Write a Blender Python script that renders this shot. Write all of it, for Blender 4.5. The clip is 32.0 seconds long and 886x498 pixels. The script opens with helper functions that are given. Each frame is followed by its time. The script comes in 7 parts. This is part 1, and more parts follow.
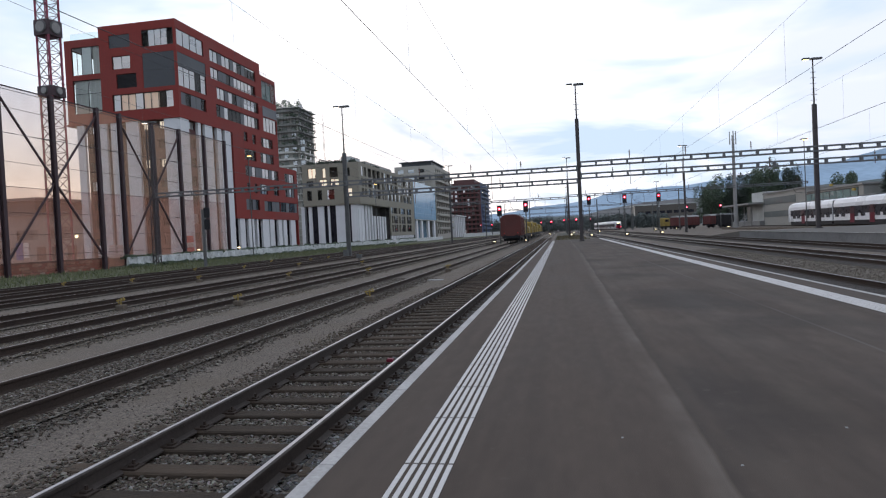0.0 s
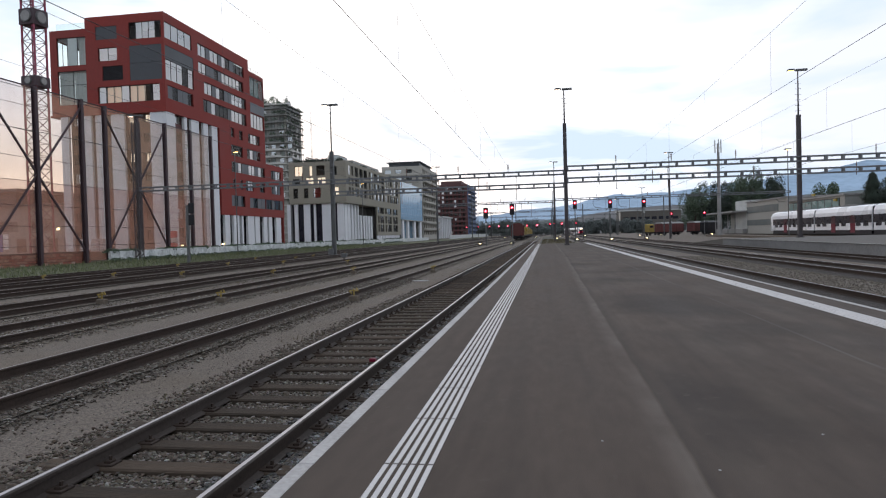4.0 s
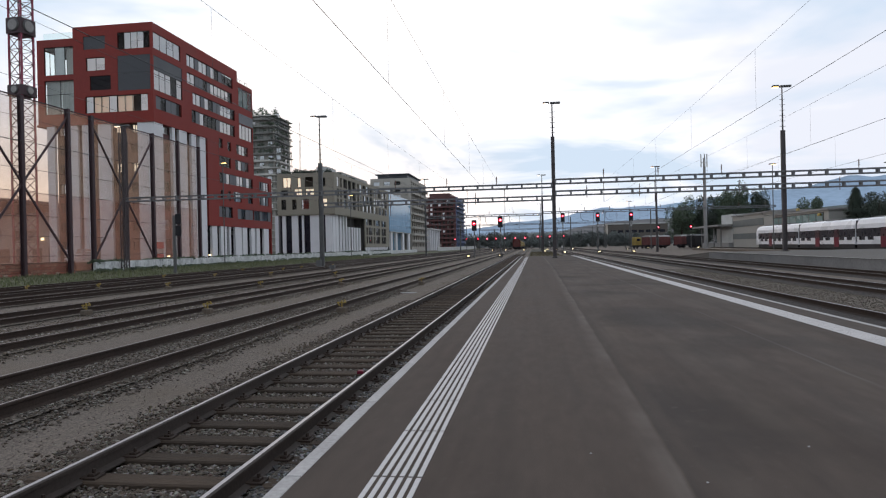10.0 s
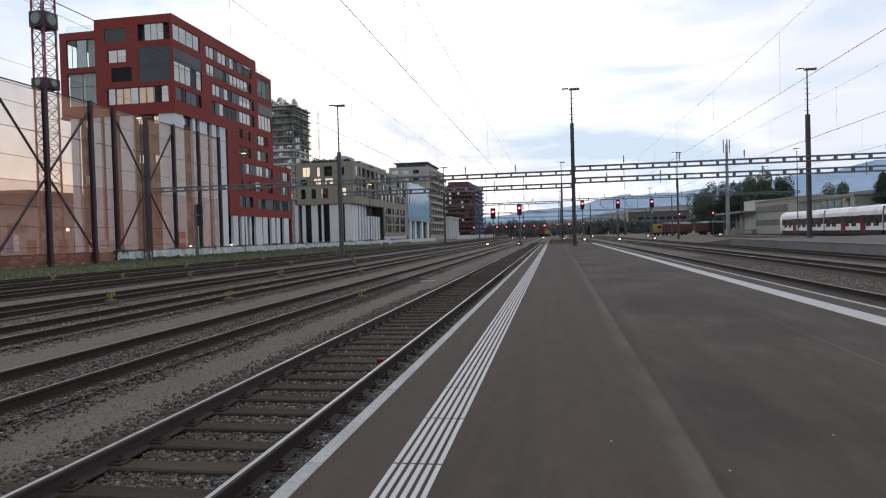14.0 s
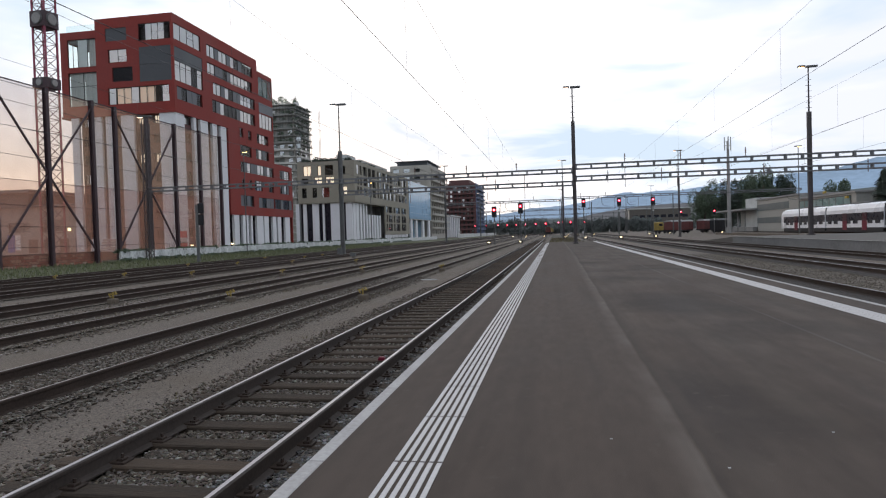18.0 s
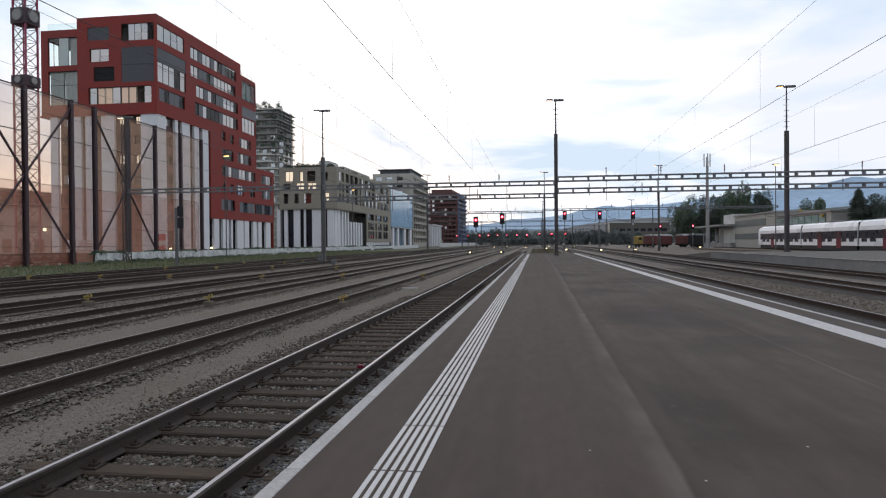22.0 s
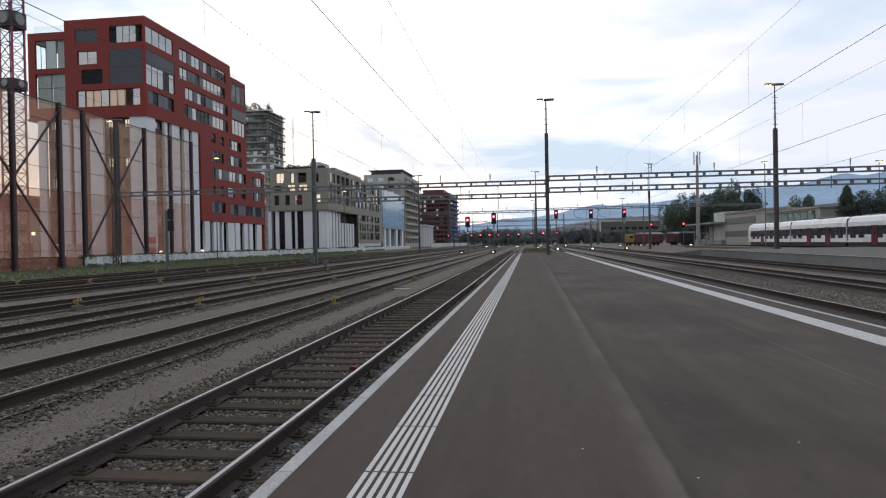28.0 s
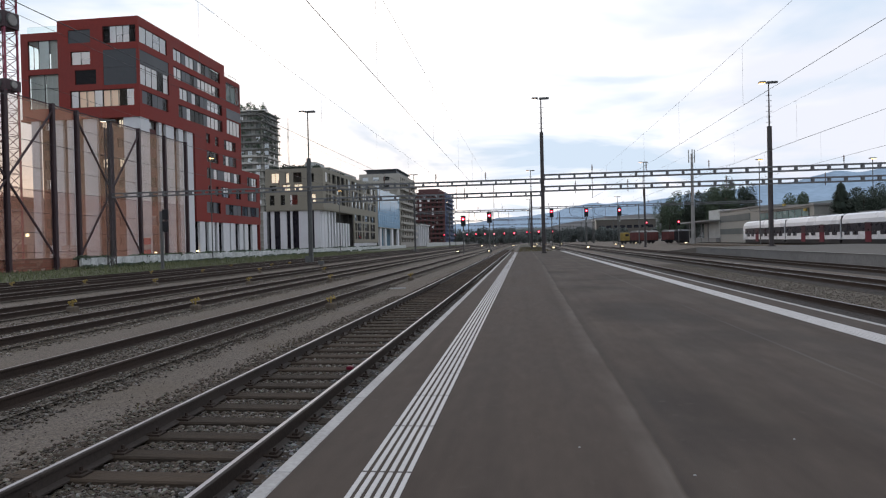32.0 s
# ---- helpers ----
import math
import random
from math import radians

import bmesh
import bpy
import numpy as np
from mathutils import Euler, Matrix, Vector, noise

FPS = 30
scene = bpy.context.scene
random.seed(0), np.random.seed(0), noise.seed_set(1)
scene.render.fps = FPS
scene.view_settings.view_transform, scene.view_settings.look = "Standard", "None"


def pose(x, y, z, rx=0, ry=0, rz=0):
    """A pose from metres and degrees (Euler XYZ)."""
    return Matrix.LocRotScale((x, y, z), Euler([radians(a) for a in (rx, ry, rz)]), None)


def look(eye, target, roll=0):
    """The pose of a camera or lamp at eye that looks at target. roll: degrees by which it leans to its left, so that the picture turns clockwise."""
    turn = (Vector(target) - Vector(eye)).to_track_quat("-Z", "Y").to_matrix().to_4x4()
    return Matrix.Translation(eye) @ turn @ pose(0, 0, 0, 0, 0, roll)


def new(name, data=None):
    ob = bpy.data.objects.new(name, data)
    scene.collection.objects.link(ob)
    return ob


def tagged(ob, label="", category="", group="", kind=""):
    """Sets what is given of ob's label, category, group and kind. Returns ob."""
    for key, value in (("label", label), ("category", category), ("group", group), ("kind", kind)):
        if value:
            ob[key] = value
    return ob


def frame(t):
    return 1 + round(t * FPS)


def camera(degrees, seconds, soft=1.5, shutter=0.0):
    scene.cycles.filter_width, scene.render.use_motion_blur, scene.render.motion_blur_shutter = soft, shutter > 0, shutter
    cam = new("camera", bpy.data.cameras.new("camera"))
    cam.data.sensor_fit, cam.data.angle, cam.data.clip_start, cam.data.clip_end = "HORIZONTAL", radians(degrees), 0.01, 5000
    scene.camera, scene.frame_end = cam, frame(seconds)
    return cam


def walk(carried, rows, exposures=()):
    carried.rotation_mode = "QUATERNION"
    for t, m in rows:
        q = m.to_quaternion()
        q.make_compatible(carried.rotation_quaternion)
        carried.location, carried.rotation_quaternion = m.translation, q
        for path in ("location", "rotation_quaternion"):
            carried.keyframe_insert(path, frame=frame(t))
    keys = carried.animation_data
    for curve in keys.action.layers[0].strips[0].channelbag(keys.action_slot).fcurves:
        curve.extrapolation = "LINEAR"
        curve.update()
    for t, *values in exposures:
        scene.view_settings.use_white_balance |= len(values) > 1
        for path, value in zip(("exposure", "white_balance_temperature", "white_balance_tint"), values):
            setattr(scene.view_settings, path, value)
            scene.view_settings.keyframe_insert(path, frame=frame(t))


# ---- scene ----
# ---- camera and its way ----
cam = camera(67.87, 32.0, soft=1.15)

# seconds, place, turn to the left, tilt up, lean
PATH = [
    (0.0, -0.001, 0.003, 1.446, 10.209, -1.270, -2.833),
    (0.5, 0.004, 0.006, 1.444, 9.708, -1.434, -3.142),
    (1.0, 0.004, 0.013, 1.442, 7.631, -1.536, -2.627),
    (1.5, -0.002, 0.012, 1.443, 8.501, -1.509, -2.714),
    (2.0, -0.002, 0.009, 1.441, 9.960, -1.849, -2.588),
    (2.5, -0.003, 0.004, 1.441, 9.713, -1.825, -1.858),
    (3.0, -0.003, 0.003, 1.442, 9.157, -1.596, -1.659),
    (3.5, 0.001, 0.005, 1.442, 8.884, -1.442, -1.523),
    (5.5, 0.008, 0.003, 1.444, 9.383, -0.641, -1.758),
    (6.0, 0.006, 0.002, 1.439, 9.033, -0.735, -1.602),
    (6.5, 0.006, -0.003, 1.446, 9.012, -0.815, -1.333),
    (7.0, 0.006, -0.007, 1.448, 8.913, -0.639, -0.968),
    (7.5, 0.011, 0.000, 1.447, 8.967, -0.497, -0.866),
    (8.0, 0.011, -0.000, 1.444, 8.856, -0.370, -1.217),
    (8.5, 0.002, -0.003, 1.441, 8.533, -0.224, -1.236),
    (9.0, 0.005, -0.007, 1.443, 8.226, -0.075, -1.274),
    (9.5, -0.001, -0.004, 1.442, 8.209, -0.065, -1.181),
    (10.0, -0.003, -0.004, 1.439, 7.911, -0.188, -1.265),
    (10.5, 0.002, 0.005, 1.438, 7.886, -0.218, -1.344),
    (11.0, 0.001, -0.001, 1.444, 8.169, 0.048, -1.322),
    (11.5, 0.004, -0.001, 1.439, 8.439, 0.338, -1.225),
    (12.0, 0.005, 0.002, 1.436, 8.595, 0.504, -1.050),
    (12.5, 0.004, 0.005, 1.439, 8.774, 0.395, -1.154),
    (13.0, -0.000, 0.000, 1.440, 9.123, -0.169, -1.000),
    (13.5, -0.001, 0.005, 1.439, 9.399, -0.780, -1.130),
    (14.0, -0.003, 0.000, 1.438, 9.589, -1.157, -1.599),
    (14.5, 0.000, -0.004, 1.441, 9.506, -1.120, -1.536),
    (16.5, 0.003, -0.013, 1.439, 8.709, -0.674, -0.536),
    (17.0, 0.002, 0.003, 1.435, 8.767, -0.033, -0.696),
    (17.5, 0.006, -0.002, 1.438, 9.584, -0.545, -1.414),
    (18.0, 0.007, -0.009, 1.439, 9.700, -1.286, -1.768),
    (18.5, 0.002, -0.007, 1.438, 9.613, -1.222, -1.350),
    (19.0, -0.000, -0.008, 1.441, 9.476, -1.067, -0.975),
    (19.5, -0.003, -0.009, 1.439, 9.339, -1.169, -0.729),
    (20.0, -0.001, -0.006, 1.438, 9.206, -1.098, -0.518),
    (20.5, -0.002, 0.001, 1.435, 8.980, -0.955, -0.660),
    (21.0, -0.005, -0.002, 1.438, 8.497, -0.746, -0.575),
    (21.5, -0.009, -0.013, 1.442, 8.199, -0.544, -0.355),
    (22.0, -0.008, -0.014, 1.437, 8.041, -0.531, -0.477),
    (22.5, -0.001, 0.002, 1.436, 7.757, -0.595, -0.489),
    (23.0, -0.001, -0.001, 1.437, 7.608, -0.619, -0.404),
    (23.5, 0.002, 0.002, 1.434, 7.688, -0.592, -0.626),
    (24.0, 0.006, -0.001, 1.433, 7.703, -0.686, -0.831),
    (24.5, 0.002, -0.006, 1.437, 7.714, -0.809, -0.698),
    (25.0, 0.001, -0.008, 1.436, 7.683, -0.813, -0.776),
    (25.5, -0.001, 0.000, 1.433, 7.611, -0.903, -1.169),
    (27.5, -0.005, -0.010, 1.436, 7.526, -0.588, -0.763),
    (28.0, -0.000, -0.001, 1.434, 7.344, -0.515, -1.041),
    (28.5, 0.005, -0.005, 1.436, 6.374, -0.212, -1.080),
    (29.0, 0.006, -0.004, 1.433, 6.159, -0.543, -1.327),
    (29.5, 0.003, -0.006, 1.435, 6.040, -0.675, -1.657),
    (30.0, 0.003, -0.010, 1.436, 6.216, -0.754, -1.810),
    (30.5, 0.003, -0.007, 1.435, 6.423, -0.761, -1.835),
    (31.0, -0.000, -0.008, 1.435, 6.416, -0.709, -1.440),
    (31.5, -0.003, -0.008, 1.437, 6.604, -0.706, -1.148),
    (32.0, -0.003, -0.007, 1.438, 6.976, -0.596, -1.347),
]


def eye_pose(x, y, z, yaw, tilt, lean):
    return pose(x, y, z, 0, 0, yaw) @ pose(0, 0, 0, 90 + tilt) @ pose(0, 0, 0, 0, 0, lean)


walk(cam, [(r[0], eye_pose(*r[1:])) for r in PATH],
     exposures=[(0.0, 0.13, 6230, 10), (3.0, 0.24, 6400, 10), (6.0, 0.13, 6530, 10), (10.0, 0.06, 6530, 10), (13.0, 0.02, 6530, 10), (14.0, 0.08, 6530, 10), (18.0, 0.17, 6560, 10), (25.0, 0.10, 6560, 10), (32.0, 0.09, 6560, 10)])

# ---- sky, sun ----
SUN_AZ, SUN_EL = 300.0, 7.0          # compass of the low sun behind the left-hand houses; degrees


def make_world():
    w = bpy.data.worlds.new("dusk_sky")
    scene.world = w
    w.use_nodes = True
    nt = w.node_tree
    nt.nodes.clear()
    L = nt.links.new
    out = nt.nodes.new("ShaderNodeOutputWorld")
    bg = nt.nodes.new("ShaderNodeBackground")
    sky = nt.nodes.new("ShaderNodeTexSky")
    sky.sky_type = "NISHITA"
    sky.sun_disc = False
    sky.sun_elevation, sky.sun_rotation = radians(SUN_EL), radians(SUN_AZ)
    sky.air_density, sky.dust_density, sky.ozone_density = 1.0, 1.5, 1.5
    tc = nt.nodes.new("ShaderNodeTexCoord")
    sep = nt.nodes.new("ShaderNodeSeparateXYZ")
    L(tc.outputs["Generated"], sep.inputs[0])

    def math_node(op, a, b=None, clamp=False):
        n = nt.nodes.new("ShaderNodeMath")
        n.operation, n.use_clamp = op, clamp
        for i, v in enumerate((a, b)):
            if v is None:
                continue
            if isinstance(v, (int, float)):
                n.inputs[i].default_value = v
            else:
                L(v, n.inputs[i])
        return n.outputs[0]

    # clouds on a flat layer: the direction divided by its height
    up = math_node("MAXIMUM", sep.outputs[2], 0.0)
    den = math_node("ADD", up, 0.16)
    cx = math_node("DIVIDE", sep.outputs[0], den)
    cy = math_node("DIVIDE", sep.outputs[1], den)
    comb = nt.nodes.new("ShaderNodeCombineXYZ")
    L(cx, comb.inputs[0])
    L(cy, comb.inputs[1])
    comb.inputs[2].default_value = 3.7
    n1 = nt.nodes.new("ShaderNodeTexNoise")
    n1.inputs["Scale"].default_value, n1.inputs["Detail"].default_value = 0.75, 5.0
    n1.inputs["Roughness"].default_value, n1.inputs["Distortion"].default_value = 0.55, 0.6
    L(comb.outputs[0], n1.inputs["Vector"])
    ramp = nt.nodes.new("ShaderNodeValToRGB")
    ramp.color_ramp.elements[0].position, ramp.color_ramp.elements[1].position = 0.41, 0.57
    L(n1.outputs[0], ramp.inputs[0])
    # colours of cloud: bright grey-white, warm low down towards the sunset
    az = math_node("ADD", math_node("MULTIPLY", sep.outputs[0], -0.80), math_node("MULTIPLY", sep.outputs[1], 0.60))
    low = math_node("SUBTRACT", 1.0, math_node("MULTIPLY", up, 4.6), True)
    warm = math_node("MULTIPLY", math_node("MULTIPLY", math_node("MULTIPLY_ADD", az, 2.6, True), low), 1.0, True)
    warm_n = [n for n in nt.nodes if n.type == "MATH" and n.operation == "MULTIPLY_ADD"][0]
    warm_n.inputs[2].default_value = -1.55
    white = nt.nodes.new("ShaderNodeRGB")
    white.outputs[0].default_value = (1.30, 1.25, 1.24, 1)
    peach = nt.nodes.new("ShaderNodeRGB")
    peach.outputs[0].default_value = (1.25, 0.86, 0.56, 1)
    blue = nt.nodes.new("ShaderNodeRGB")
    blue.outputs[0].default_value = (0.70, 0.83, 1.0, 1)

    def mix(fac, a, b):
        m = nt.nodes.new("ShaderNodeMix")
        m.data_type = "RGBA"
        if isinstance(fac, (int, float)):
            m.inputs[0].default_value = fac
        else:
            L(fac, m.inputs[0])
        L(a, m.inputs[6])
        L(b, m.inputs[7])
        return m.outputs[2]

    # open sky: the Nishita sky brought to the evening's level, then cloud over it
    gain = nt.nodes.new("ShaderNodeVectorMath")
    gain.operation = "SCALE"
    L(sky.outputs[0], gain.inputs[0])
    gain.inputs[3].default_value = 0.09
    clear = mix(0.88, gain.outputs[0], blue.outputs[0])
    # the cloud is thin and dazzling before the camera, thicker and bluish grey to the sides
    thick = nt.nodes.new("ShaderNodeRGB")
    thick.outputs[0].default_value = (0.83, 0.86, 0.955, 1)
    dazzle = math_node("ADD", math_node("MULTIPLY", sep.outputs[1], 0.93), math_node("ADD", math_node("MULTIPLY", sep.outputs[2], 0.30), math_node("MULTIPLY", sep.outputs[0], -0.19)))
    n2 = nt.nodes.new("ShaderNodeTexNoise")
    n2.inputs["Scale"].default_value, n2.inputs["Detail"].default_value = 1.5, 4.0
    L(comb.outputs[0], n2.inputs["Vector"])
    dz = math_node("ADD", dazzle, math_node("MULTIPLY", n2.outputs[0], 0.30))
    r2 = nt.nodes.new("ShaderNodeMapRange")
    r2.interpolation_type = "SMOOTHSTEP"
    r2.inputs[1].default_value, r2.inputs[2].default_value = 0.98, 1.12
    L(dz, r2.inputs[0])
    cloud = mix(r2.outputs[0], thick.outputs[0], white.outputs[0])
    cover = mix(ramp.outputs[0], clear, cloud)
    final = mix(warm, cover, peach.outputs[0])
    L(final, bg.inputs[0])
    bg.inputs[1].default_value = 1.0
    L(bg.outputs[0], out.inputs[0])


make_world()
sun_data = bpy.data.lights.new("sun", "SUN")
sun_data.energy, sun_data.angle, sun_data.color = 0.5, radians(20), (1.0, 0.83, 0.68)
sun = new("sun", sun_data)
_a, _e = radians(SUN_AZ), radians(max(SUN_EL, 10))
sun.matrix_world = look((0, 0, 60), (-math.sin(_a) * 10 * math.cos(_e), -math.cos(_a) * 10 * math.cos(_e), 60 - 10 * math.sin(_e)))


# ---- materials ----
def mat(name, base, rough=0.7, metal=0.0, spec=0.4, var=0.25, scale=1.5, fine=18.0, bump=0.15, bscale=60.0, tint=None, stretch=None, rand=0.0, bdist=0.01):
    """Paint or stone with stains at two scales and a fine relief; rand varies it from piece to piece."""
    m = bpy.data.materials.new(name)
    m.use_nodes = True
    nt = m.node_tree
    L = nt.links.new
    p = nt.nodes["Principled BSDF"]
    p.inputs["Roughness"].default_value, p.inputs["Metallic"].default_value = rough, metal
    p.inputs["Specular IOR Level"].default_value = spec
    tc = nt.nodes.new("ShaderNodeTexCoord")
    vec = tc.outputs["Object"]
    if stretch:
        mp = nt.nodes.new("ShaderNodeMapping")
        mp.inputs["Scale"].default_value = stretch
        L(vec, mp.inputs[0])
        vec = mp.outputs[0]
    a = nt.nodes.new("ShaderNodeTexNoise")
    a.inputs["Scale"].default_value, a.inputs["Detail"].default_value = scale, 4.0
    b = nt.nodes.new("ShaderNodeTexNoise")
    b.inputs["Scale"].default_value, b.inputs["Detail"].default_value = fine, 3.0
    L(vec, a.inputs["Vector"])
    L(vec, b.inputs["Vector"])
    add = nt.nodes.new("ShaderNodeMath")
    add.operation = "ADD"
    L(a.outputs[0], add.inputs[0])
    L(b.outputs[0], add.inputs[1])
    val = add.outputs[0]
    if rand:
        oi = nt.nodes.new("ShaderNodeObjectInfo")
        k = nt.nodes.new("ShaderNodeMath")
        k.operation, k.inputs[1].default_value = "MULTIPLY_ADD", rand
        L(oi.outputs["Random"], k.inputs[0])
        L(val, k.inputs[2])
        val = k.outputs[0]
    mr = nt.nodes.new("ShaderNodeMapRange")
    mr.inputs[1].default_value, mr.inputs[2].default_value = 0.65, 1.35 + rand
    L(val, mr.inputs[0])
    mx = nt.nodes.new("ShaderNodeMix")
    mx.data_type = "RGBA"
    t = tint or base
    mx.inputs[6].default_value = (*[max(0, c * (1 - var)) for c in base], 1)
    mx.inputs[7].default_value = (*[min(1, c * (1 + var)) for c in t], 1)
    L(mr.outputs[0], mx.inputs[0])
    L(mx.outputs[2], p.inputs["Base Color"])
    rr = nt.nodes.new("ShaderNodeMapRange")
    rr.inputs[1].default_value, rr.inputs[2].default_value = 0.3, 0.7
    rr.inputs[3].default_value, rr.inputs[4].default_value = max(0.02, rough - 0.08), min(1, rough + 0.08)
    L(a.outputs[0], rr.inputs[0])
    L(rr.outputs[0], p.inputs["Roughness"])
    if bump:
        c = nt.nodes.new("ShaderNodeTexNoise")
        c.inputs["Scale"].default_value, c.inputs["Detail"].default_value = bscale, 3.0
        L(vec, c.inputs["Vector"])
        bp = nt.nodes.new("ShaderNodeBump")
        bp.inputs["Strength"].default_value, bp.inputs["Distance"].default_value = bump, bdist
        L(c.outputs[0], bp.inputs["Height"])
        L(bp.outputs[0], p.inputs["Normal"])
    return m


def stone_mat(name, lo, hi, cell=22.0, rust=None, relief=0.9):
    """Loose stone: cells of their own grey, with relief; rust: a second hue in broad stains."""
    m = bpy.data.materials.new(name)
    m.use_nodes = True
    nt = m.node_tree
    L = nt.links.new
    p = nt.nodes["Principled BSDF"]
    p.inputs["Roughness"].default_value, p.inputs["Specular IOR Level"].default_value = 0.85, 0.25
    tc = nt.nodes.new("ShaderNodeTexCoord")
    v = nt.nodes.new("ShaderNodeTexVoronoi")
    v.inputs["Scale"].default_value = cell
    L(tc.outputs["Object"], v.inputs["Vector"])
    sep = nt.nodes.new("ShaderNodeSeparateColor")
    L(v.outputs["Color"], sep.inputs[0])
    mx = nt.nodes.new("ShaderNodeMix")
    mx.data_type = "RGBA"
    mx.inputs[6].default_value, mx.inputs[7].default_value = (*lo, 1), (*hi, 1)
    L(sep.outputs[0], mx.inputs[0])
    col = mx.outputs[2]
    n = nt.nodes.new("ShaderNodeTexNoise")
    n.inputs["Scale"].default_value, n.inputs["Detail"].default_value = 0.6, 5.0
    L(tc.outputs["Object"], n.inputs["Vector"])
    rp = nt.nodes.new("ShaderNodeMapRange")
    rp.inputs[1].default_value, rp.inputs[2].default_value, rp.inputs[4].default_value = 0.42, 0.68, 0.7
    L(n.outputs[0], rp.inputs[0])
    m2 = nt.nodes.new("ShaderNodeMix")
    m2.data_type = "RGBA"
    L(rp.outputs[0], m2.inputs[0])
    L(col, m2.inputs[6])
    m2.inputs[7].default_value = (*(rust or [c * 0.75 for c in lo]), 1)
    L(m2.outputs[2], p.inputs["Base Color"])
    bp = nt.nodes.new("ShaderNodeBump")
    bp.inputs["Strength"].default_value, bp.inputs["Distance"].default_value, bp.invert = relief, 0.03, True
    L(v.outputs["Distance"], bp.inputs["Height"])
    L(bp.outputs[0], p.inputs["Normal"])
    return m


def pebble_mat(name, lo, hi, rust):
    """Single stones of one mesh: each takes its own shade."""
    m = bpy.data.materials.new(name)
    m.use_nodes = True
    nt = m.node_tree
    L = nt.links.new
    p = nt.nodes["Principled BSDF"]
    p.inputs["Roughness"].default_value, p.inputs["Specular IOR Level"].default_value = 0.8, 0.3
    g = nt.nodes.new("ShaderNodeNewGeometry")
    r = nt.nodes.new("ShaderNodeValToRGB")
    r.color_ramp.elements[0].color, r.color_ramp.elements[1].color = (*lo, 1), (*hi, 1)
    e = r.color_ramp.elements.new(0.6)
    e.color = (*rust, 1)
    e = r.color_ramp.elements.new(0.88)
    e.color = (*[a * 0.6 + b * 0.4 for a, b in zip(lo, hi)], 1)
    L(g.outputs["Random Per Island"], r.inputs[0])
    tc = nt.nodes.new("ShaderNodeTexCoord")
    n = nt.nodes.new("ShaderNodeTexNoise")
    n.inputs["Scale"].default_value = 45.0
    L(tc.outputs["Object"], n.inputs["Vector"])
    mx = nt.nodes.new("ShaderNodeMix")
    mx.data_type, mx.blend_type = "RGBA", "OVERLAY"
    mx.inputs[0].default_value = 0.35
    L(r.outputs[0], mx.inputs[6])
    L(n.outputs[1], mx.inputs[7])
    L(mx.outputs[2], p.inputs["Base Color"])
    bp = nt.nodes.new("ShaderNodeBump")
    bp.inputs["Strength"].default_value, bp.inputs["Distance"].default_value = 0.4, 0.01
    L(n.outputs[0], bp.inputs["Height"])
    L(bp.outputs[0], p.inputs["Normal"])
    return m


def glow(name, colour, strength):
    m = bpy.data.materials.new(name)
    m.use_nodes = True
    p = m.node_tree.nodes["Principled BSDF"]
    p.inputs["Base Color"].default_value = (*colour, 1)
    p.inputs["Emission Color"].default_value = (*colour, 1)
    p.inputs["Emission Strength"].default_value = strength
    return m


def glass_mat(name, tint=(0.8, 0.85, 0.85), ior=1.9):
    """A thin double pane: sees through, and mirrors more at a slant."""
    m = bpy.data.materials.new(name)
    m.use_nodes = True
    nt = m.node_tree
    nt.nodes.clear()
    L = nt.links.new
    out = nt.nodes.new("ShaderNodeOutputMaterial")
    tr = nt.nodes.new("ShaderNodeBsdfTransparent")
    tr.inputs[0].default_value = (*tint, 1)
    gl = nt.nodes.new("ShaderNodeBsdfGlossy")
    gl.inputs["Roughness"].default_value = 0.03
    gl.inputs["Color"].default_value = (1.0, 0.97, 0.94, 1)
    fr = nt.nodes.new("ShaderNodeFresnel")
    fr.inputs[0].default_value = ior
    tc = nt.nodes.new("ShaderNodeTexCoord")
    n = nt.nodes.new("ShaderNodeTexNoise")
    n.inputs["Scale"].default_value = 0.35
    L(tc.outputs["Object"], n.inputs["Vector"])
    bp = nt.nodes.new("ShaderNodeBump")
    bp.inputs["Strength"].default_value, bp.inputs["Distance"].default_value = 0.08, 0.05
    L(n.outputs[0], bp.inputs["Height"])
    L(bp.outputs[0], gl.inputs["Normal"])
    mx = nt.nodes.new("ShaderNodeMixShader")
    L(fr.outputs[0], mx.inputs[0])
    L(tr.outputs[0], mx.inputs[1])
    L(gl.outputs[0], mx.inputs[2])
    L(mx.outputs[0], out.inputs[0])
    return m


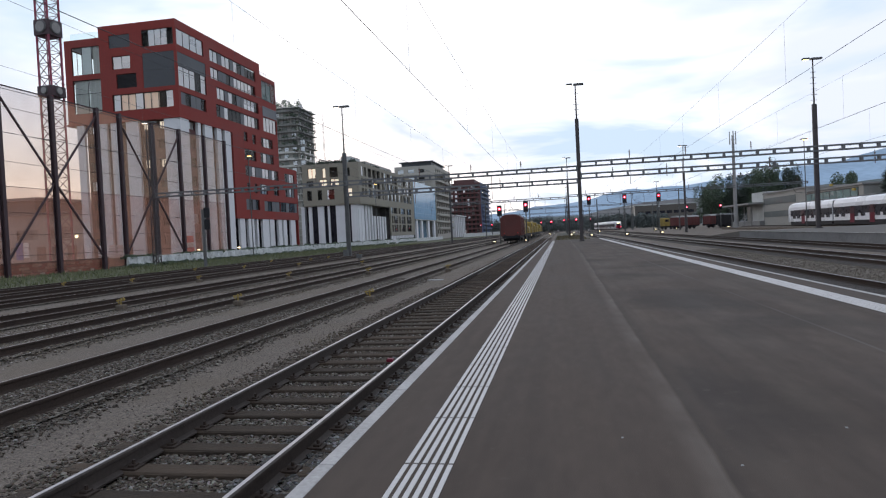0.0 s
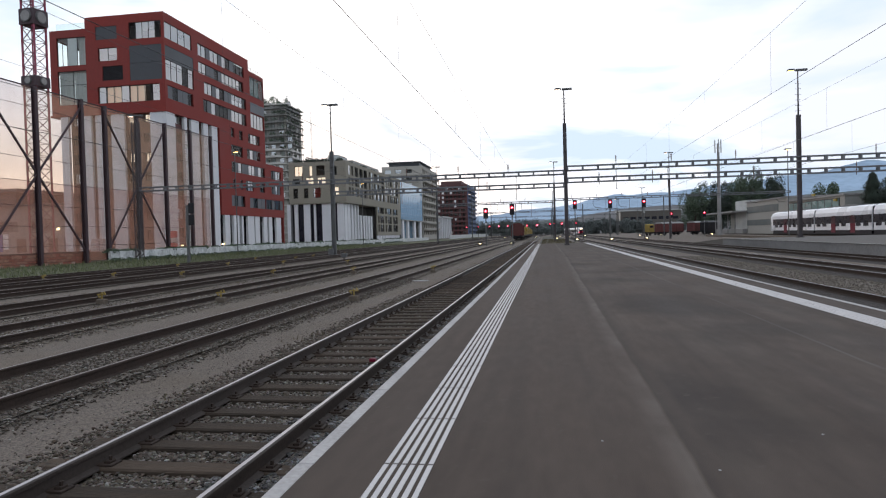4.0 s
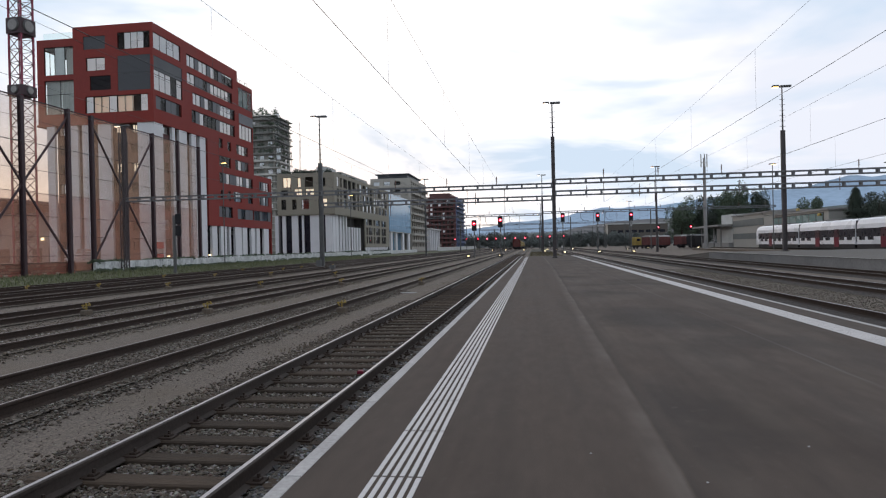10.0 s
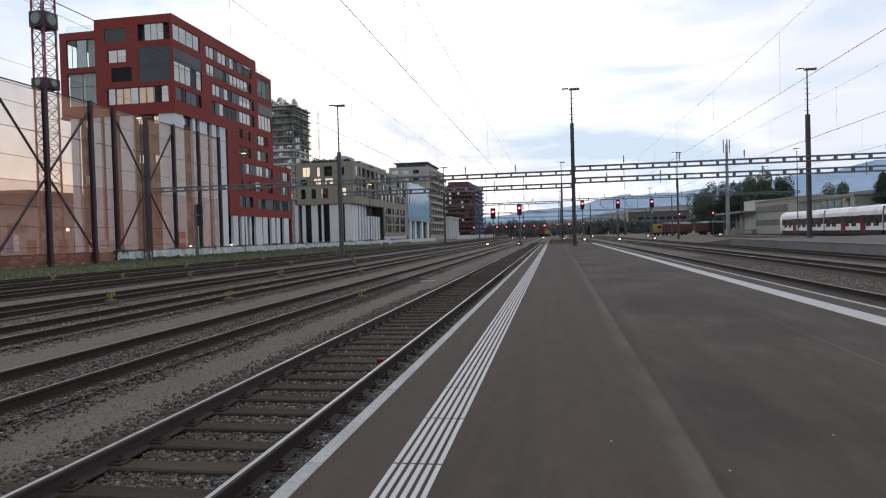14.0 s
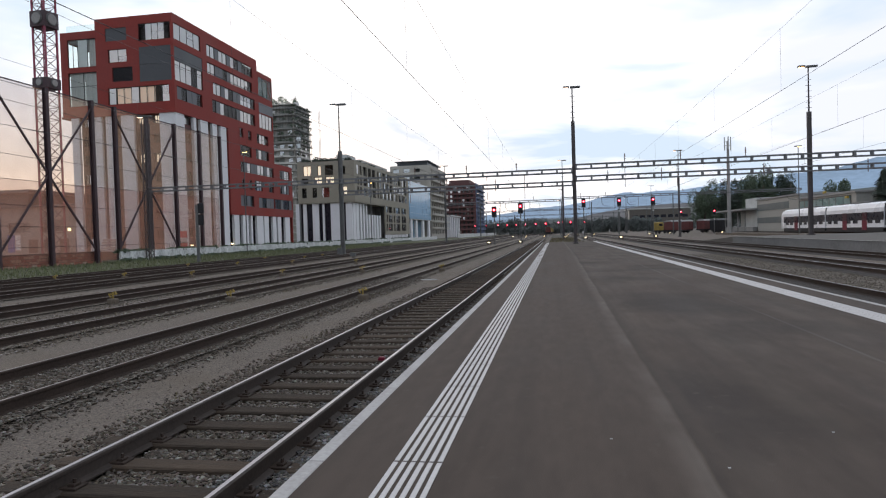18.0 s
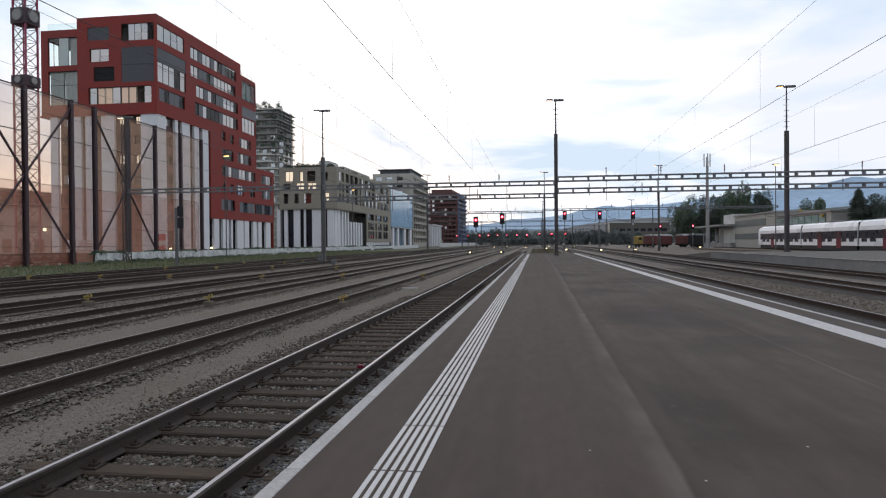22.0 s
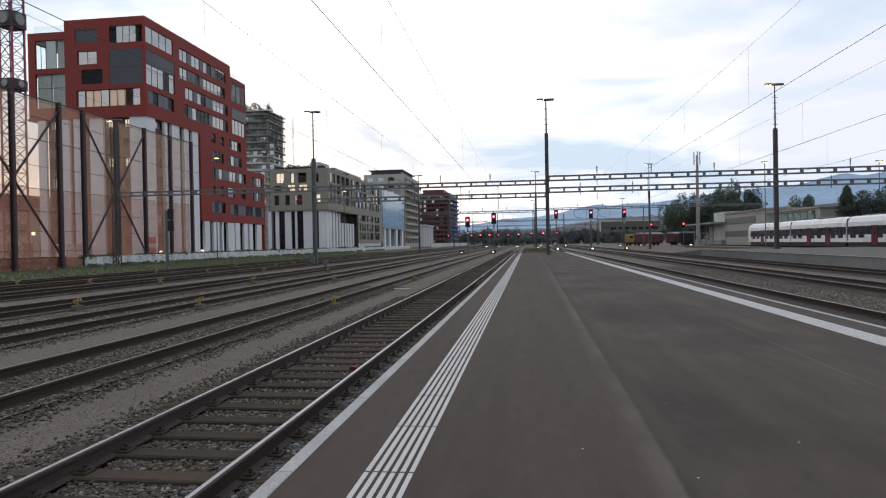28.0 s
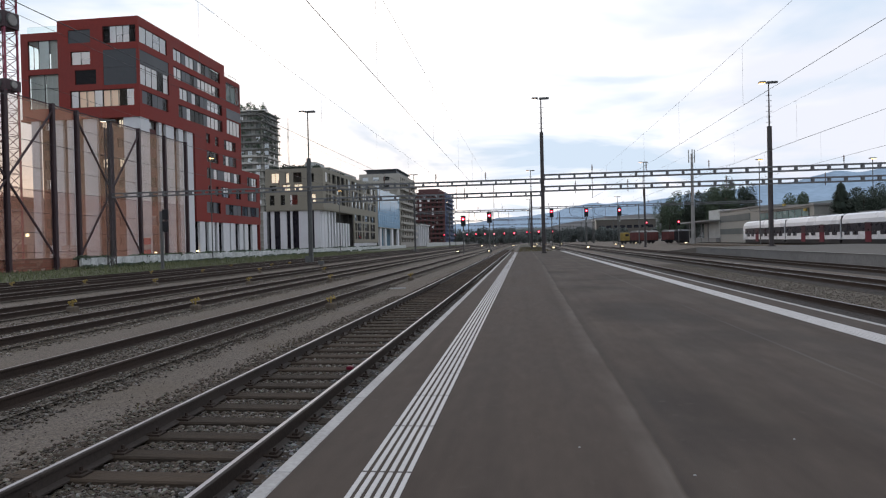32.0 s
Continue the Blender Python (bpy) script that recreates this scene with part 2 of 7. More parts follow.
def net_mat(name, colour, cover):
    """Fine netting: part of the light goes through between the threads."""
    m = bpy.data.materials.new(name)
    m.use_nodes = True
    nt = m.node_tree
    nt.nodes.clear()
    L = nt.links.new
    out = nt.nodes.new("ShaderNodeOutputMaterial")
    tr = nt.nodes.new("ShaderNodeBsdfTransparent")
    df = nt.nodes.new("ShaderNodeBsdfDiffuse")
    df.inputs[0].default_value = (*colour, 1)
    tc = nt.nodes.new("ShaderNodeTexCoord")
    n = nt.nodes.new("ShaderNodeTexNoise")
    n.inputs["Scale"].default_value = 0.5
    L(tc.outputs["Object"], n.inputs["Vector"])
    mr = nt.nodes.new("ShaderNodeMapRange")
    mr.inputs[3].default_value, mr.inputs[4].default_value = cover * 0.8, cover * 1.2
    L(n.outputs[0], mr.inputs[0])
    tl = nt.nodes.new("ShaderNodeBsdfTranslucent")
    tl.inputs[0].default_value = (*colour, 1)
    half = nt.nodes.new("ShaderNodeMixShader")
    half.inputs[0].default_value = 0.45
    L(df.outputs[0], half.inputs[1])
    L(tl.outputs[0], half.inputs[2])
    mx = nt.nodes.new("ShaderNodeMixShader")
    L(mr.outputs[0], mx.inputs[0])
    L(tr.outputs[0], mx.inputs[1])
    L(half.outputs[0], mx.inputs[2])
    L(mx.outputs[0], out.inputs[0])
    return m


def block_mat(name, a, c, mortar, width, height):
    """Courses of blocks of mixed colour, along y and z."""
    m = mat(name, a, 0.9, var=0.3, scale=1.2, fine=9, bump=0.25, bscale=20)
    nt = m.node_tree
    L = nt.links.new
    p = nt.nodes["Principled BSDF"]
    src = p.inputs["Base Color"].links[0].from_socket
    tc = nt.nodes.new("ShaderNodeTexCoord")
    sep = nt.nodes.new("ShaderNodeSeparateXYZ")
    comb = nt.nodes.new("ShaderNodeCombineXYZ")
    L(tc.outputs["Object"], sep.inputs[0])
    L(sep.outputs[1], comb.inputs[0])
    L(sep.outputs[2], comb.inputs[1])
    br = nt.nodes.new("ShaderNodeTexBrick")
    br.inputs["Scale"].default_value = 1.0
    br.inputs["Brick Width"].default_value, br.inputs["Row Height"].default_value = width, height
    br.inputs["Mortar Size"].default_value, br.inputs["Bias"].default_value = 0.02, -0.35
    br.inputs["Color2"].default_value, br.inputs["Mortar"].default_value = (*c, 1), (*mortar, 1)
    L(comb.outputs[0], br.inputs["Vector"])
    L(src, br.inputs["Color1"])
    L(br.outputs["Color"], p.inputs["Base Color"])
    return m


def leaf_mat(name, lo, hi):
    m = bpy.data.materials.new(name)
    m.use_nodes = True
    nt = m.node_tree
    L = nt.links.new
    p = nt.nodes["Principled BSDF"]
    p.inputs["Roughness"].default_value, p.inputs["Specular IOR Level"].default_value = 0.7, 0.25
    g = nt.nodes.new("ShaderNodeNewGeometry")
    mx = nt.nodes.new("ShaderNodeMix")
    mx.data_type = "RGBA"
    mx.inputs[6].default_value, mx.inputs[7].default_value = (*lo, 1), (*hi, 1)
    L(g.outputs["Random Per Island"], mx.inputs[0])
    L(mx.outputs[2], p.inputs["Base Color"])
    return m


def platform_mat():
    """Asphalt laid in two lanes: a pale worn seam where they meet, an older, smeared lane beside it."""
    m = mat("platform_asphalt", (0.0728, 0.0556, 0.0452), 0.9, var=0.16, scale=0.9, fine=7.0, bump=0.3, bscale=150, bdist=0.005, spec=0.18, stretch=(1.2, 0.32, 1.0))
    nt = m.node_tree
    L = nt.links.new
    p = nt.nodes["Principled BSDF"]
    src = p.inputs["Base Color"].links[0].from_socket
    tc = nt.nodes.new("ShaderNodeTexCoord")
    sep = nt.nodes.new("ShaderNodeSeparateXYZ")
    L(tc.outputs["Object"], sep.inputs[0])

    def noise_of(scale, stretch, detail=4.0, rot=0.0):
        mp = nt.nodes.new("ShaderNodeMapping")
        mp.inputs["Scale"].default_value = stretch
        mp.inputs["Rotation"].default_value = (0, 0, rot)
        L(tc.outputs["Object"], mp.inputs[0])
        n = nt.nodes.new("ShaderNodeTexNoise")
        n.inputs["Scale"].default_value, n.inputs["Detail"].default_value = scale, detail
        L(mp.outputs[0], n.inputs["Vector"])
        return n.outputs[0]

    def calc(op, a, b, c=None):
        n = nt.nodes.new("ShaderNodeMath")
        n.operation = op
        for i, v in enumerate((a, b, c)):
            if v is None:
                continue
            if isinstance(v, (int, float)):
                n.inputs[i].default_value = v
            else:
                L(v, n.inputs[i])
        return n.outputs[0]

    def ramp(v, stops):
        r = nt.nodes.new("ShaderNodeValToRGB")
        els = r.color_ramp.elements
        els[0].position, els[0].color = stops[0][0], (stops[0][1],) * 3 + (1,)
        els[1].position, els[1].color = stops[-1][0], (stops[-1][1],) * 3 + (1,)
        for q, c in stops[1:-1]:
            e = els.new(q)
            e.color = (c, c, c, 1)
        L(v, r.inputs[0])
        return r.outputs[0]

    def blend(fac, a, col):
        x = nt.nodes.new("ShaderNodeMix")
        x.data_type = "RGBA"
        L(fac, x.inputs[0])
        L(a, x.inputs[6])
        x.inputs[7].default_value = (*col, 1)
        return x.outputs[2]

    wob = calc("MULTIPLY_ADD", noise_of(1.0, (0.0, 0.28, 0), 2.0), 0.10, calc("MULTIPLY", noise_of(1.0, (0, 2.2, 0), 3.0), 0.03))
    drift = calc("MULTIPLY_ADD", calc("MINIMUM", sep.outputs[1], 38.0), 0.0075, 0.225)
    x1 = calc("ADD", calc("SUBTRACT", sep.outputs[0], drift), calc("MULTIPLY", wob, -1.0))
    breakup = calc("MULTIPLY_ADD", noise_of(2.0, (1.0, 0.5, 1.0)), 1.6, -0.35)
    seam = calc("MULTIPLY", ramp(x1, [(0.0, 0.0), (0.34, 0.0), (0.47, 0.75), (0.53, 1.0), (0.56, 0.0), (1.0, 0.0)]), breakup)
    col = blend(calc("MULTIPLY", seam, 0.9), src, (0.155, 0.130, 0.110))
    edge = ramp(x1, [(0.0, 0.0), (0.55, 0.0), (0.57, 0.6), (0.68, 0.0), (1.0, 0.0)])
    col = blend(calc("MULTIPLY", edge, 0.5), col, (0.022, 0.020, 0.019))
    old = ramp(calc("MULTIPLY", calc("SUBTRACT", sep.outputs[0], 1.0), 1.0), [(0.0, 0.0), (0.08, 1.0), (1.0, 1.0)])
    smear = ramp(noise_of(0.7, (1.6, 0.5, 1.0), 8.0, 0.7), [(0.0, 0.0), (0.46, 0.0), (0.62, 1.0), (1.0, 1.0)])
    col = blend(calc("MULTIPLY", calc("MULTIPLY", smear, old), 0.4), col, (0.112, 0.091, 0.073))
    dark = ramp(noise_of(0.4, (1.0, 0.8, 1.0), 5.0, -0.4), [(0.0, 1.0), (0.34, 1.0), (0.5, 0.0), (1.0, 0.0)])
    col = blend(calc("MULTIPLY", calc("MULTIPLY", dark, old), 0.65), col, (0.032, 0.026, 0.023))
    line = ramp(calc("ADD", calc("SUBTRACT", sep.outputs[0], 2.86), calc("MULTIPLY", wob, -0.8)), [(0.0, 0.0), (0.33, 0.0), (0.36, 0.8), (0.40, 0.0), (1.0, 0.0)])
    gaps = ramp(noise_of(0.35, (0.2, 1.0, 1.0), 2.0), [(0.0, 0.0), (0.45, 0.0), (0.55, 1.0), (1.0, 1.0)])
    col = blend(calc("MULTIPLY", line, calc("MULTIPLY_ADD", gaps, 0.6, 0.4)), col, (0.125, 0.110, 0.098))
    streak = ramp(noise_of(1.0, (3.2, 0.10, 1.0), 5.0), [(0.0, 0.0), (0.45, 0.0), (0.68, 1.0), (1.0, 1.0)])
    col = blend(calc("MULTIPLY", streak, 0.42), col, (0.047, 0.037, 0.031))
    spots = ramp(noise_of(9.0, (1.0, 1.0, 1.0), 3.0), [(0.0, 0.0), (0.64, 0.0), (0.72, 1.0), (1.0, 1.0)])
    col = blend(calc("MULTIPLY", spots, 0.35), col, (0.090, 0.076, 0.064))
    L(col, p.inputs["Base Color"])
    return m


M_ASPHALT = platform_mat()
M_EDGE = mat("white_edge", (0.35, 0.330, 0.316), 0.75, var=0.22, scale=1.5, fine=25, bump=0.2, bscale=120)
M_TACT = mat("white_marking", (0.49, 0.462, 0.448), 0.6, var=0.12, scale=2.0, fine=40, bump=0.15, bscale=150)
M_CONC = mat("concrete", (0.25, 0.24, 0.23), 0.85, var=0.25, scale=0.8, fine=10, bump=0.3, bscale=50)
M_CONC_DK = mat("grey_concrete", (0.165, 0.16, 0.155), 0.85, var=0.28, scale=0.5, fine=7, bump=0.3, bscale=40)
M_CONC_PALE = mat("pale_concrete", (0.42, 0.425, 0.41), 0.85, var=0.25, scale=0.3, fine=4, bump=0.2, bscale=30)
M_GARDEN = mat("stained_white_render", (0.40, 0.41, 0.395), 0.9, tint=(0.52, 0.53, 0.52), var=0.42, scale=0.9, fine=5, bump=0.25, bscale=25, stretch=(1, 1, 0.6))
M_PATH = stone_mat("fine_gravel", (0.078, 0.062, 0.050), (0.174, 0.143, 0.118), 48.0, (0.113, 0.087, 0.063), 0.5)
M_BALLAST = stone_mat("track_ballast", (0.052, 0.041, 0.033), (0.178, 0.150, 0.122), 17.0, (0.072, 0.053, 0.038))
# darker ballast for the tracks right of the platform
M_BALLAST_DK = stone_mat("oily_ballast", (0.018, 0.015, 0.013), (0.062, 0.050, 0.043), 17.0, (0.036, 0.028, 0.023))
M_PEBBLE_TAN = pebble_mat("tan_gravel", (0.080, 0.068, 0.053), (0.160, 0.140, 0.112), (0.118, 0.097, 0.072))
M_PEBBLE = pebble_mat("ballast_stone", (0.038, 0.031, 0.025), (0.25, 0.228, 0.20), (0.080, 0.059, 0.042))
M_PEBBLE_PALE = pebble_mat("pale_siding_stone", (0.085, 0.070, 0.058), (0.34, 0.31, 0.275), (0.145, 0.114, 0.084))
M_PEBBLE_BLUE = pebble_mat("fresh_stone", (0.042, 0.041, 0.041), (0.255, 0.250, 0.248), (0.090, 0.080, 0.069))
M_PEBBLE_RUST = pebble_mat("rusty_stone", (0.042, 0.034, 0.027), (0.215, 0.190, 0.158), (0.082, 0.060, 0.043))
M_SLEEPER = mat("tarred_timber", (0.041, 0.034, 0.028), 0.9, tint=(0.060, 0.043, 0.031), spec=0.15, var=0.45, scale=3.0, fine=30, bump=0.6, bscale=25, stretch=(0.35, 3.0, 3.0), rand=0.5, bdist=0.02)
M_RAIL = mat("rusty_rail", (0.036, 0.0245, 0.019), 0.75, spec=0.2, var=0.4, scale=2.0, fine=30, bump=0.2, bscale=70)
M_RAIL_NEAR = mat("brown_worn_rail", (0.045, 0.035, 0.030), 0.65, spec=0.25, var=0.35, scale=2.0, fine=30, bump=0.15, bscale=70)
M_RAILTOP = mat("bright_rail_head", (0.42, 0.40, 0.41), 0.36, metal=1.0, var=0.12, scale=1.0, fine=12, bump=0.03, bscale=50, stretch=(1, 0.05, 1))
M_RAILDULL = mat("dull_rail_head", (0.20, 0.17, 0.16), 0.42, metal=0.8, var=0.25, scale=1.0, fine=12, bump=0.05, bscale=50)
M_STEEL_DK = mat("dark_mast_steel", (0.075, 0.064, 0.064), 0.6, metal=0.3, var=0.3, scale=1.0, fine=12, bump=0.1)
M_STEEL_GR = mat("grey_mast_steel", (0.10, 0.10, 0.098), 0.6, metal=0.3, var=0.25, scale=1.0, fine=12, bump=0.1)
M_GANTRY = mat("gantry_steel", (0.14, 0.14, 0.145), 0.6, metal=0.3, var=0.25, scale=1.0, fine=10, bump=0.1)
M_FENCE = mat("brown_steel", (0.050, 0.030, 0.034), 0.6, metal=0.2, var=0.3, scale=0.8, fine=9, bump=0.1)
M_WIRE = mat("wire", (0.05, 0.05, 0.055), 0.5, metal=0.6, var=0.1, bump=0)
M_RED = mat("red_facade", (0.198, 0.026, 0.019), 0.75, var=0.13, scale=0.15, fine=3, bump=0.08, bscale=8)
M_WHITE = mat("white_facade", (0.60, 0.60, 0.61), 0.7, var=0.07, scale=0.2, fine=3, bump=0.05, bscale=8)
M_DKPANEL = mat("dark_grey_panel", (0.042, 0.045, 0.05), 0.45, var=0.12, scale=0.3, fine=4, bump=0.03)
M_FRAME = mat("window_metal", (0.035, 0.034, 0.035), 0.5, metal=0.3, var=0.15, bump=0)
# blind colour lightened to add the brightness of sky mirrored in the panes
M_BLIND = mat("pale_blind", (0.74, 0.735, 0.72), 0.8, var=0.12, scale=0.5, fine=6, bump=0.1, bscale=12, stretch=(1, 1, 5), rand=0.4)
M_SHUTTER = mat("grey_shutter", (0.105, 0.108, 0.115), 0.5, metal=0.2, var=0.15, scale=0.4, fine=6, bump=0.04)
M_CURTAIN = mat("curtain_cloth", (0.52, 0.50, 0.47), 0.9, var=0.2, scale=0.6, fine=5, bump=0.2, bscale=6, stretch=(5, 5, 0.3))
# dark colour that stands in for the shade of unlit rooms
M_ROOM_SHADE = mat("room_wall", (0.07, 0.065, 0.06), 0.9, var=0.4, scale=0.35, fine=1.2, bump=0)
M_LIT = glow("lit_room", (1.0, 0.78, 0.60), 0.95)
M_DIM = glow("dim_room", (1.0, 0.72, 0.56), 0.22)
M_GLASS = glass_mat("window_glass", (0.75, 0.8, 0.8), 1.25)
M_GLASS_BRIGHT = glass_mat("coated_glass", (0.94, 0.96, 0.96), 3.9)
M_GLASS_CLEAR = glass_mat("clear_glass", (0.90, 0.955, 0.945), 1.32)
M_BEIGE = mat("beige_facade", (0.235, 0.215, 0.170), 0.8, var=0.10, scale=0.15, fine=3, bump=0.08, bscale=8)
M_BEIGE2 = mat("light_beige_facade", (0.33, 0.31, 0.27), 0.8, var=0.10, scale=0.15, fine=3, bump=0.08, bscale=8)
M_BROWN = mat("brown_facade", (0.098, 0.044, 0.042), 0.75, var=0.15, scale=0.2, fine=3, bump=0.08, bscale=8)
M_BLUE_CLAD = mat("blue_cladding", (0.075, 0.10, 0.17), 0.6, var=0.2, scale=0.2, fine=3, bump=0.05)
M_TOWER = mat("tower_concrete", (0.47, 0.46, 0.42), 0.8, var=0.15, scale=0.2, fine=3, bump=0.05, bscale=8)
M_ROOF = mat("flat_roof", (0.12, 0.12, 0.12), 0.9, var=0.2, bump=0.1)
M_BLUEGL = mat("blue_glass_front", (0.13, 0.24, 0.33), 0.12, var=0.2, scale=0.12, fine=0.8, spec=0.9, bump=0.02)
M_DRY = stone_mat("dry_verge", (0.045, 0.042, 0.030), (0.085, 0.078, 0.058), 9.0, (0.06, 0.052, 0.04))
M_GRASS = stone_mat("grass_strip", (0.055, 0.062, 0.032), (0.110, 0.112, 0.064), 9.0, (0.078, 0.068, 0.046))
M_LEAF = leaf_mat("leaf", (0.082, 0.108, 0.074), (0.108, 0.140, 0.092))
M_LEAF_DK = leaf_mat("dark_leaf", (0.050, 0.064, 0.050), (0.076, 0.094, 0.072))
# leaf green greyed and lightened to paint in the haze of distance
M_LEAF_HAZE = leaf_mat("far_leaf", (0.108, 0.122, 0.116), (0.136, 0.150, 0.142))
M_WEED = leaf_mat("weed", (0.070, 0.082, 0.038), (0.150, 0.160, 0.080))
M_BARK = mat("bark", (0.07, 0.055, 0.045), 0.9, var=0.3, bump=0.5, bscale=12)
M_YELLOW = mat("yellow_paint", (0.33, 0.23, 0.04), 0.6, var=0.3, scale=2, fine=14, bump=0.1)
M_WAGON = mat("oxide_red_paint", (0.095, 0.025, 0.020), 0.65, var=0.25, scale=0.5, fine=5, bump=0.1)
M_BLACK = mat("black_metal", (0.018, 0.017, 0.019), 0.7, spec=0.25, var=0.2, bump=0.05)
M_TRAINW = mat("white_train_paint", (0.66, 0.66, 0.68), 0.3, var=0.06, scale=0.4, fine=4, bump=0.0)
M_TRAINR = mat("red_train_paint", (0.115, 0.005, 0.018), 0.4, spec=0.2, var=0.08, scale=0.4, fine=4, bump=0.0)
M_TRAINB = mat("dark_window_band", (0.016, 0.015, 0.022), 0.3, var=0.1, spec=0.2, bump=0)
M_CRANE = mat("crane_red", (0.22, 0.03, 0.06), 0.55, var=0.2, scale=1, fine=9, bump=0.05)
M_RED_LAMP = glow("red_signal_light", (1.0, 0.015, 0.05), 3.0)
# pinkish glow that paints the dazzled centre of a red lamp
M_RED_GLARE = glow("red_signal_core", (1.0, 0.35, 0.42), 6.0)
M_WARM_LAMP = glow("warm_white_light", (1.0, 0.78, 0.42), 4.0)
M_LAMP_ORANGE = glow("sodium_light", (1.0, 0.55, 0.16), 6.0)
M_LAMP_PALE = glow("pale_lamp", (1.0, 0.72, 0.55), 3.0)
# air haze is painted into this pale blue base colour
M_HILL_HAZE = mat("far_hill", (0.27, 0.36, 0.46), 1.0, var=0.18, scale=0.004, fine=0.03, bump=0)
M_HILL2 = mat("wooded_hill", (0.085, 0.10, 0.095), 1.0, var=0.3, scale=0.01, fine=0.08, bump=0)
# neutral grey slope: distance haze is mixed into the base colour
M_FIELD_HAZE = mat("slope", (0.100, 0.098, 0.100), 1.0, var=0.3, scale=0.012, fine=0.09, bump=0)
M_INSUL = mat("insulator", (0.10, 0.045, 0.03), 0.35, var=0.1, bump=0)
M_NET = net_mat("upper_net", (0.60, 0.40, 0.28), 0.24)
M_NET2 = net_mat("lower_net", (0.52, 0.28, 0.20), 0.35)
M_BLOCKS = block_mat("mottled_blocks", (0.27, 0.085, 0.065), (0.50, 0.40, 0.34), (0.13, 0.07, 0.06), 0.62, 0.28)
M_GREY_CLAD = mat("grey_cladding", (0.275, 0.265, 0.240), 0.6, var=0.1, scale=0.3, fine=4, bump=0.05)
M_TEAL = mat("teal_band", (0.13, 0.21, 0.20), 0.25, var=0.1, scale=0.3, bump=0.02)
M_STONE_DK = mat("weathered_concrete", (0.105, 0.093, 0.080), 0.9, var=0.3, scale=4, fine=25, bump=0.3)
M_SHOE_BLOCK = mat("rust_stained_block", (0.10, 0.078, 0.058), 0.9, var=0.35, scale=5, fine=25, bump=0.3)
M_BAND_DK = mat("dark_cladding_band", (0.075, 0.09, 0.09), 0.5, var=0.12, scale=0.3, fine=4, bump=0.03)
M_TOWER_DK = mat("weathered_tower_concrete", (0.22, 0.22, 0.20), 0.85, var=0.2, scale=0.3, fine=3, bump=0.05)
M_TOWER_WALL = mat("tower_wall", (0.33, 0.32, 0.285), 0.8, var=0.2, scale=0.2, fine=2, bump=0.03)
M_YELLOW_DK = mat("dirty_yellow_paint", (0.24, 0.165, 0.035), 0.65, var=0.35, scale=0.8, fine=6, bump=0.1)
M_SIGN_RED = mat("sign_red", (0.45, 0.03, 0.05), 0.5, var=0.1, bump=0)
M_DRY_LEAF = leaf_mat("dry_weed", (0.07, 0.06, 0.035), (0.16, 0.13, 0.075))
M_PALE_RENDER = mat("pale_render", (0.29, 0.25, 0.225), 0.85, var=0.18, scale=0.3, fine=4, bump=0.1, bscale=12)
M_SITE_BLUE = mat("blue_door_paint", (0.08, 0.10, 0.28), 0.5, var=0.15, scale=0.5, fine=5, bump=0.05)
M_FIN_BROWN = mat("brown_boarding", (0.115, 0.068, 0.050), 0.8, var=0.25, scale=0.6, fine=6, bump=0.2, bscale=14)
M_TRAINR_DK = mat("tinted_door_glass", (0.038, 0.006, 0.012), 0.3, var=0.1, spec=0.3, bump=0)
M_CRANE_DK = mat("dark_crane_lattice", (0.085, 0.03, 0.045), 0.6, var=0.2, scale=1, fine=9, bump=0.05)
M_WAGON_OLD = mat("weathered_wagon_paint", (0.105, 0.032, 0.029), 0.75, var=0.35, scale=0.6, fine=6, bump=0.15)


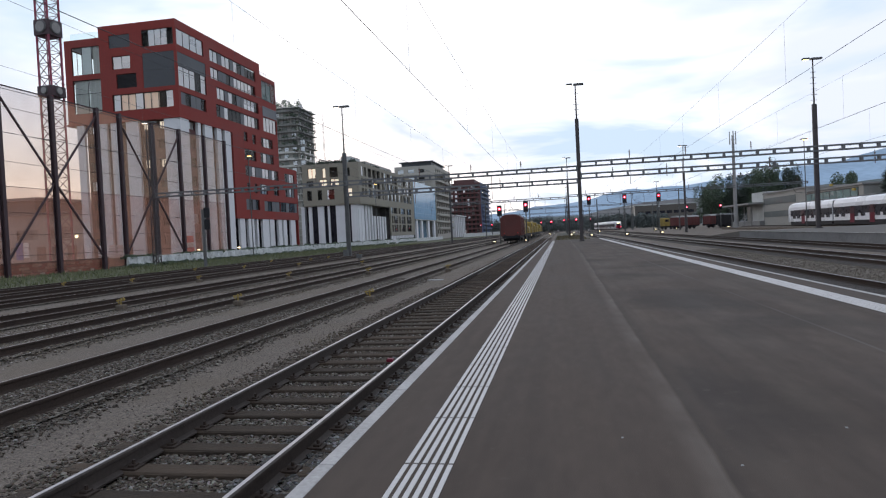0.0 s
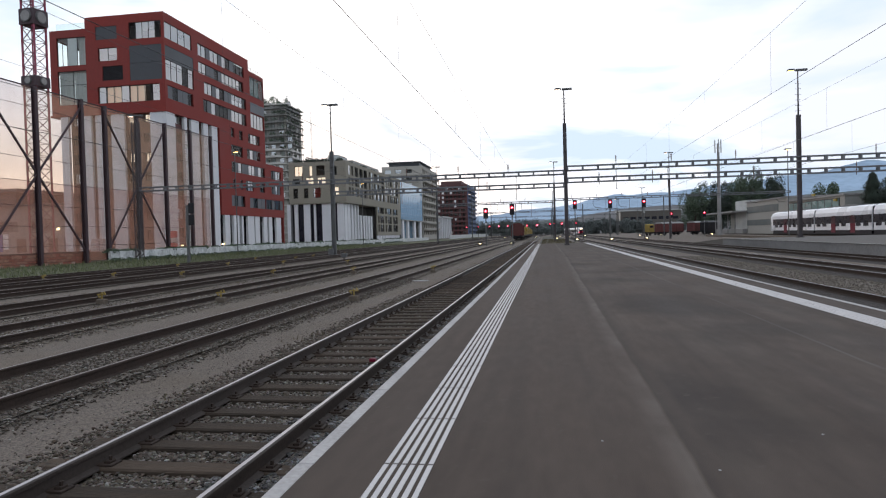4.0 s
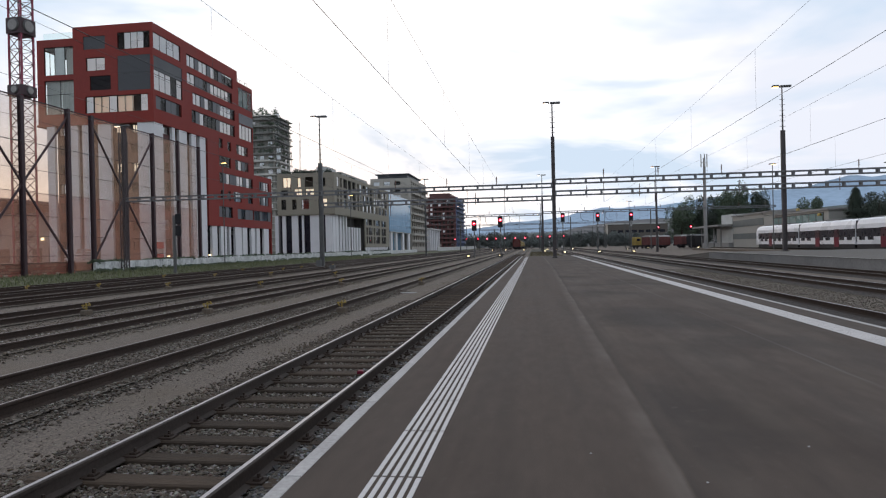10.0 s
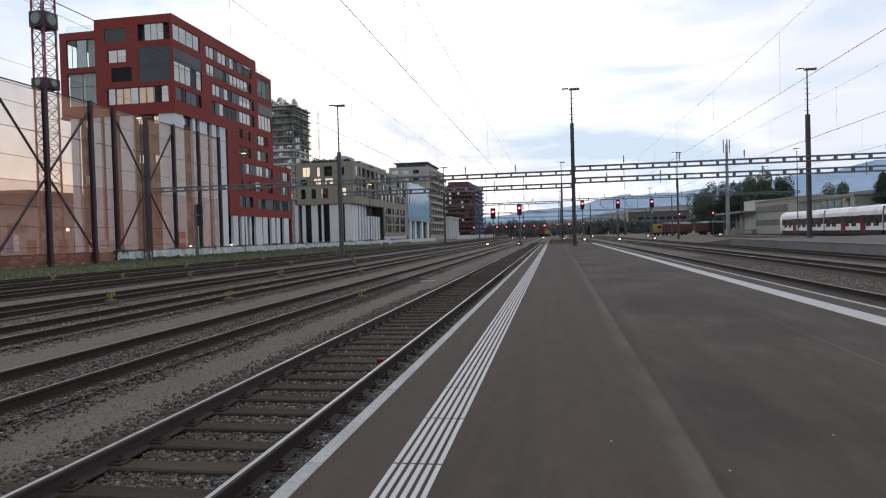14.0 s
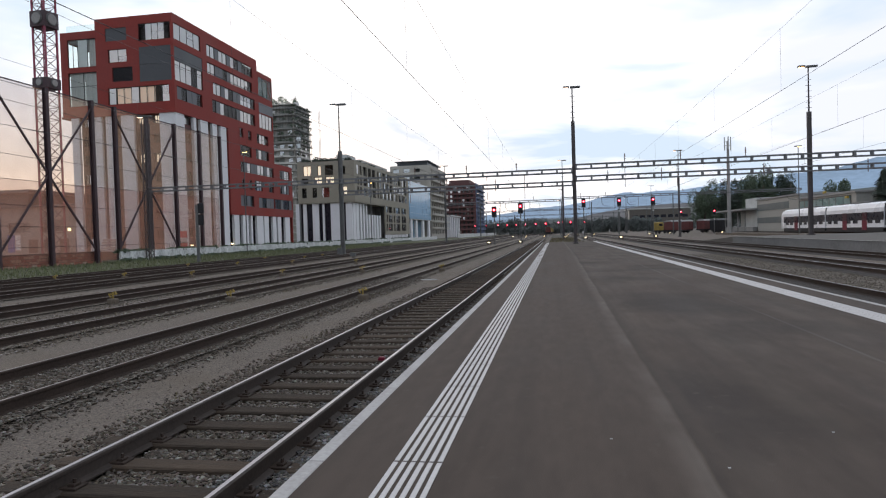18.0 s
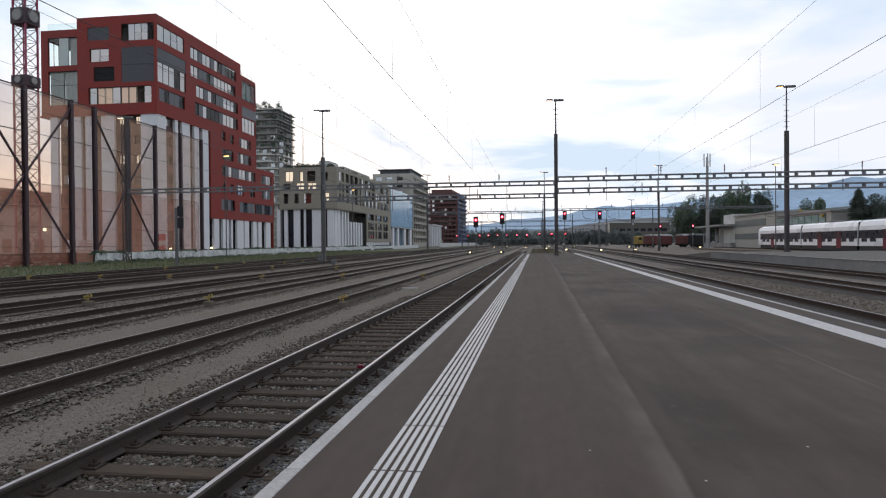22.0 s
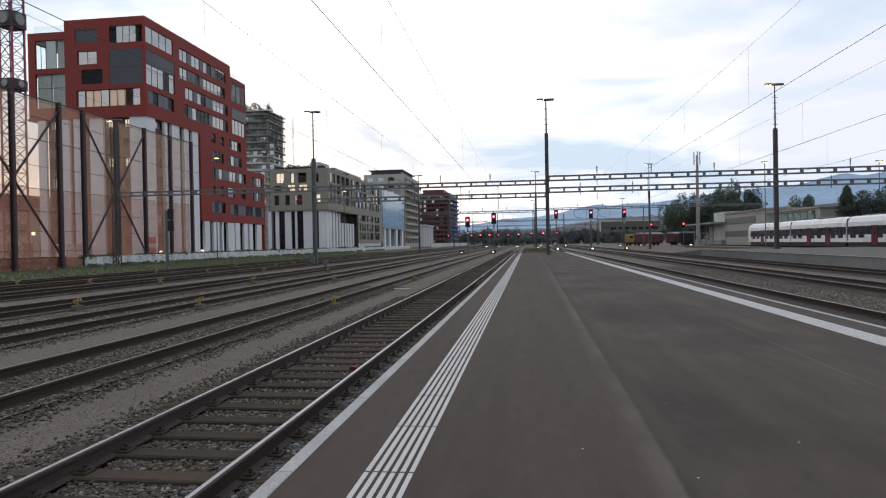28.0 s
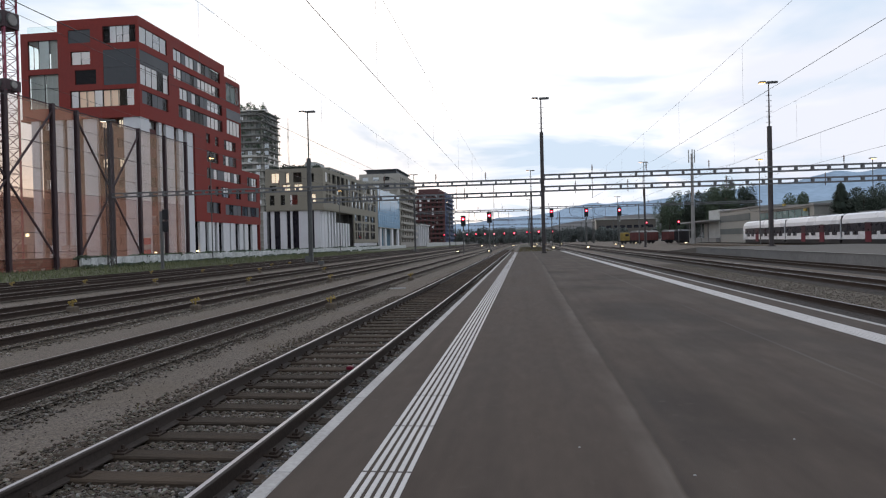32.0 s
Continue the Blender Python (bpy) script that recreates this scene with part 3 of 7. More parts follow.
# ---- mesh building ----
class Build:
    """Gathers boxes, tubes and faces into one mesh."""

    def __init__(self):
        self.v, self.f, self.mi = [], [], []

    def add(self, verts, faces, mi=0):
        n = len(self.v)
        self.v += [tuple(p) for p in verts]
        self.f += [tuple(i + n for i in f) for f in faces]
        self.mi += [mi] * len(faces)
        return self

    def box(self, x0, x1, y0, y1, z0, z1, m=None, mi=0):
        p = [Vector((x, y, z)) for z in (z0, z1) for y in (y0, y1) for x in (x0, x1)]
        if m:
            p = [m @ q for q in p]
        return self.add(p, [(0, 2, 3, 1), (4, 5, 7, 6), (0, 1, 5, 4), (2, 6, 7, 3), (0, 4, 6, 2), (1, 3, 7, 5)], mi)

    def cbox(self, x0, x1, y0, y1, z0, z1, c=0.01, m=None, mi=0):
        """A box whose upper edges are chamfered by c."""
        p = []
        for z, d in ((z0, 0), (z1 - c, 0), (z1, c)):
            p += [Vector((x0 + d, y0 + d, z)), Vector((x1 - d, y0 + d, z)), Vector((x1 - d, y1 - d, z)), Vector((x0 + d, y1 - d, z))]
        if m:
            p = [m @ q for q in p]
        f = [(3, 2, 1, 0), (8, 9, 10, 11)]
        for k in (0, 4):
            f += [(k + i, k + (i + 1) % 4, k + 4 + (i + 1) % 4, k + 4 + i) for i in range(4)]
        return self.add(p, f, mi)

    def tube(self, a, b, r0, r1=None, n=8, caps=True, mi=0):
        a, b = Vector(a), Vector(b)
        r1 = r0 if r1 is None else r1
        q = (b - a).to_track_quat("Z", "Y")
        p = []
        for c, r in ((a, r0), (b, r1)):
            p += [c + q @ Vector((r * math.cos(2 * math.pi * i / n), r * math.sin(2 * math.pi * i / n), 0)) for i in range(n)]
        f = [(i, (i + 1) % n, n + (i + 1) % n, n + i) for i in range(n)]
        if caps:
            f += [tuple(range(n - 1, -1, -1)), tuple(range(n, 2 * n))]
        return self.add(p, f, mi)

    def bar(self, a, b, w, h=None, mi=0):
        """A square bar from a to b."""
        a, b = Vector(a), Vector(b)
        h = w if h is None else h
        q = (b - a).to_track_quat("Z", "Y")
        p = [c + q @ Vector((sx * w / 2, sy * h / 2, 0)) for c in (a, b) for sx, sy in ((-1, -1), (1, -1), (1, 1), (-1, 1))]
        return self.add(p, [(0, 1, 5, 4), (1, 2, 6, 5), (2, 3, 7, 6), (3, 0, 4, 7), (3, 2, 1, 0), (4, 5, 6, 7)], mi)

    def sweep(self, profile, path, closed=True, mi=0):
        """A profile of (x, z) carried along path points (x, y, z) that run along y."""
        n = len(profile)
        p = [(q[0] + a, q[1], q[2] + b) for q in path for a, b in profile]
        f = []
        for k in range(len(path) - 1):
            f += [(k * n + i, k * n + (i + 1) % n, (k + 1) * n + (i + 1) % n, (k + 1) * n + i) for i in range(n if closed else n - 1)]
        if closed:
            f += [tuple(range(n - 1, -1, -1)), tuple((len(path) - 1) * n + i for i in range(n))]
        return self.add(p, f, mi)

    def wire(self, pts, r, n=4):
        """A thin bent tube in one piece."""
        pts = [Vector(p) for p in pts]
        v = []
        for i, p in enumerate(pts):
            d = pts[min(i + 1, len(pts) - 1)] - pts[max(i - 1, 0)]
            q = d.to_track_quat("Z", "Y")
            v += [p + q @ Vector((r * math.cos(2 * math.pi * k / n), r * math.sin(2 * math.pi * k / n), 0)) for k in range(n)]
        f = [(i * n + k, i * n + (k + 1) % n, (i + 1) * n + (k + 1) % n, (i + 1) * n + k) for i in range(len(pts) - 1) for k in range(n)]
        return self.add(v, f)

    def mesh(self, name, *mats, smooth=False):
        me = bpy.data.meshes.new(name)
        me.from_pydata(self.v, [], self.f)
        for m in mats:
            me.materials.append(m)
        if len(mats) > 1:
            me.polygons.foreach_set("material_index", self.mi)
        if smooth:
            me.polygons.foreach_set("use_smooth", [True] * len(me.polygons))
        me.validate()
        me.update()
        return me


def part(name, b, material, parent, label="", kind="", smooth=False):
    """One mesh object under a thing or under a part."""
    me = b if isinstance(b, bpy.types.Mesh) else b.mesh(name, *(material if isinstance(material, tuple) else (material,)), smooth=smooth)
    ob = new(name, me)
    ob.parent = parent
    return tagged(ob, label, kind=kind)


def thing(name, label, category, group="", at=None, kind=""):
    ob = new(name)
    ob.empty_display_size = 0.3
    if at is not None:
        ob.matrix_basis = at if isinstance(at, Matrix) else Matrix.Translation(at)
    return tagged(ob, label, category, group, kind)


def solid(name, b, material, label, category="", kind="structure", smooth=False):
    """A top-level thing of one mesh."""
    ob = new(name, b.mesh(name, *(material if isinstance(material, tuple) else (material,)), smooth=smooth))
    return tagged(ob, label, category, kind=kind)


# ---- ground ----
RAIL_Z = -0.35
BED_Z = -0.552


def bend(y):
    """All the tracks swing gently to the right far out."""
    k = min(max((y - 270.0) / 300.0, 0.0), 1.0)
    return 7.0 * k * k * (3 - 2 * k) + max(0.0, y - 570) * 0.01


g = Build()
XS = [-3000, -900, -300, -120, -60, -30, 0, 30, 60, 120, 300, 900, 3000]
YS = [-900, -200, -60, -10, 40, 90, 150, 250, 400, 700, 1200, 2200, 4200]
g.add([(x, y, -0.58) for y in YS for x in XS],
      [(j * 13 + i, j * 13 + i + 1, (j + 1) * 13 + i + 1, (j + 1) * 13 + i) for j in range(12) for i in range(12)])
solid("ground", g, M_PATH, "grey fine gravel ground of a railway yard", "ground")

b = Build()
b.box(-50, -31.4, -20, 420, -0.8, -0.53)
solid("grass_verge", b, M_GRASS, "strip of rough grass beside the outer track", "grass")
b = Build()
b.box(-1.2, 5.0, 84.5, 300, -0.8, -0.5)
solid("median_strip", b, M_DRY, "dry grassy strip beyond the platform end", "grass")


# ---- tracks ----
RAIL_PROFILE = [(-0.075, -0.17), (0.075, -0.17), (0.075, -0.157), (0.012, -0.138), (0.010, -0.05), (0.036, -0.036), (0.036, -0.010), (0.027, -0.001)]
RAIL_PROFILE += [(-0.027, -0.001), (-0.036, -0.010), (-0.036, -0.036), (-0.010, -0.05), (-0.012, -0.138), (-0.075, -0.157)]
HEAD_PROFILE = [(-0.024, -0.012), (-0.024, -0.002), (-0.020, 0.0), (0.010, 0.0), (0.014, -0.002), (0.014, -0.012)]

SLEEPER_GAP = 0.596
SLEEPER = Build().cbox(-1.3, 1.3, -0.118, 0.118, -0.15, 0.0, 0.016).mesh("sleeper", M_SLEEPER)
CLIP_B = Build()
CLIP_B.cbox(-0.16, 0.16, -0.075, 0.075, 0.0, 0.018, 0.004)
for sx in (-1, 1):
    CLIP_B.cbox(sx * 0.095 - 0.03, sx * 0.095 + 0.03, -0.04, 0.04, 0.018, 0.04, 0.006)
    CLIP_B.tube((sx * 0.1, 0, 0.035), (sx * 0.1, 0, 0.075), 0.016, n=6)
CLIP = CLIP_B.mesh("rail_fastening", M_RAIL)


def track(xc, y0, y1, label, bright=True, sleepers=(0, 0), clips=0.0, skew=0.0, width=1.12):
    """Two rails on a bed of ballast; sleepers where they lie open. skew: sideways metres per metre beyond y = 0."""
    def cx(y):
        return xc + bend(y) + skew * max(0.0, y)
    tr = thing("railway_track", label, "railway track", "tracks of the yard", kind="structure")
    ys = [y0, -5, 0, 10, 25, 50, 90, 140, 200, 260, 300, 340, 380, 420, 460, 500, 540, 580, 650, y1]
    ys = sorted({y for y in ys if y0 <= y <= y1})
    bed = Build()
    deep = -0.022 if sleepers[1] > 0 else 0.04
    top = 0.035
    bed.sweep([(-width - 0.3, -0.06), (width + 0.3, -0.06), (width, 0.015), (1.1, top), (0.87, top), (0.83, deep), (-0.83, deep), (-0.87, top), (-1.1, top), (-width, 0.015)], [(cx(y), y, BED_Z) for y in ys])
    part("ballast_bed", bed, M_BALLAST if xc < 0 else M_BALLAST_DK, tr, "brownish crushed stone ballast" if xc < 0 else "dark oily ballast")
    for s in (-0.7525, 0.7525):
        r = Build()
        path = [(cx(y) + s, y, RAIL_Z) for y in ys]
        r.sweep(RAIL_PROFILE, path)
        rail = part("rail", r, M_RAIL_NEAR if clips else M_RAIL, tr, "rust-brown steel rail")
        h = Build()
        h.sweep(HEAD_PROFILE, [(p[0], p[1], p[2] + 0.0015) for p in path])
        part("rail_head", h, M_RAILTOP if bright else M_RAILDULL, rail, "polished running surface" if bright else "dull running surface")
    y = sleepers[0]
    while y < sleepers[1]:
        o = part("sleeper", SLEEPER, None, tr)
        o.location = (cx(y) + random.uniform(-0.03, 0.03), y + random.uniform(-0.02, 0.02), RAIL_Z - 0.152)
        o.rotation_euler = (0, random.uniform(-0.004, 0.004), random.uniform(-0.012, 0.012))
        if y < clips:
            for s in (-0.7525, 0.7525):
                c = part("rail_fastening", CLIP, None, tr)
                c.location = (cx(y) + s, y, RAIL_Z - 0.151)
        y += SLEEPER_GAP
    return tr


TRACKS = [
    (-3.19, "platform track with bright rails on dark timber sleepers", True, (-3.10, 140), 30.0, 0.0),
    (-7.20, "siding with brown rails in stony ballast", False, (0, 0), 0.0, 0.0),
    (-11.60, "siding with dull brown rails", False, (0, 0), 0.0, 0.0),
    (-15.90, "siding with dull brown rails and gravel between", False, (0, 0), 0.0, 0.0),
    (-21.40, "siding with rusty rails", False, (0, 0), 0.0, 0.0),
    (-25.50, "siding with rusty rails near the verge", False, (0, 0), 0.0, 0.0),
    (-29.70, "outermost siding beside the grass verge", False, (0, 0), 0.0, 0.0),
    (7.35, "platform track with bright rails in dark oily ballast", True, (0, 0), 0.0, 0.0),
    (12.55, "through track with bright rails in dark ballast", True, (0, 0), 0.0, 0.0),
    (17.40, "track beside the neighbouring platform", False, (0, 0), 0.0, 0.0),
]
for xc, label, bright, sl, cl, sk in TRACKS:
    track(xc, -40, 760, label, bright, sl, cl, sk, 1.3 if cl else 1.02 if xc < 0 else 1.2)


def scatter(n, x0, x1, y0, y1, z, smin, smax, keep=None, seed=1):
    """Loose angular stones, one mesh; z: a height, or a height for each x."""
    rng = np.random.RandomState(seed)
    base = np.array([(1, 0, 0), (-1, 0, 0), (0, 1, 0), (0, -1, 0), (0, 0, 1), (0, 0, -1), (.6, .6, .6), (-.6, .6, .5), (.6, -.6, .5), (-.6, -.6, .6)], float)
    tri = [(4, 6, 7), (4, 7, 9), (4, 9, 8), (4, 8, 6), (0, 2, 6), (2, 7, 6), (2, 1, 7), (1, 9, 7), (1, 3, 9), (3, 8, 9), (3, 0, 8), (0, 6, 8), (5, 2, 0), (5, 1, 2), (5, 3, 1), (5, 0, 3)]
    bd = Build()
    made = 0
    while made < n:
        x, y = rng.uniform(x0, x1), y0 + (y1 - y0) * rng.uniform(0, 1) ** 1.6
        if keep and not keep(x, y):
            made += 0.2
            continue
        s = rng.uniform(smin, smax)
        p = base * rng.uniform(0.65, 1.15, (10, 1)) * s * np.array([rng.uniform(0.8, 1.4), rng.uniform(0.8, 1.2), rng.uniform(0.5, 0.9)])
        a = rng.uniform(0, 6.28)
        c, d = math.cos(a), math.sin(a)
        q = np.stack([p[:, 0] * c - p[:, 1] * d + x, p[:, 0] * d + p[:, 1] * c + y, p[:, 2] + (z(x) if callable(z) else z) + rng.uniform(-0.25, 0.5) * s], 1)
        bd.add(q.tolist(), tri)
        made += 1
    return bd


def off_rails(xc):
    return lambda x, y: abs(abs(x - xc) - 0.7525) > 0.09


def bed_top(xc, width=1.02):
    """Height of the ballast bed across a track without open sleepers."""
    return lambda x: max(-0.572, BED_Z + float(np.interp(abs(x - xc), [0.83, 0.87, 1.1, width + 0.1, width + 0.3], [0.04, 0.035, 0.035, 0.015, -0.05])))


def thinning(xc, core, edge):
    """Stones lie thick on the bed and thin out over the path beside it."""
    return lambda x, y: off_rails(xc)(x, y) and (abs(x - xc) < core or random.random() < (max(0.0, edge - abs(x - xc)) / (edge - core)) ** 1.5)


def between_sleepers(x, y):
    k = (y + 3.10) % SLEEPER_GAP
    inside = abs(x + 3.19) < 1.3
    return off_rails(-3.19)(x, y) and (not inside or 0.14 < k < 0.456 or random.random() < 0.05) and (x > -4.35 or random.random() < (x + 4.95) / 0.65)


solid("ballast_stones", scatter(26000, -4.02, -2.80, 2.6, 34, BED_Z + 0.006, 0.012, 0.029, between_sleepers, 3), M_PEBBLE, "loose crushed stones between the sleepers", "gravel", "stuff")
solid("ballast_stones", scatter(9000, -2.80, -2.36, 2.6, 34, BED_Z + 0.008, 0.012, 0.029, between_sleepers, 23), M_PEBBLE_BLUE, "fresh bluish-grey stones between the sleepers", "gravel", "stuff")


def shoulders(x, y):
    return (x < -4.0 or x > -2.38) and (x > -4.3 or random.random() < ((x + 4.95) / 0.65) ** 1.5)


solid("ballast_stones", scatter(17000, -4.95, -4.0, 2.6, 24, BED_Z + 0.03, 0.011, 0.030, shoulders, 13), M_PEBBLE_RUST, "rust-stained stones beside the rail", "gravel", "stuff")
solid("ballast_stones", scatter(13000, -2.38, -1.64, 2.6, 24, BED_Z + 0.03, 0.011, 0.029, shoulders, 33), M_PEBBLE_BLUE, "fresh bluish-grey stones under the platform edge", "gravel", "stuff")
solid("ballast_stones", scatter(2600, -6.3, -4.5, 3.5, 16, -0.58, 0.005, 0.013, None, 14), M_PEBBLE, "scattered chips on the path between the tracks", "gravel", "stuff")
solid("ballast_stones", scatter(21000, -9.0, -5.4, 5.5, 30, bed_top(-7.2), 0.012, 0.030, thinning(-7.2, 1.15, 1.6), 4), M_PEBBLE, "loose stones along the second track", "gravel", "stuff")
solid("ballast_stones", scatter(12000, -13.6, -9.2, 9, 38, bed_top(-11.6), 0.016, 0.036, thinning(-11.6, 1.2, 1.75), 5), M_PEBBLE_PALE, "pale loose stones along the third track", "gravel", "stuff")
solid("ballast_stones", scatter(15000, 8.55, 11.35, 9, 50, -0.572, 0.010, 0.028, None, 6), M_PEBBLE_TAN, "tan weedy gravel between the tracks across the platform", "gravel", "stuff")

solid("ballast_stones", scatter(7000, -19.0, -13.4, 14, 48, -0.565, 0.014, 0.034, off_rails(-15.9), 7), M_PEBBLE_PALE, "loose stones between the outer sidings", "gravel", "stuff")

# ---- platforms ----
PX0, PX1, PEND = -1.61, 5.50, 84.5
plat = thing("platform", "long dark asphalt railway platform with white edges", "platform", kind="structure")
b = Build()
b.box(PX0 + 0.14, PX1 - 0.12, -30, PEND, -0.9, -0.03)
part("core", b, M_CONC, plat)
b = Build()
b.box(PX0 + 0.11, PX1 - 0.10, -30, PEND, -0.03, 0.0)
part("surface", b, M_ASPHALT, plat, "dark grey asphalt in two lanes with a pale worn seam")
for xa, xb, m in ((PX0, PX0 + 0.11, M_EDGE), (PX1 - 0.10, PX1, M_EDGE)):
    slab = Build().cbox(xa, xb, 0.006, 1.994, -0.12, 0.004, 0.006).mesh("edge_slab", m)
    for i in range(-5, 42):
        o = part("edge_slab", slab, None, plat)
        o.location = (random.uniform(-0.003, 0.003), i * 2.0, random.uniform(-0.001, 0.001))
    b = Build()
    b.box(xa + (0.02 if xa < 0 else 0), xb - (0 if xa < 0 else 0.02), -30, PEND, -0.9, -0.12)
    part("edge_wall", b, M_CONC, plat)
BAR = Build().cbox(-0.016, 0.016, 0.013, 1.017, 0.0, 0.004, 0.0015).mesh("tactile_bar", M_TACT)
for i in range(-5, 44):
    for k in range(6):
        o = part("tactile_bar", BAR, None, plat)
        o.location = (-1.045 + 0.016 + k * 0.0565, 4.04 + (i - 4) * 1.03, 0.0005)
b = Build()
for i in range(44, 79):
    for k in range(6):
        x = -1.045 + k * 0.0565
        y = 4.04 + (i - 4) * 1.03
        b.box(x, x + 0.032, y + 0.013, y + 1.017, 0.0, 0.004)
part("tactile_bars", b, M_TACT, plat, "white ribbed guide strip", "stuff")
b = Build()
for i in range(-6, 84):
    for k in range(6):
        x = 4.555 + k * 0.066
        b.box(x, x + 0.050, i - 0.014, i + 0.974, 0.0, 0.004)
part("tactile_bars", b, M_TACT, plat, "white ribbed safety line", "stuff")
SPECK = Build().cbox(-0.008, 0.008, -0.006, 0.006, 0, 0.003, 0.002).mesh("litter", M_CONC_PALE)
for x, y in ((0.99, 4.09), (1.85, 4.85), (0.35, 4.6)):
    o = tagged(new("litter", SPECK), "tiny white scrap on the asphalt", "litter")
    o.location = (x, y, 0.0005)

plat2 = thing("platform", "second asphalt platform with a pale concrete face", "platform", kind="structure")
b = Build()
b.box(19.05, 36.0, -30, 76, -0.9, 0.2)
part("core", b, M_CONC_DK, plat2)
b = Build()
b.box(19.0, 36.0, -30, 76, 0.204, 0.22)
part("surface", b, M_STONE_DK, plat2, "grey asphalt top")
b = Build()
b.box(19.02, 19.12, -30, 70, 0.222, 0.228)
part("white_line", b, M_TACT, plat2)
b = Build()
b.add([(x, y, z) for x in (19.2, 36.0) for y, z in ((76.004, 0.2), (94, -0.56), (94, -0.9), (76.004, -0.9))], [(0, 1, 5, 4), (1, 2, 6, 5), (2, 3, 7, 6), (3, 0, 4, 7), (3, 2, 1, 0), (4, 5, 6, 7)])
part("ramp", b, M_STONE_DK, plat2, "ramp at the platform's end")
b = Build()
b.box(36.4, 47.0, -40, 160, -0.9, -0.18)
solid("raised_yard", b, M_PATH, "raised gravel bed under the passenger train's track", "ground")
tr = thing("railway_track", "raised track on which a passenger train stands", "railway track", "tracks of the yard", kind="structure")
for s in (-0.7525, 0.7525):
    part("rail", Build().sweep(RAIL_PROFILE, [(41.4 + s, -40, 0.0), (41.4 + s, 160, 0.0)]), M_RAIL, tr, "rust-brown steel rail")
part("ballast_bed", Build().box(39.9, 42.9, -40, 160, -0.176, -0.155), M_BALLAST, tr)


# ---- houses ----
def plane_x(x):
    """A face towards the tracks at that x: along it runs y."""
    return lambda u, z, d: (x - d, u, z)


def plane_y(y):
    """A face towards the platform's near end at that y: along it runs x."""
    return lambda u, z, d: (u, y + d, z)


def slab(b, to, u0, u1, z0, z1, d0, d1, mi=0):
    p = [to(u, z, d) for d in (d0, d1) for z in (z0, z1) for u in (u0, u1)]
    return b.add(p, [(0, 1, 3, 2), (4, 6, 7, 5), (0, 4, 5, 1), (2, 3, 7, 6), (0, 2, 6, 4), (1, 5, 7, 3)], mi)


def lattice(b, to, us, zs, full, d0, d1):
    """One connected slab with openings: full(u, z) tells whether the cell round that point is solid."""
    us, zs = sorted(set(us)), sorted(set(zs))
    nu, nz = len(us) - 1, len(zs) - 1
    on = [[full((us[i] + us[i + 1]) / 2, (zs[k] + zs[k + 1]) / 2) for k in range(nz)] for i in range(nu)]
    verts, faces, index = [], [], {}

    def v(i, k, side):
        key = (i, k, side)
        if key not in index:
            index[key] = len(verts)
            verts.append(to(us[i], zs[k], d1 if side else d0))
        return index[key]

    def solid_at(i, k):
        return 0 <= i < nu and 0 <= k < nz and on[i][k]
    for i in range(nu):
        for k in range(nz):
            if not on[i][k]:
                continue
            faces.append((v(i, k, 0), v(i + 1, k, 0), v(i + 1, k + 1, 0), v(i, k + 1, 0)))
            faces.append((v(i, k + 1, 1), v(i + 1, k + 1, 1), v(i + 1, k, 1), v(i, k, 1)))
            for di, dk, p, q in ((-1, 0, (i, k + 1), (i, k)), (1, 0, (i + 1, k), (i + 1, k + 1)), (0, -1, (i, k), (i + 1, k)), (0, 1, (i + 1, k + 1), (i, k + 1))):
                if not solid_at(i + di, k + dk):
                    faces.append((v(*q, 0), v(*p, 0), v(*p, 1), v(*q, 1)))
    return b.add(verts, faces)


def wall(parent, to, u0, u1, z0, z1, holes, material, thick=0.4, name="wall", label="", start=0.0):
    """A wall with openings that go right through it."""
    us = [u0, u1] + [min(max(h[i], u0), u1) for h in holes for i in (0, 1)]
    zs = [z0, z1] + [min(max(h[i], z0), z1) for h in holes for i in (2, 3)]
    b = lattice(Build(), to, us, zs, lambda u, z: not any(h[0] < u < h[1] and h[2] < z < h[3] for h in holes), start, start + thick)
    return part(name, b, material, parent, label)


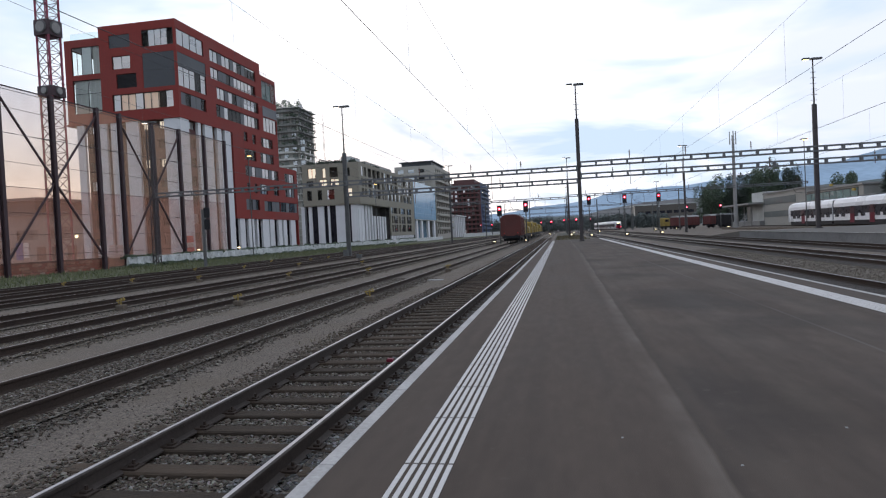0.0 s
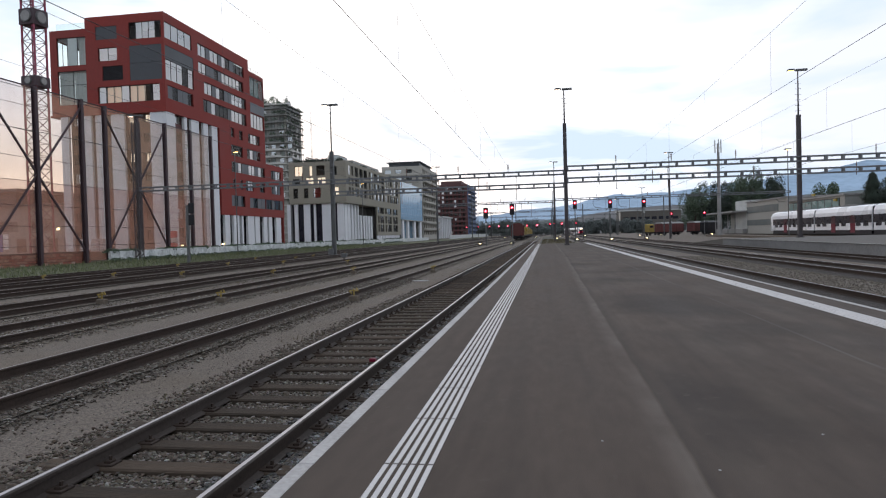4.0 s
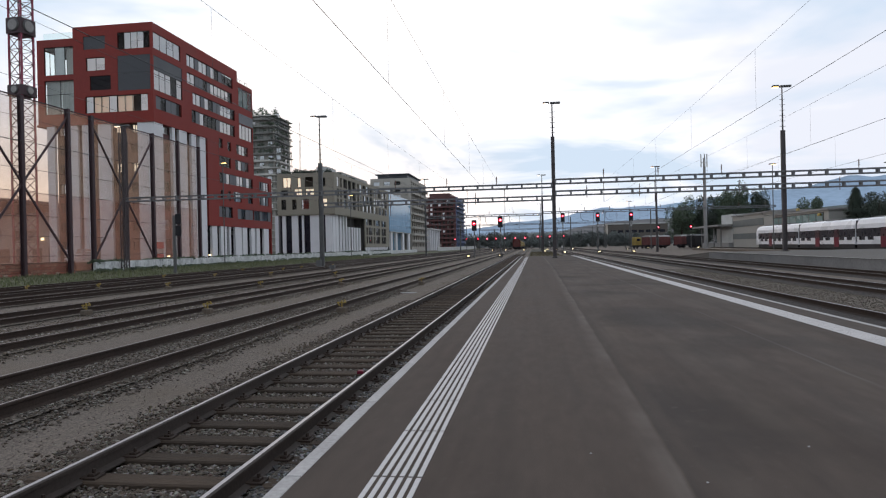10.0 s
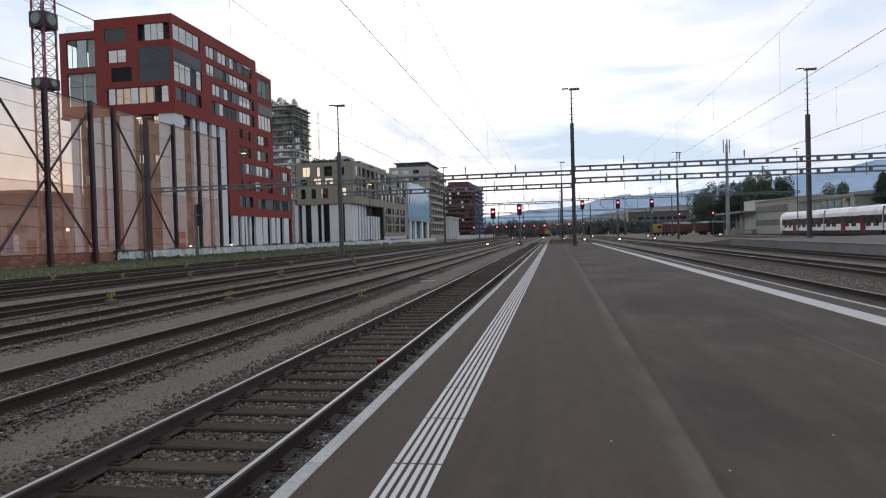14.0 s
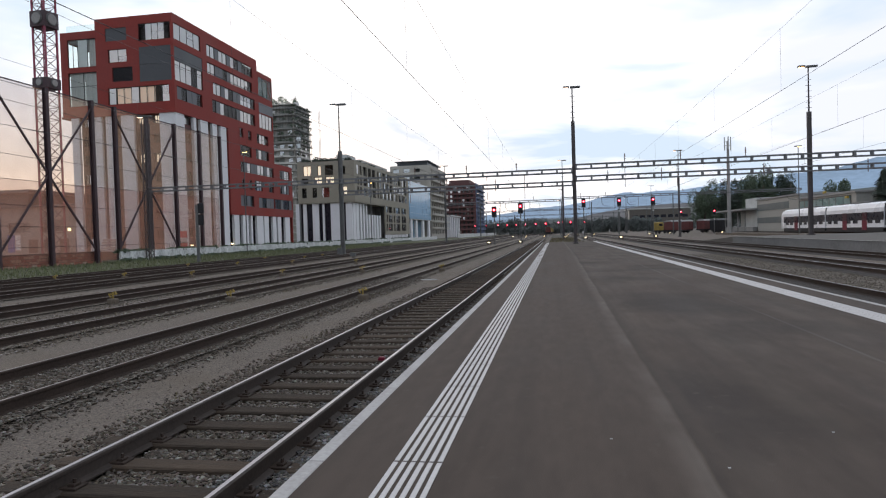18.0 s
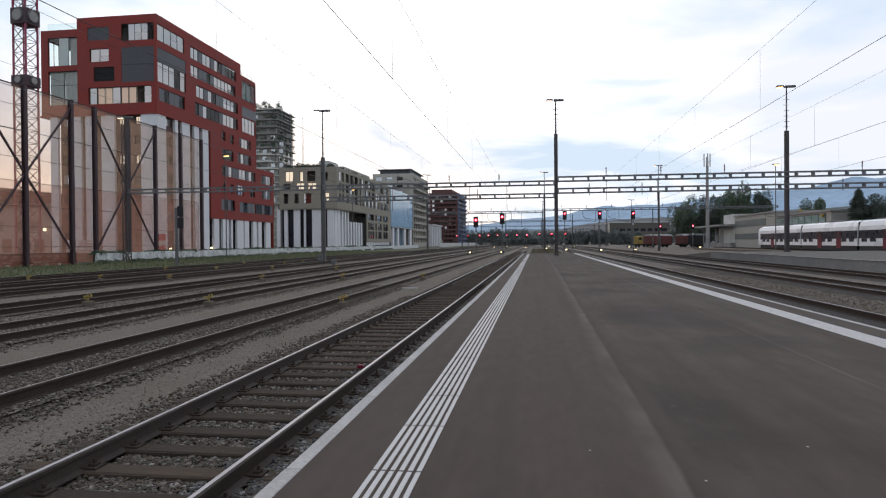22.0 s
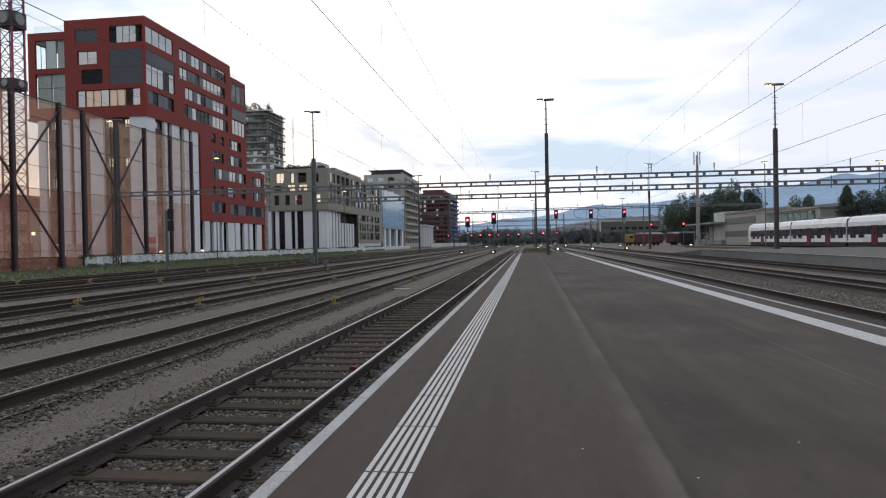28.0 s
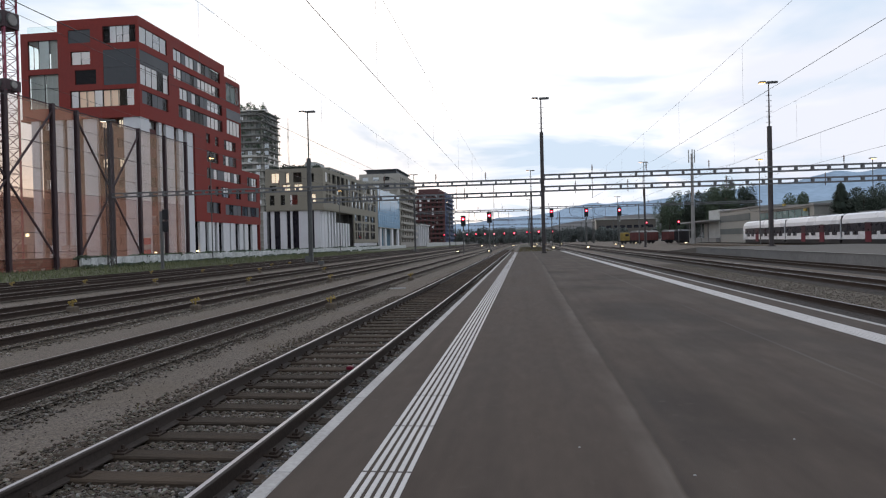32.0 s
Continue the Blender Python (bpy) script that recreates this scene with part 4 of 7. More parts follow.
def window(parent, to, u0, u1, z0, z1, panes=2, recess=0.18, look_in="", bar=0.07, label="", transom=0.0, clear=False):
    """A framed window set back in its opening. look_in: blind, half, low, lit, shutter or nothing, pane by pane."""
    e = 0.004
    edges = [u0 + (u1 - u0) * i / panes for i in range(panes + 1)]
    us = [u0 + e, u0 + bar, u1 - bar, u1 - e] + [u + d for u in edges[1:-1] for d in (-bar / 2, bar / 2)]
    zs = [z0 + e, z0 + bar, z1 - bar, z1 - e] + ([z0 + transom, z0 + transom + bar * 0.8] if transom else [])

    def solid_at(u, z):
        return (u < u0 + bar or u > u1 - bar or z < z0 + bar or z > z1 - bar or any(abs(u - q) < bar / 2 for q in edges[1:-1])
                or (transom and z0 + transom < z < z0 + transom + bar * 0.8))
    w = part("window", lattice(Build(), to, us, zs, solid_at, recess, recess + 0.09), M_FRAME, parent, label or "dark metal framed window")
    how = look_in if isinstance(look_in, (list, tuple)) else [look_in] * panes
    for i in range(panes):
        h = how[i % len(how)]
        ua, ub, za, zb = edges[i] + bar / 2, edges[i + 1] - bar / 2, z0 + bar * 0.6, z1 - bar * 0.6
        p = Build()
        if h == "shutter":
            slab(p, to, ua, ub, za, zb, recess - 0.06, recess - 0.01)
            part("shutter", p, M_SHUTTER, w, "grey sliding shutter")
            continue
        if h == "open":
            continue
        p.add([to(ua, za, recess + 0.04), to(ub, za, recess + 0.04), to(ub, zb, recess + 0.04), to(ua, zb, recess + 0.04)], [(0, 1, 2, 3)])
        part("pane", p, M_GLASS_CLEAR if clear else M_GLASS_BRIGHT if h in ("blind", "half", "low") else M_GLASS, w)
        if not h:
            continue
        p = Build()
        if h == "lit":
            slab(p, to, ua, ub, z0 + bar, z1 - bar, recess + 0.5, recess + 0.52)
            part("lit_room", p, M_LIT, w, "warm light in the room")
        elif h == "dim":
            slab(p, to, ua, ub, z0 + bar, z1 - bar, recess + 0.3, recess + 0.32)
            part("lit_room", p, M_DIM, w, "dim peach light in the room")
        elif h == "shade":
            slab(p, to, ua, ub, z0 + bar, z1 - bar, recess + 0.4, recess + 0.42)
            part("curtain", p, M_CURTAIN, w, "grey-beige curtain")
        else:
            lo = (z0 + z1) / 2 if h == "half" else z0 + bar
            hi = z0 + (z1 - z0) * 0.45 if h == "low" else z1 - bar
            slab(p, to, ua, ub, lo, hi, recess + 0.10, recess + 0.12)
            part("blind", p, M_BLIND, w, "pale drawn blind")
    return w


def ribbon(parent, to, u0, u1, z0, z1, code, recess=0.2):
    """A band of windows. Letters: W pale blind standing in for mirrored sky, G grey shutter, D dark glass, H half
    blind, L light below, Y lit.
    """
    names = {"W": "blind", "G": "shutter", "D": "", "H": "half", "L": "low", "Y": "lit"}
    return window(parent, to, u0, u1, z0, z1, len(code), recess, [names[c] for c in code], label="band of dark framed windows with blinds and shutters")


def pick(n, blind=0.3, half=0.1, lit=0.0):
    out = []
    for _ in range(n):
        r = random.random()
        out.append("lit" if r < lit else "blind" if r < lit + blind else "half" if r < lit + blind + half else "")
    return out


def fins(parent, to, spans, z0, z1, material, depth=0.5, d0=0.0, label="white vertical facade fin"):
    for a, c in spans:
        b = Build()
        slab(b, to, a, c, z0, z1, d0, d0 + depth)
        part("facade_fin", b, material, parent, label)


def leaves(n, radius, squash, size, seed, count=11):
    """A crown: many small leaf clumps in uneven lobes."""
    rng = np.random.RandomState(seed)
    lobes = [(np.clip(rng.normal(0, radius * 0.42, 3), -radius * 0.62, radius * 0.62) * (1, 1, squash), radius * rng.uniform(0.35, 0.62) * (11.0 / count) ** 0.4) for _ in range(count)]
    b = Build()
    for _ in range(n):
        c, r = lobes[rng.randint(len(lobes))]
        d = rng.normal(0, 1, 3)
        d /= np.linalg.norm(d)
        p = c + d * r * rng.uniform(0.55, 1.08) * (1, 1, squash)
        a = rng.normal(0, 1, 3)
        a /= np.linalg.norm(a)
        e = np.cross(a, rng.normal(0, 1, 3))
        e /= np.linalg.norm(e)
        s = size * rng.uniform(0.6, 1.3)
        b.add([p - a * s, p + e * s * 0.6, p + a * s, p - e * s * 0.6], [(0, 1, 2, 3)])
    return b


def red_house():
    H = thing("office_building", "tall red office building stepped over white vertical fins", "building", at=(0, 0, 0))
    fx, fy = plane_x(-62.0), plane_y(101.6)
    top, low = 39.8, 23.3
    # faces towards the tracks
    mid = 24.6
    bands = [(112.5, 131.0, 35.5, 37.7, "WWGWWGWDGDDD"), (112.5, 130.6, 32.3, 34.4, "WWGGDGWWWWHD"), (114.4, 131.7, 28.9, 31.1, "WWGWDGGLLLD"), (113.9, 131.6, 25.5, 27.8, "DGWDDDGWWWD")]
    corner = [(101.9, 110.4, 35.6, 38.3), (101.9, 110.8, 28.7, 34.4), (102.3, 110.4, 25.6, 27.8)]
    holes = [q[:4] for q in bands] + corner
    wall(H, fx, 101.6, 119.6, low, mid, [], M_RED)
    wall(H, fx, 101.6, 133.1, mid, top, holes, M_RED, label="dark red rendered wall")
    for q in bands:
        ribbon(H, fx, *q)
    window(H, fx, *corner[0], 4, 0.12, ["blind", "blind", "low", "blind"])
    b = Build()
    slab(b, fx, 101.9, 110.8, 32.1, 34.4, 0.06, 0.2)
    part("panel", b, M_DKPANEL, H, "dark grey glazed panel")
    window(H, fx, 101.9, 110.8, 28.7, 32.1, 5, 0.12, ["blind", "blind", "blind", "", "blind"], transom=2.6)
    # grey shutter panels here stand in for grey reflections on the glass
    ribbon(H, fx, *corner[2], "GDGGD")
    a2 = [(133.6, 140.3, 32.5, 36.6), (133.6, 140.2, 25.6, 28.7)]
    wall(H, fx, 133.1, 140.6, mid, 37.6, a2, M_RED)
    window(H, fx, *a2[0], 3, 0.08, "", clear=True)
    b = Build()
    slab(b, fx, 133.7, 140.2, 32.6, 36.5, 1.0, 1.05)
    part("curtain", b, M_TEAL, H, "greenish curtain behind the corner glass")
    window(H, fx, *a2[1], 4, 0.12, "blind")
    b = Build()
    slab(b, fx, 133.5, 140.5, 28.9, 31.0, -0.05, -0.01)
    part("panel", b, M_SHUTTER, H, "grey metal panel")
    lows = [(124.3, 125.9, 22.3, 24.2, "D"), (128.0, 129.6, 22.2, 24.1, "D"), (132.1, 137.8, 22.1, 24.1, "DWWD"), (124.3, 129.4, 18.6, 20.8, "DDD"), (131.4, 137.9, 18.7, 20.8, "DWGD"),
            (124.2, 140.0, 15.3, 17.4, "DGWGGWWGWD"), (124.6, 125.8, 11.9, 13.9, "D"), (127.9, 129.1, 11.9, 13.9, "D"), (130.3, 134.1, 11.9, 14.0, "DWW"), (137.2, 139.8, 11.9, 13.9, "DD"),
            (123.8, 129.8, 8.4, 10.6, "GDGD"), (132.0, 140.0, 8.3, 10.5, "GDGG")]
    wall(H, fx, 119.6, 140.0, 6.55, mid, [q[:4] for q in lows], M_RED)
    for q in lows:
        ribbon(H, fx, *q)
    wing = [(143.2, 149.0, 15.3, 17.3, "DGWW"), (143.3, 148.6, 11.9, 13.9, "DGWG"), (140.2, 150.0, 8.3, 10.5, "DDGDDG")]
    wall(H, fx, 140.0, 150.4, 6.55, 18.5, [q[:4] for q in wing], M_RED)
    for q in wing:
        ribbon(H, fx, *q)
    wall(H, fx, 140.0, 140.6, 18.5, mid, [], M_RED)
    # faces towards the platform's near end
    front = [(-74.5, -70.5, 35.9, 38.1, 1), (-74.1, -70.6, 32.3, 34.5, 2), (-73.4, -69.6, 29.0, 31.4, 2), (-74.4, -63.0, 25.2, 28.0, 8), (-68.3, -62.45, 35.6, 38.4, 5), (-68.3, -62.45, 28.7, 34.5, 1)]
    wall(H, fy, -76.4, -62.4, low, top, front, M_RED, start=0.0)
    b = Build()
    slab(b, fy, -74.5, -70.5, 35.9, 38.1, 0.12, 0.2)
    part("panel", b, M_DKPANEL, H, "closed dark blind")
    window(H, fy, *front[1], 0.2, ["blind", "half"])
    b = Build()
    for i in range(12):
        slab(b, fy, -73.4, -69.6, 29.0 + i * 0.2, 29.14 + i * 0.2, 0.12, 0.2)
    part("louvre", b, M_BLACK, H, "black louvred opening")
    window(H, fy, *front[3], 0.25, ["blind", "dim", "dim", "blind", "dim", "dim", "", "low"])
    window(H, fy, *front[4], 0.15, ["", "blind", "half", "low", ""])
    b = Build()
    for i in range(2):
        slab(b, fy, -68.3, -62.45, 28.7 + i * 2.92, 28.7 + i * 2.92 + 2.88, 0.05, 0.2)
    part("panel", b, M_DKPANEL, H, "dark grey glazed panel")
    # lower wing with glass corner
    gl = [(-82.3, -76.6, 32.1, 36.9, 2), (-82.3, -76.6, 25.4, 31.2, 2)]
    wall(H, fy, -83.6, -76.4, 23.6, 38.2, gl, M_RED, start=0.6)
    window(H, fy, -82.3, -76.6, 32.1, 36.9, 3, 0.75, ["", "blind", "shade"], clear=True)
    window(H, fy, -82.3, -76.6, 25.4, 31.2, 2, 0.75, ["shade", "shade"], transom=3.4, clear=True)
    side = lambda u, z, d: (-83.6 + d, u, z)
    wall(H, side, 102.6, 121.0, 23.6, 38.1, [(103.2, 112.4, 32.1, 36.9), (103.2, 112.4, 25.4, 31.2)], M_RED)
    window(H, side, 103.2, 112.4, 32.1, 36.9, 5, 0.15, "", clear=True)
    window(H, side, 103.2, 112.4, 25.4, 31.2, 5, 0.15, "", clear=True)
    b = Build()
    b.box(-83.15, -76.5, 103.1, 112.6, 31.25, 32.05)
    b.box(-83.15, -76.5, 103.1, 112.6, 24.9, 25.35)
    b.box(-83.15, -76.5, 103.1, 112.6, 36.95, 37.55)
    b.box(-83.15, -76.5, 112.6, 112.9, 25.35, 36.95)
    part("corner_room", b, M_WHITE, H, "pale floors and ceilings behind the glass corner")
    # balustrades of glass on the lower roofs
    b = Build()
    for i in range(8):
        x = -82.6 + i * 0.8
        b.box(x, x + 0.76, 102.6, 102.63, 38.2, 39.4)
        part("balustrade_panel", b, M_GLASS_CLEAR, H, "glass balustrade on the lower roof")
        b = Build()
    b = Build()
    for i in range(8):
        y = 133.6 + i * 0.85
        b.box(-62.5, -62.44, y, y + 0.06, 37.6, 38.6)
    b.box(-62.5, -62.44, 133.5, 139.9, 38.55, 38.6)
    part("railing", b, M_STEEL_GR, H)
    b = Build()
    b.tube((-70, 110, 39.8), (-70, 110, 41.8), 0.05, n=6)
    b.bar((-70.3, 110, 41.6), (-69.7, 110, 41.6), 0.06)
    part("weather_mast", b, M_STEEL_GR, H)
    # roofs, soffits, back, and dark blocks in place of rooms
    b = Build()
    b.box(-76.4, -62.4, 102.0, 132.9, 39.2, 39.6)
    b.box(-76.4, -62.4, 132.9, 140.4, 37.0, 37.4)
    b.box(-83.4, -76.4, 102.4, 132.9, 37.6, 38.0)
    b.box(-83.4, -62.4, 140.4, 150.2, 18.0, 18.3)
    part("roof", b, M_ROOF, H)
    b = Build()
    b.box(-83.5, -62.05, 101.7, 121, low + 0.01, low + 0.35)
    part("soffit", b, M_RED, H)
    b = Build()
    b.box(-83.6, -83.2, 121, 150.3, 0, 38.1)
    b.box(-83.2, -62.1, 149.9, 150.3, 0, 18.4)
    b.box(-76.4, -62.1, 140.2, 140.5, 18.4, 37.4)
    part("rear_wall", b, M_RED, H)
    # solid dark blocks behind the panes paint the rooms' shade
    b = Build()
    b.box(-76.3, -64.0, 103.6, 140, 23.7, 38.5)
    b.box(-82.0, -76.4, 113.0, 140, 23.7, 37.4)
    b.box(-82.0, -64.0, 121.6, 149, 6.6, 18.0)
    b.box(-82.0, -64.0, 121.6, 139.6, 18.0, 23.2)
    part("interior", b, M_ROOM_SHADE, H)
    # base with tall white fins before dark glazing
    gx, gy = plane_x(-62.6), plane_y(102.6)
    white_s = [(101.8, 104.4), (107.3, 108.2), (109.6, 112.2), (113.8, 115.5), (116.8, 119.0)]
    white_f = [(-81.7, -80.3), (-77.9, -76.0), (-75.2, -73.9), (-72.3, -69.9), (-65.1, -62.6)]
    fins(H, plane_x(-62.1), white_s, -0.4, low, M_WHITE)
    fins(H, plane_y(101.8), white_f, -0.4, low, M_WHITE)
    for (_, a), (c, _) in zip(white_s, white_s[1:] + [(119.6, 0)]):
        dark = a in (108.2, 112.2)
        cells = [(a + 0.15, c - 0.15, 2.1 + i * 3.3, min(3.9 + i * 3.3, low - 0.05)) for i in range(7)] if c - a > 1 else []
        wall(H, gx, a, c, -0.4, low, cells, M_FIN_BROWN if dark else M_BROWN, 0.3, "spandrel_wall", "brown wall between the fins", 0.1)
        for i, q in enumerate(cells):
            window(H, gx, *q, 1, 0.2, "blind" if (i + int(a)) % 5 == 0 else "")
    for (_, a), (c, _) in zip(white_f, white_f[1:]):
        if c - a > 4:
            cells = [(x, x + 1.5, 2.0 + i * 3.3, min(3.6 + i * 3.3, low - 0.05)) for i in range(7) for x in (a + 0.05, c - 1.75)]
        elif c - a > 1:
            cells = [(a + (0.15 if c - a > 2 else 0.9), a + (1.45 if c - a > 2 else 1.5), 2.0 + i * 3.3, min(3.7 + i * 3.3, low - 0.05)) for i in range(7)]
        else:
            cells = []
        wall(H, gy, a, c, -0.4, low, cells, M_FIN_BROWN, 0.3, "spandrel_wall", "brown wall between the fins", 0.1)
        for i, q in enumerate(cells):
            st = int((q[2] - 2.0) / 3.3 + 0.5)
            bright = (c - a > 4 and st in (4, 6)) or (c - a < 2 and st in (3, 4)) or (2 < c - a < 4 and st in (3, 6))
            window(H, gy, *q, 2 if q[1] - q[0] > 1.2 else 1, 0.2, "lit" if bright and c - a > 4 else "blind" if bright else "")
    fins(H, plane_x(-62.1), [(120.9, 123.0), (124.5, 127.0), (128.2, 128.9), (130.9, 133.9), (134.5, 136.7), (138.8, 140.6), (141.6, 143.4), (145.7, 148.4)], -0.4, 6.55, M_WHITE)
    b = Build()
    slab(b, gx, 119.6, 150.2, 0.0, 6.5, 0.5, 0.6)
    part("dark_glazing", b, M_TRAINB, H, "dark recessed ground-floor glazing")
    b = Build()
    # dark filling behind the base windows, coloured as room shade
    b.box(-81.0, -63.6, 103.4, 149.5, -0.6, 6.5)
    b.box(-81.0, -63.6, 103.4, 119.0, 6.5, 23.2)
    part("base_core", b, M_ROOM_SHADE, H)
    for y in (105.5, 110.5, 120.0, 126.5, 131):
        part("ground_light", Build().cbox(-62.5, -62.2, y, y + 0.4, 0.75, 0.95, 0.03), M_WARM_LAMP, H, "small warm light at the base")
    return H


red_house()


def beige_house():
    H = thing("apartment_building", "beige apartment building on white fins with a planted roof", "building", at=(0, 0, 0))
    fx, fy = plane_x(-59.0), plane_y(191.0)
    holes = []
    y = 193.6
    pat = [(1.9, 1.3), (1.9, 2.0), (3.8, 1.3), (3.8, 1.3), (3.8, 2.2)]
    k = 0
    cols = []
    while y < 262:
        w, gap = pat[k % 5]
        cols.append((y, y + w))
        y += w + gap
        k += 1
    for z0, z1 in ((20.6, 23.5), (17.4, 20.0), (14.3, 16.9)):
        holes += [(a, c, z0, z1) for a, c in cols]
    wall(H, fx, 191, 265, 12.2, 24.6, holes, M_BEIGE, label="beige rendered wall")
    for h in holes:
        window(H, fx, *h, 2 if h[1] - h[0] > 3 else 1, 0.02, [random.choice(("open", "open", "open", "blind", "")) for _ in range(2)], bar=0.06)
    low = [(a, c, z0, z1) for z0, z1 in ((9.8, 12.0), (6.3, 9.0), (3.2, 5.8)) for a, c in ((228, 230), (231.2, 236.6), (238.6, 240.8), (242.4, 248.6), (251.6, 259.0))]
    wall(H, fx, 226.5, 265, 1.9, 12.2, low, M_BEIGE)
    for h in low:
        window(H, fx, *h, 3 if h[1] - h[0] > 3 else 1, 0.04, [random.choice(("open", "open", "open", "half")) for _ in range(3)], bar=0.07, transom=0.9)
    fr = [(-75.2, -72.6, 20.4, 23.4), (-70.6, -69.5, 20.4, 23.4), (-68.2, -65.6, 20.4, 23.4), (-75.7, -73.5, 17.6, 19.6), (-71.7, -69.2, 17.6, 19.9), (-68.1, -65.4, 17.6, 19.9),
          (-75.7, -74.2, 13.7, 16.7), (-72.3, -70.9, 13.7, 16.7), (-69.4, -67.0, 13.7, 16.7), (-64.1, -61.4, 14.4, 16.8), (-63.2, -61.8, 20.4, 23.0)]
    wall(H, fy, -77.0, -59.4, 12.2, 24.6, fr, M_BEIGE)
    lits = {0, 4, 5, 9, 1}
    for i, h in enumerate(fr):
        n = 2 if h[1] - h[0] > 2 else 1
        window(H, fy, *h, n, 0.25, ["lit"] * n if i in lits else pick(n, 0.1, 0.1))
    b = Build()
    b.box(-76.6, -59.4, 191.4, 264.8, 24.0, 24.4)
    b.box(-76.9, -76.5, 191.4, 265, 0, 24.5)
    b.box(-76.9, -59.1, 264.6, 265, 0, 24.5)
    part("roof", b, M_ROOF, H)
    # dark blocks give the open windows their depth of shade
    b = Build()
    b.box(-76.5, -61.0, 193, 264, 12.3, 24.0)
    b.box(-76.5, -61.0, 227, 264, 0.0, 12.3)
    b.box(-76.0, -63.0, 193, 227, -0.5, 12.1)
    part("interior", b, M_ROOM_SHADE, H)
    b = Build()
    b.box(-76.9, -59.1, 191.1, 227, 12.2 - 0.3, 12.19)
    part("soffit", b, M_BEIGE, H)
    b = Build()
    b.box(-70.5, -67, 209, 219, 24.4, 28.7)
    part("lift_housing", b, M_CONC_PALE, H, "pale lift housing on the roof")
    b = Build()
    b.box(-74, -66, 222, 258, 24.4, 28.3)
    part("penthouse", b, M_GREY_CLAD, H, "grey set-back roof storey")
    fins(H, plane_y(191.6), [(-78.1, -76.9), (-75.8, -74.7), (-72.8, -70.8), (-69.6, -69.0), (-67.0, -63.9), (-62.2, -60.3)], -0.5, 11.9, M_WHITE, 0.6)
    fins(H, plane_x(-60.0), [(192.2, 194.7), (195.1, 197.8), (199.2, 201.0), (202.6, 204.0), (206.0, 207.2)], -0.5, 11.9, M_WHITE, 0.6)
    fins(H, plane_x(-60.0), [(209.0, 210.6), (212.2, 213.8), (215.4, 217.0), (218.6, 220.4), (222.0, 223.8)], -0.5, 8.6, M_WHITE, 0.6)
    b = Build()
    b.box(-62.5, -61.2, 192.4, 226, -0.4, 8.4)
    b.box(-76.5, -61.6, 192.4, 193, -0.4, 11.9)
    part("dark_glazing", b, M_TRAINB, H, "dark recessed glazing")
    fins(H, plane_x(-59.1), [(227 + i * 2.4, 228.6 + i * 2.4) for i in range(15)], -0.5, 1.85, M_WHITE, 0.4)
    lv = Build()
    rng = np.random.RandomState(77)
    for i in range(78):
        q = leaves(46, rng.uniform(0.6, 1.2) * (1.7 if i % 13 == 0 else 1.0), 0.7, 0.26, 700 + i)
        cx, cy = (rng.uniform(-76, -60), 192.4 + rng.uniform(0, 1.4)) if i < 40 else (-60.8 - rng.uniform(0, 1.5), rng.uniform(192, 262))
        lv.add([(p[0] + cx, p[1] + cy, p[2] + 25.0) for p in q.v], q.f)
    part("roof_hedge", lv, M_LEAF_DK, H, "green hedge plants on the roof edge", "stuff")
    b = Build()
    for i in range(9):
        b.box(-71.5, -71.3, 192 + i * 1.6, 192.2 + i * 1.6, 24.6, 26.0)
    b.box(-71.6, -71.2, 191.8, 206, 26.0, 26.15)
    part("pergola", b, M_STEEL_DK, H)
    return H


beige_house()


def block_house(name, label, x0, x1, y0, y1, top, material, rows, col_w, gap, zfirst=1.5, storey=3.2, win_h=1.9, glassy=0.15, balcony=False, lit=0.02, side=None):
    """A plain block with rows of windows on the two faces that look towards the platform."""
    H = thing(name, label, "building", at=(0, 0, 0))
    for to, a, c in ((plane_x(x1), y0, y1), (plane_y(y0), x0, x1 - 0.4)):
        holes = []
        for r in range(rows):
            z = zfirst + r * storey
            u = a + gap * 0.7
            while u + col_w < c - 0.3:
                holes.append((u, u + col_w, z, z + win_h))
                u += col_w + gap
        skin = side if side and c == y1 else material
        wall(H, to, a, c, -0.5, top, holes, skin)
        for h in holes:
            window(H, to, *h, 1, 0.3, pick(1, glassy, 0.1, lit))
        if balcony:
            for r in range(1, rows):
                b = Build()
                z = zfirst + r * storey - 0.9
                slab(b, to, a + 1, c - 1, z - 0.2, z, -1.3, -0.004)
                slab(b, to, a + 1, c - 1, z, z + 0.9, -1.3, -1.22)
                part("balcony", b, skin, H, "long balcony")
    b = Build()
    b.box(x0 + 0.4, x1 - 0.4, y0 + 0.4, y1, top - 0.8, top - 0.4)
    b.box(x0, x0 + 0.4, y0 + 0.4, y1, -0.5, top)
    b.box(x0 + 0.4, x1 - 0.4, y1 - 0.4, y1 - 0.004, -0.5, top)
    part("roof", b, M_ROOF, H)
    # one dark block paints the shade behind all windows
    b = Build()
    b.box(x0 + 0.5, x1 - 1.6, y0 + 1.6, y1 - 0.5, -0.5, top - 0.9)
    part("interior", b, M_ROOM_SHADE, H)
    return H


# glass-fronted block between the beige ones
H = thing("office_building", "office block with a pale blue glass front", "building", at=(0, 0, 0))
b = Build()
b.box(-80, -59.3, 266, 314, 8.25, 24.2)
part("body", b, M_WHITE, H)
part("base", Build().box(-80, -62.5, 267, 313, -0.5, 8.0), M_BLUEGL, H, "recessed glazed ground floor")
fins(H, plane_y(266.2), [(-62.4, -61.4), (-66.8, -65.4), (-71.5, -70)], -0.5, 8.0, M_WHITE, 0.6)
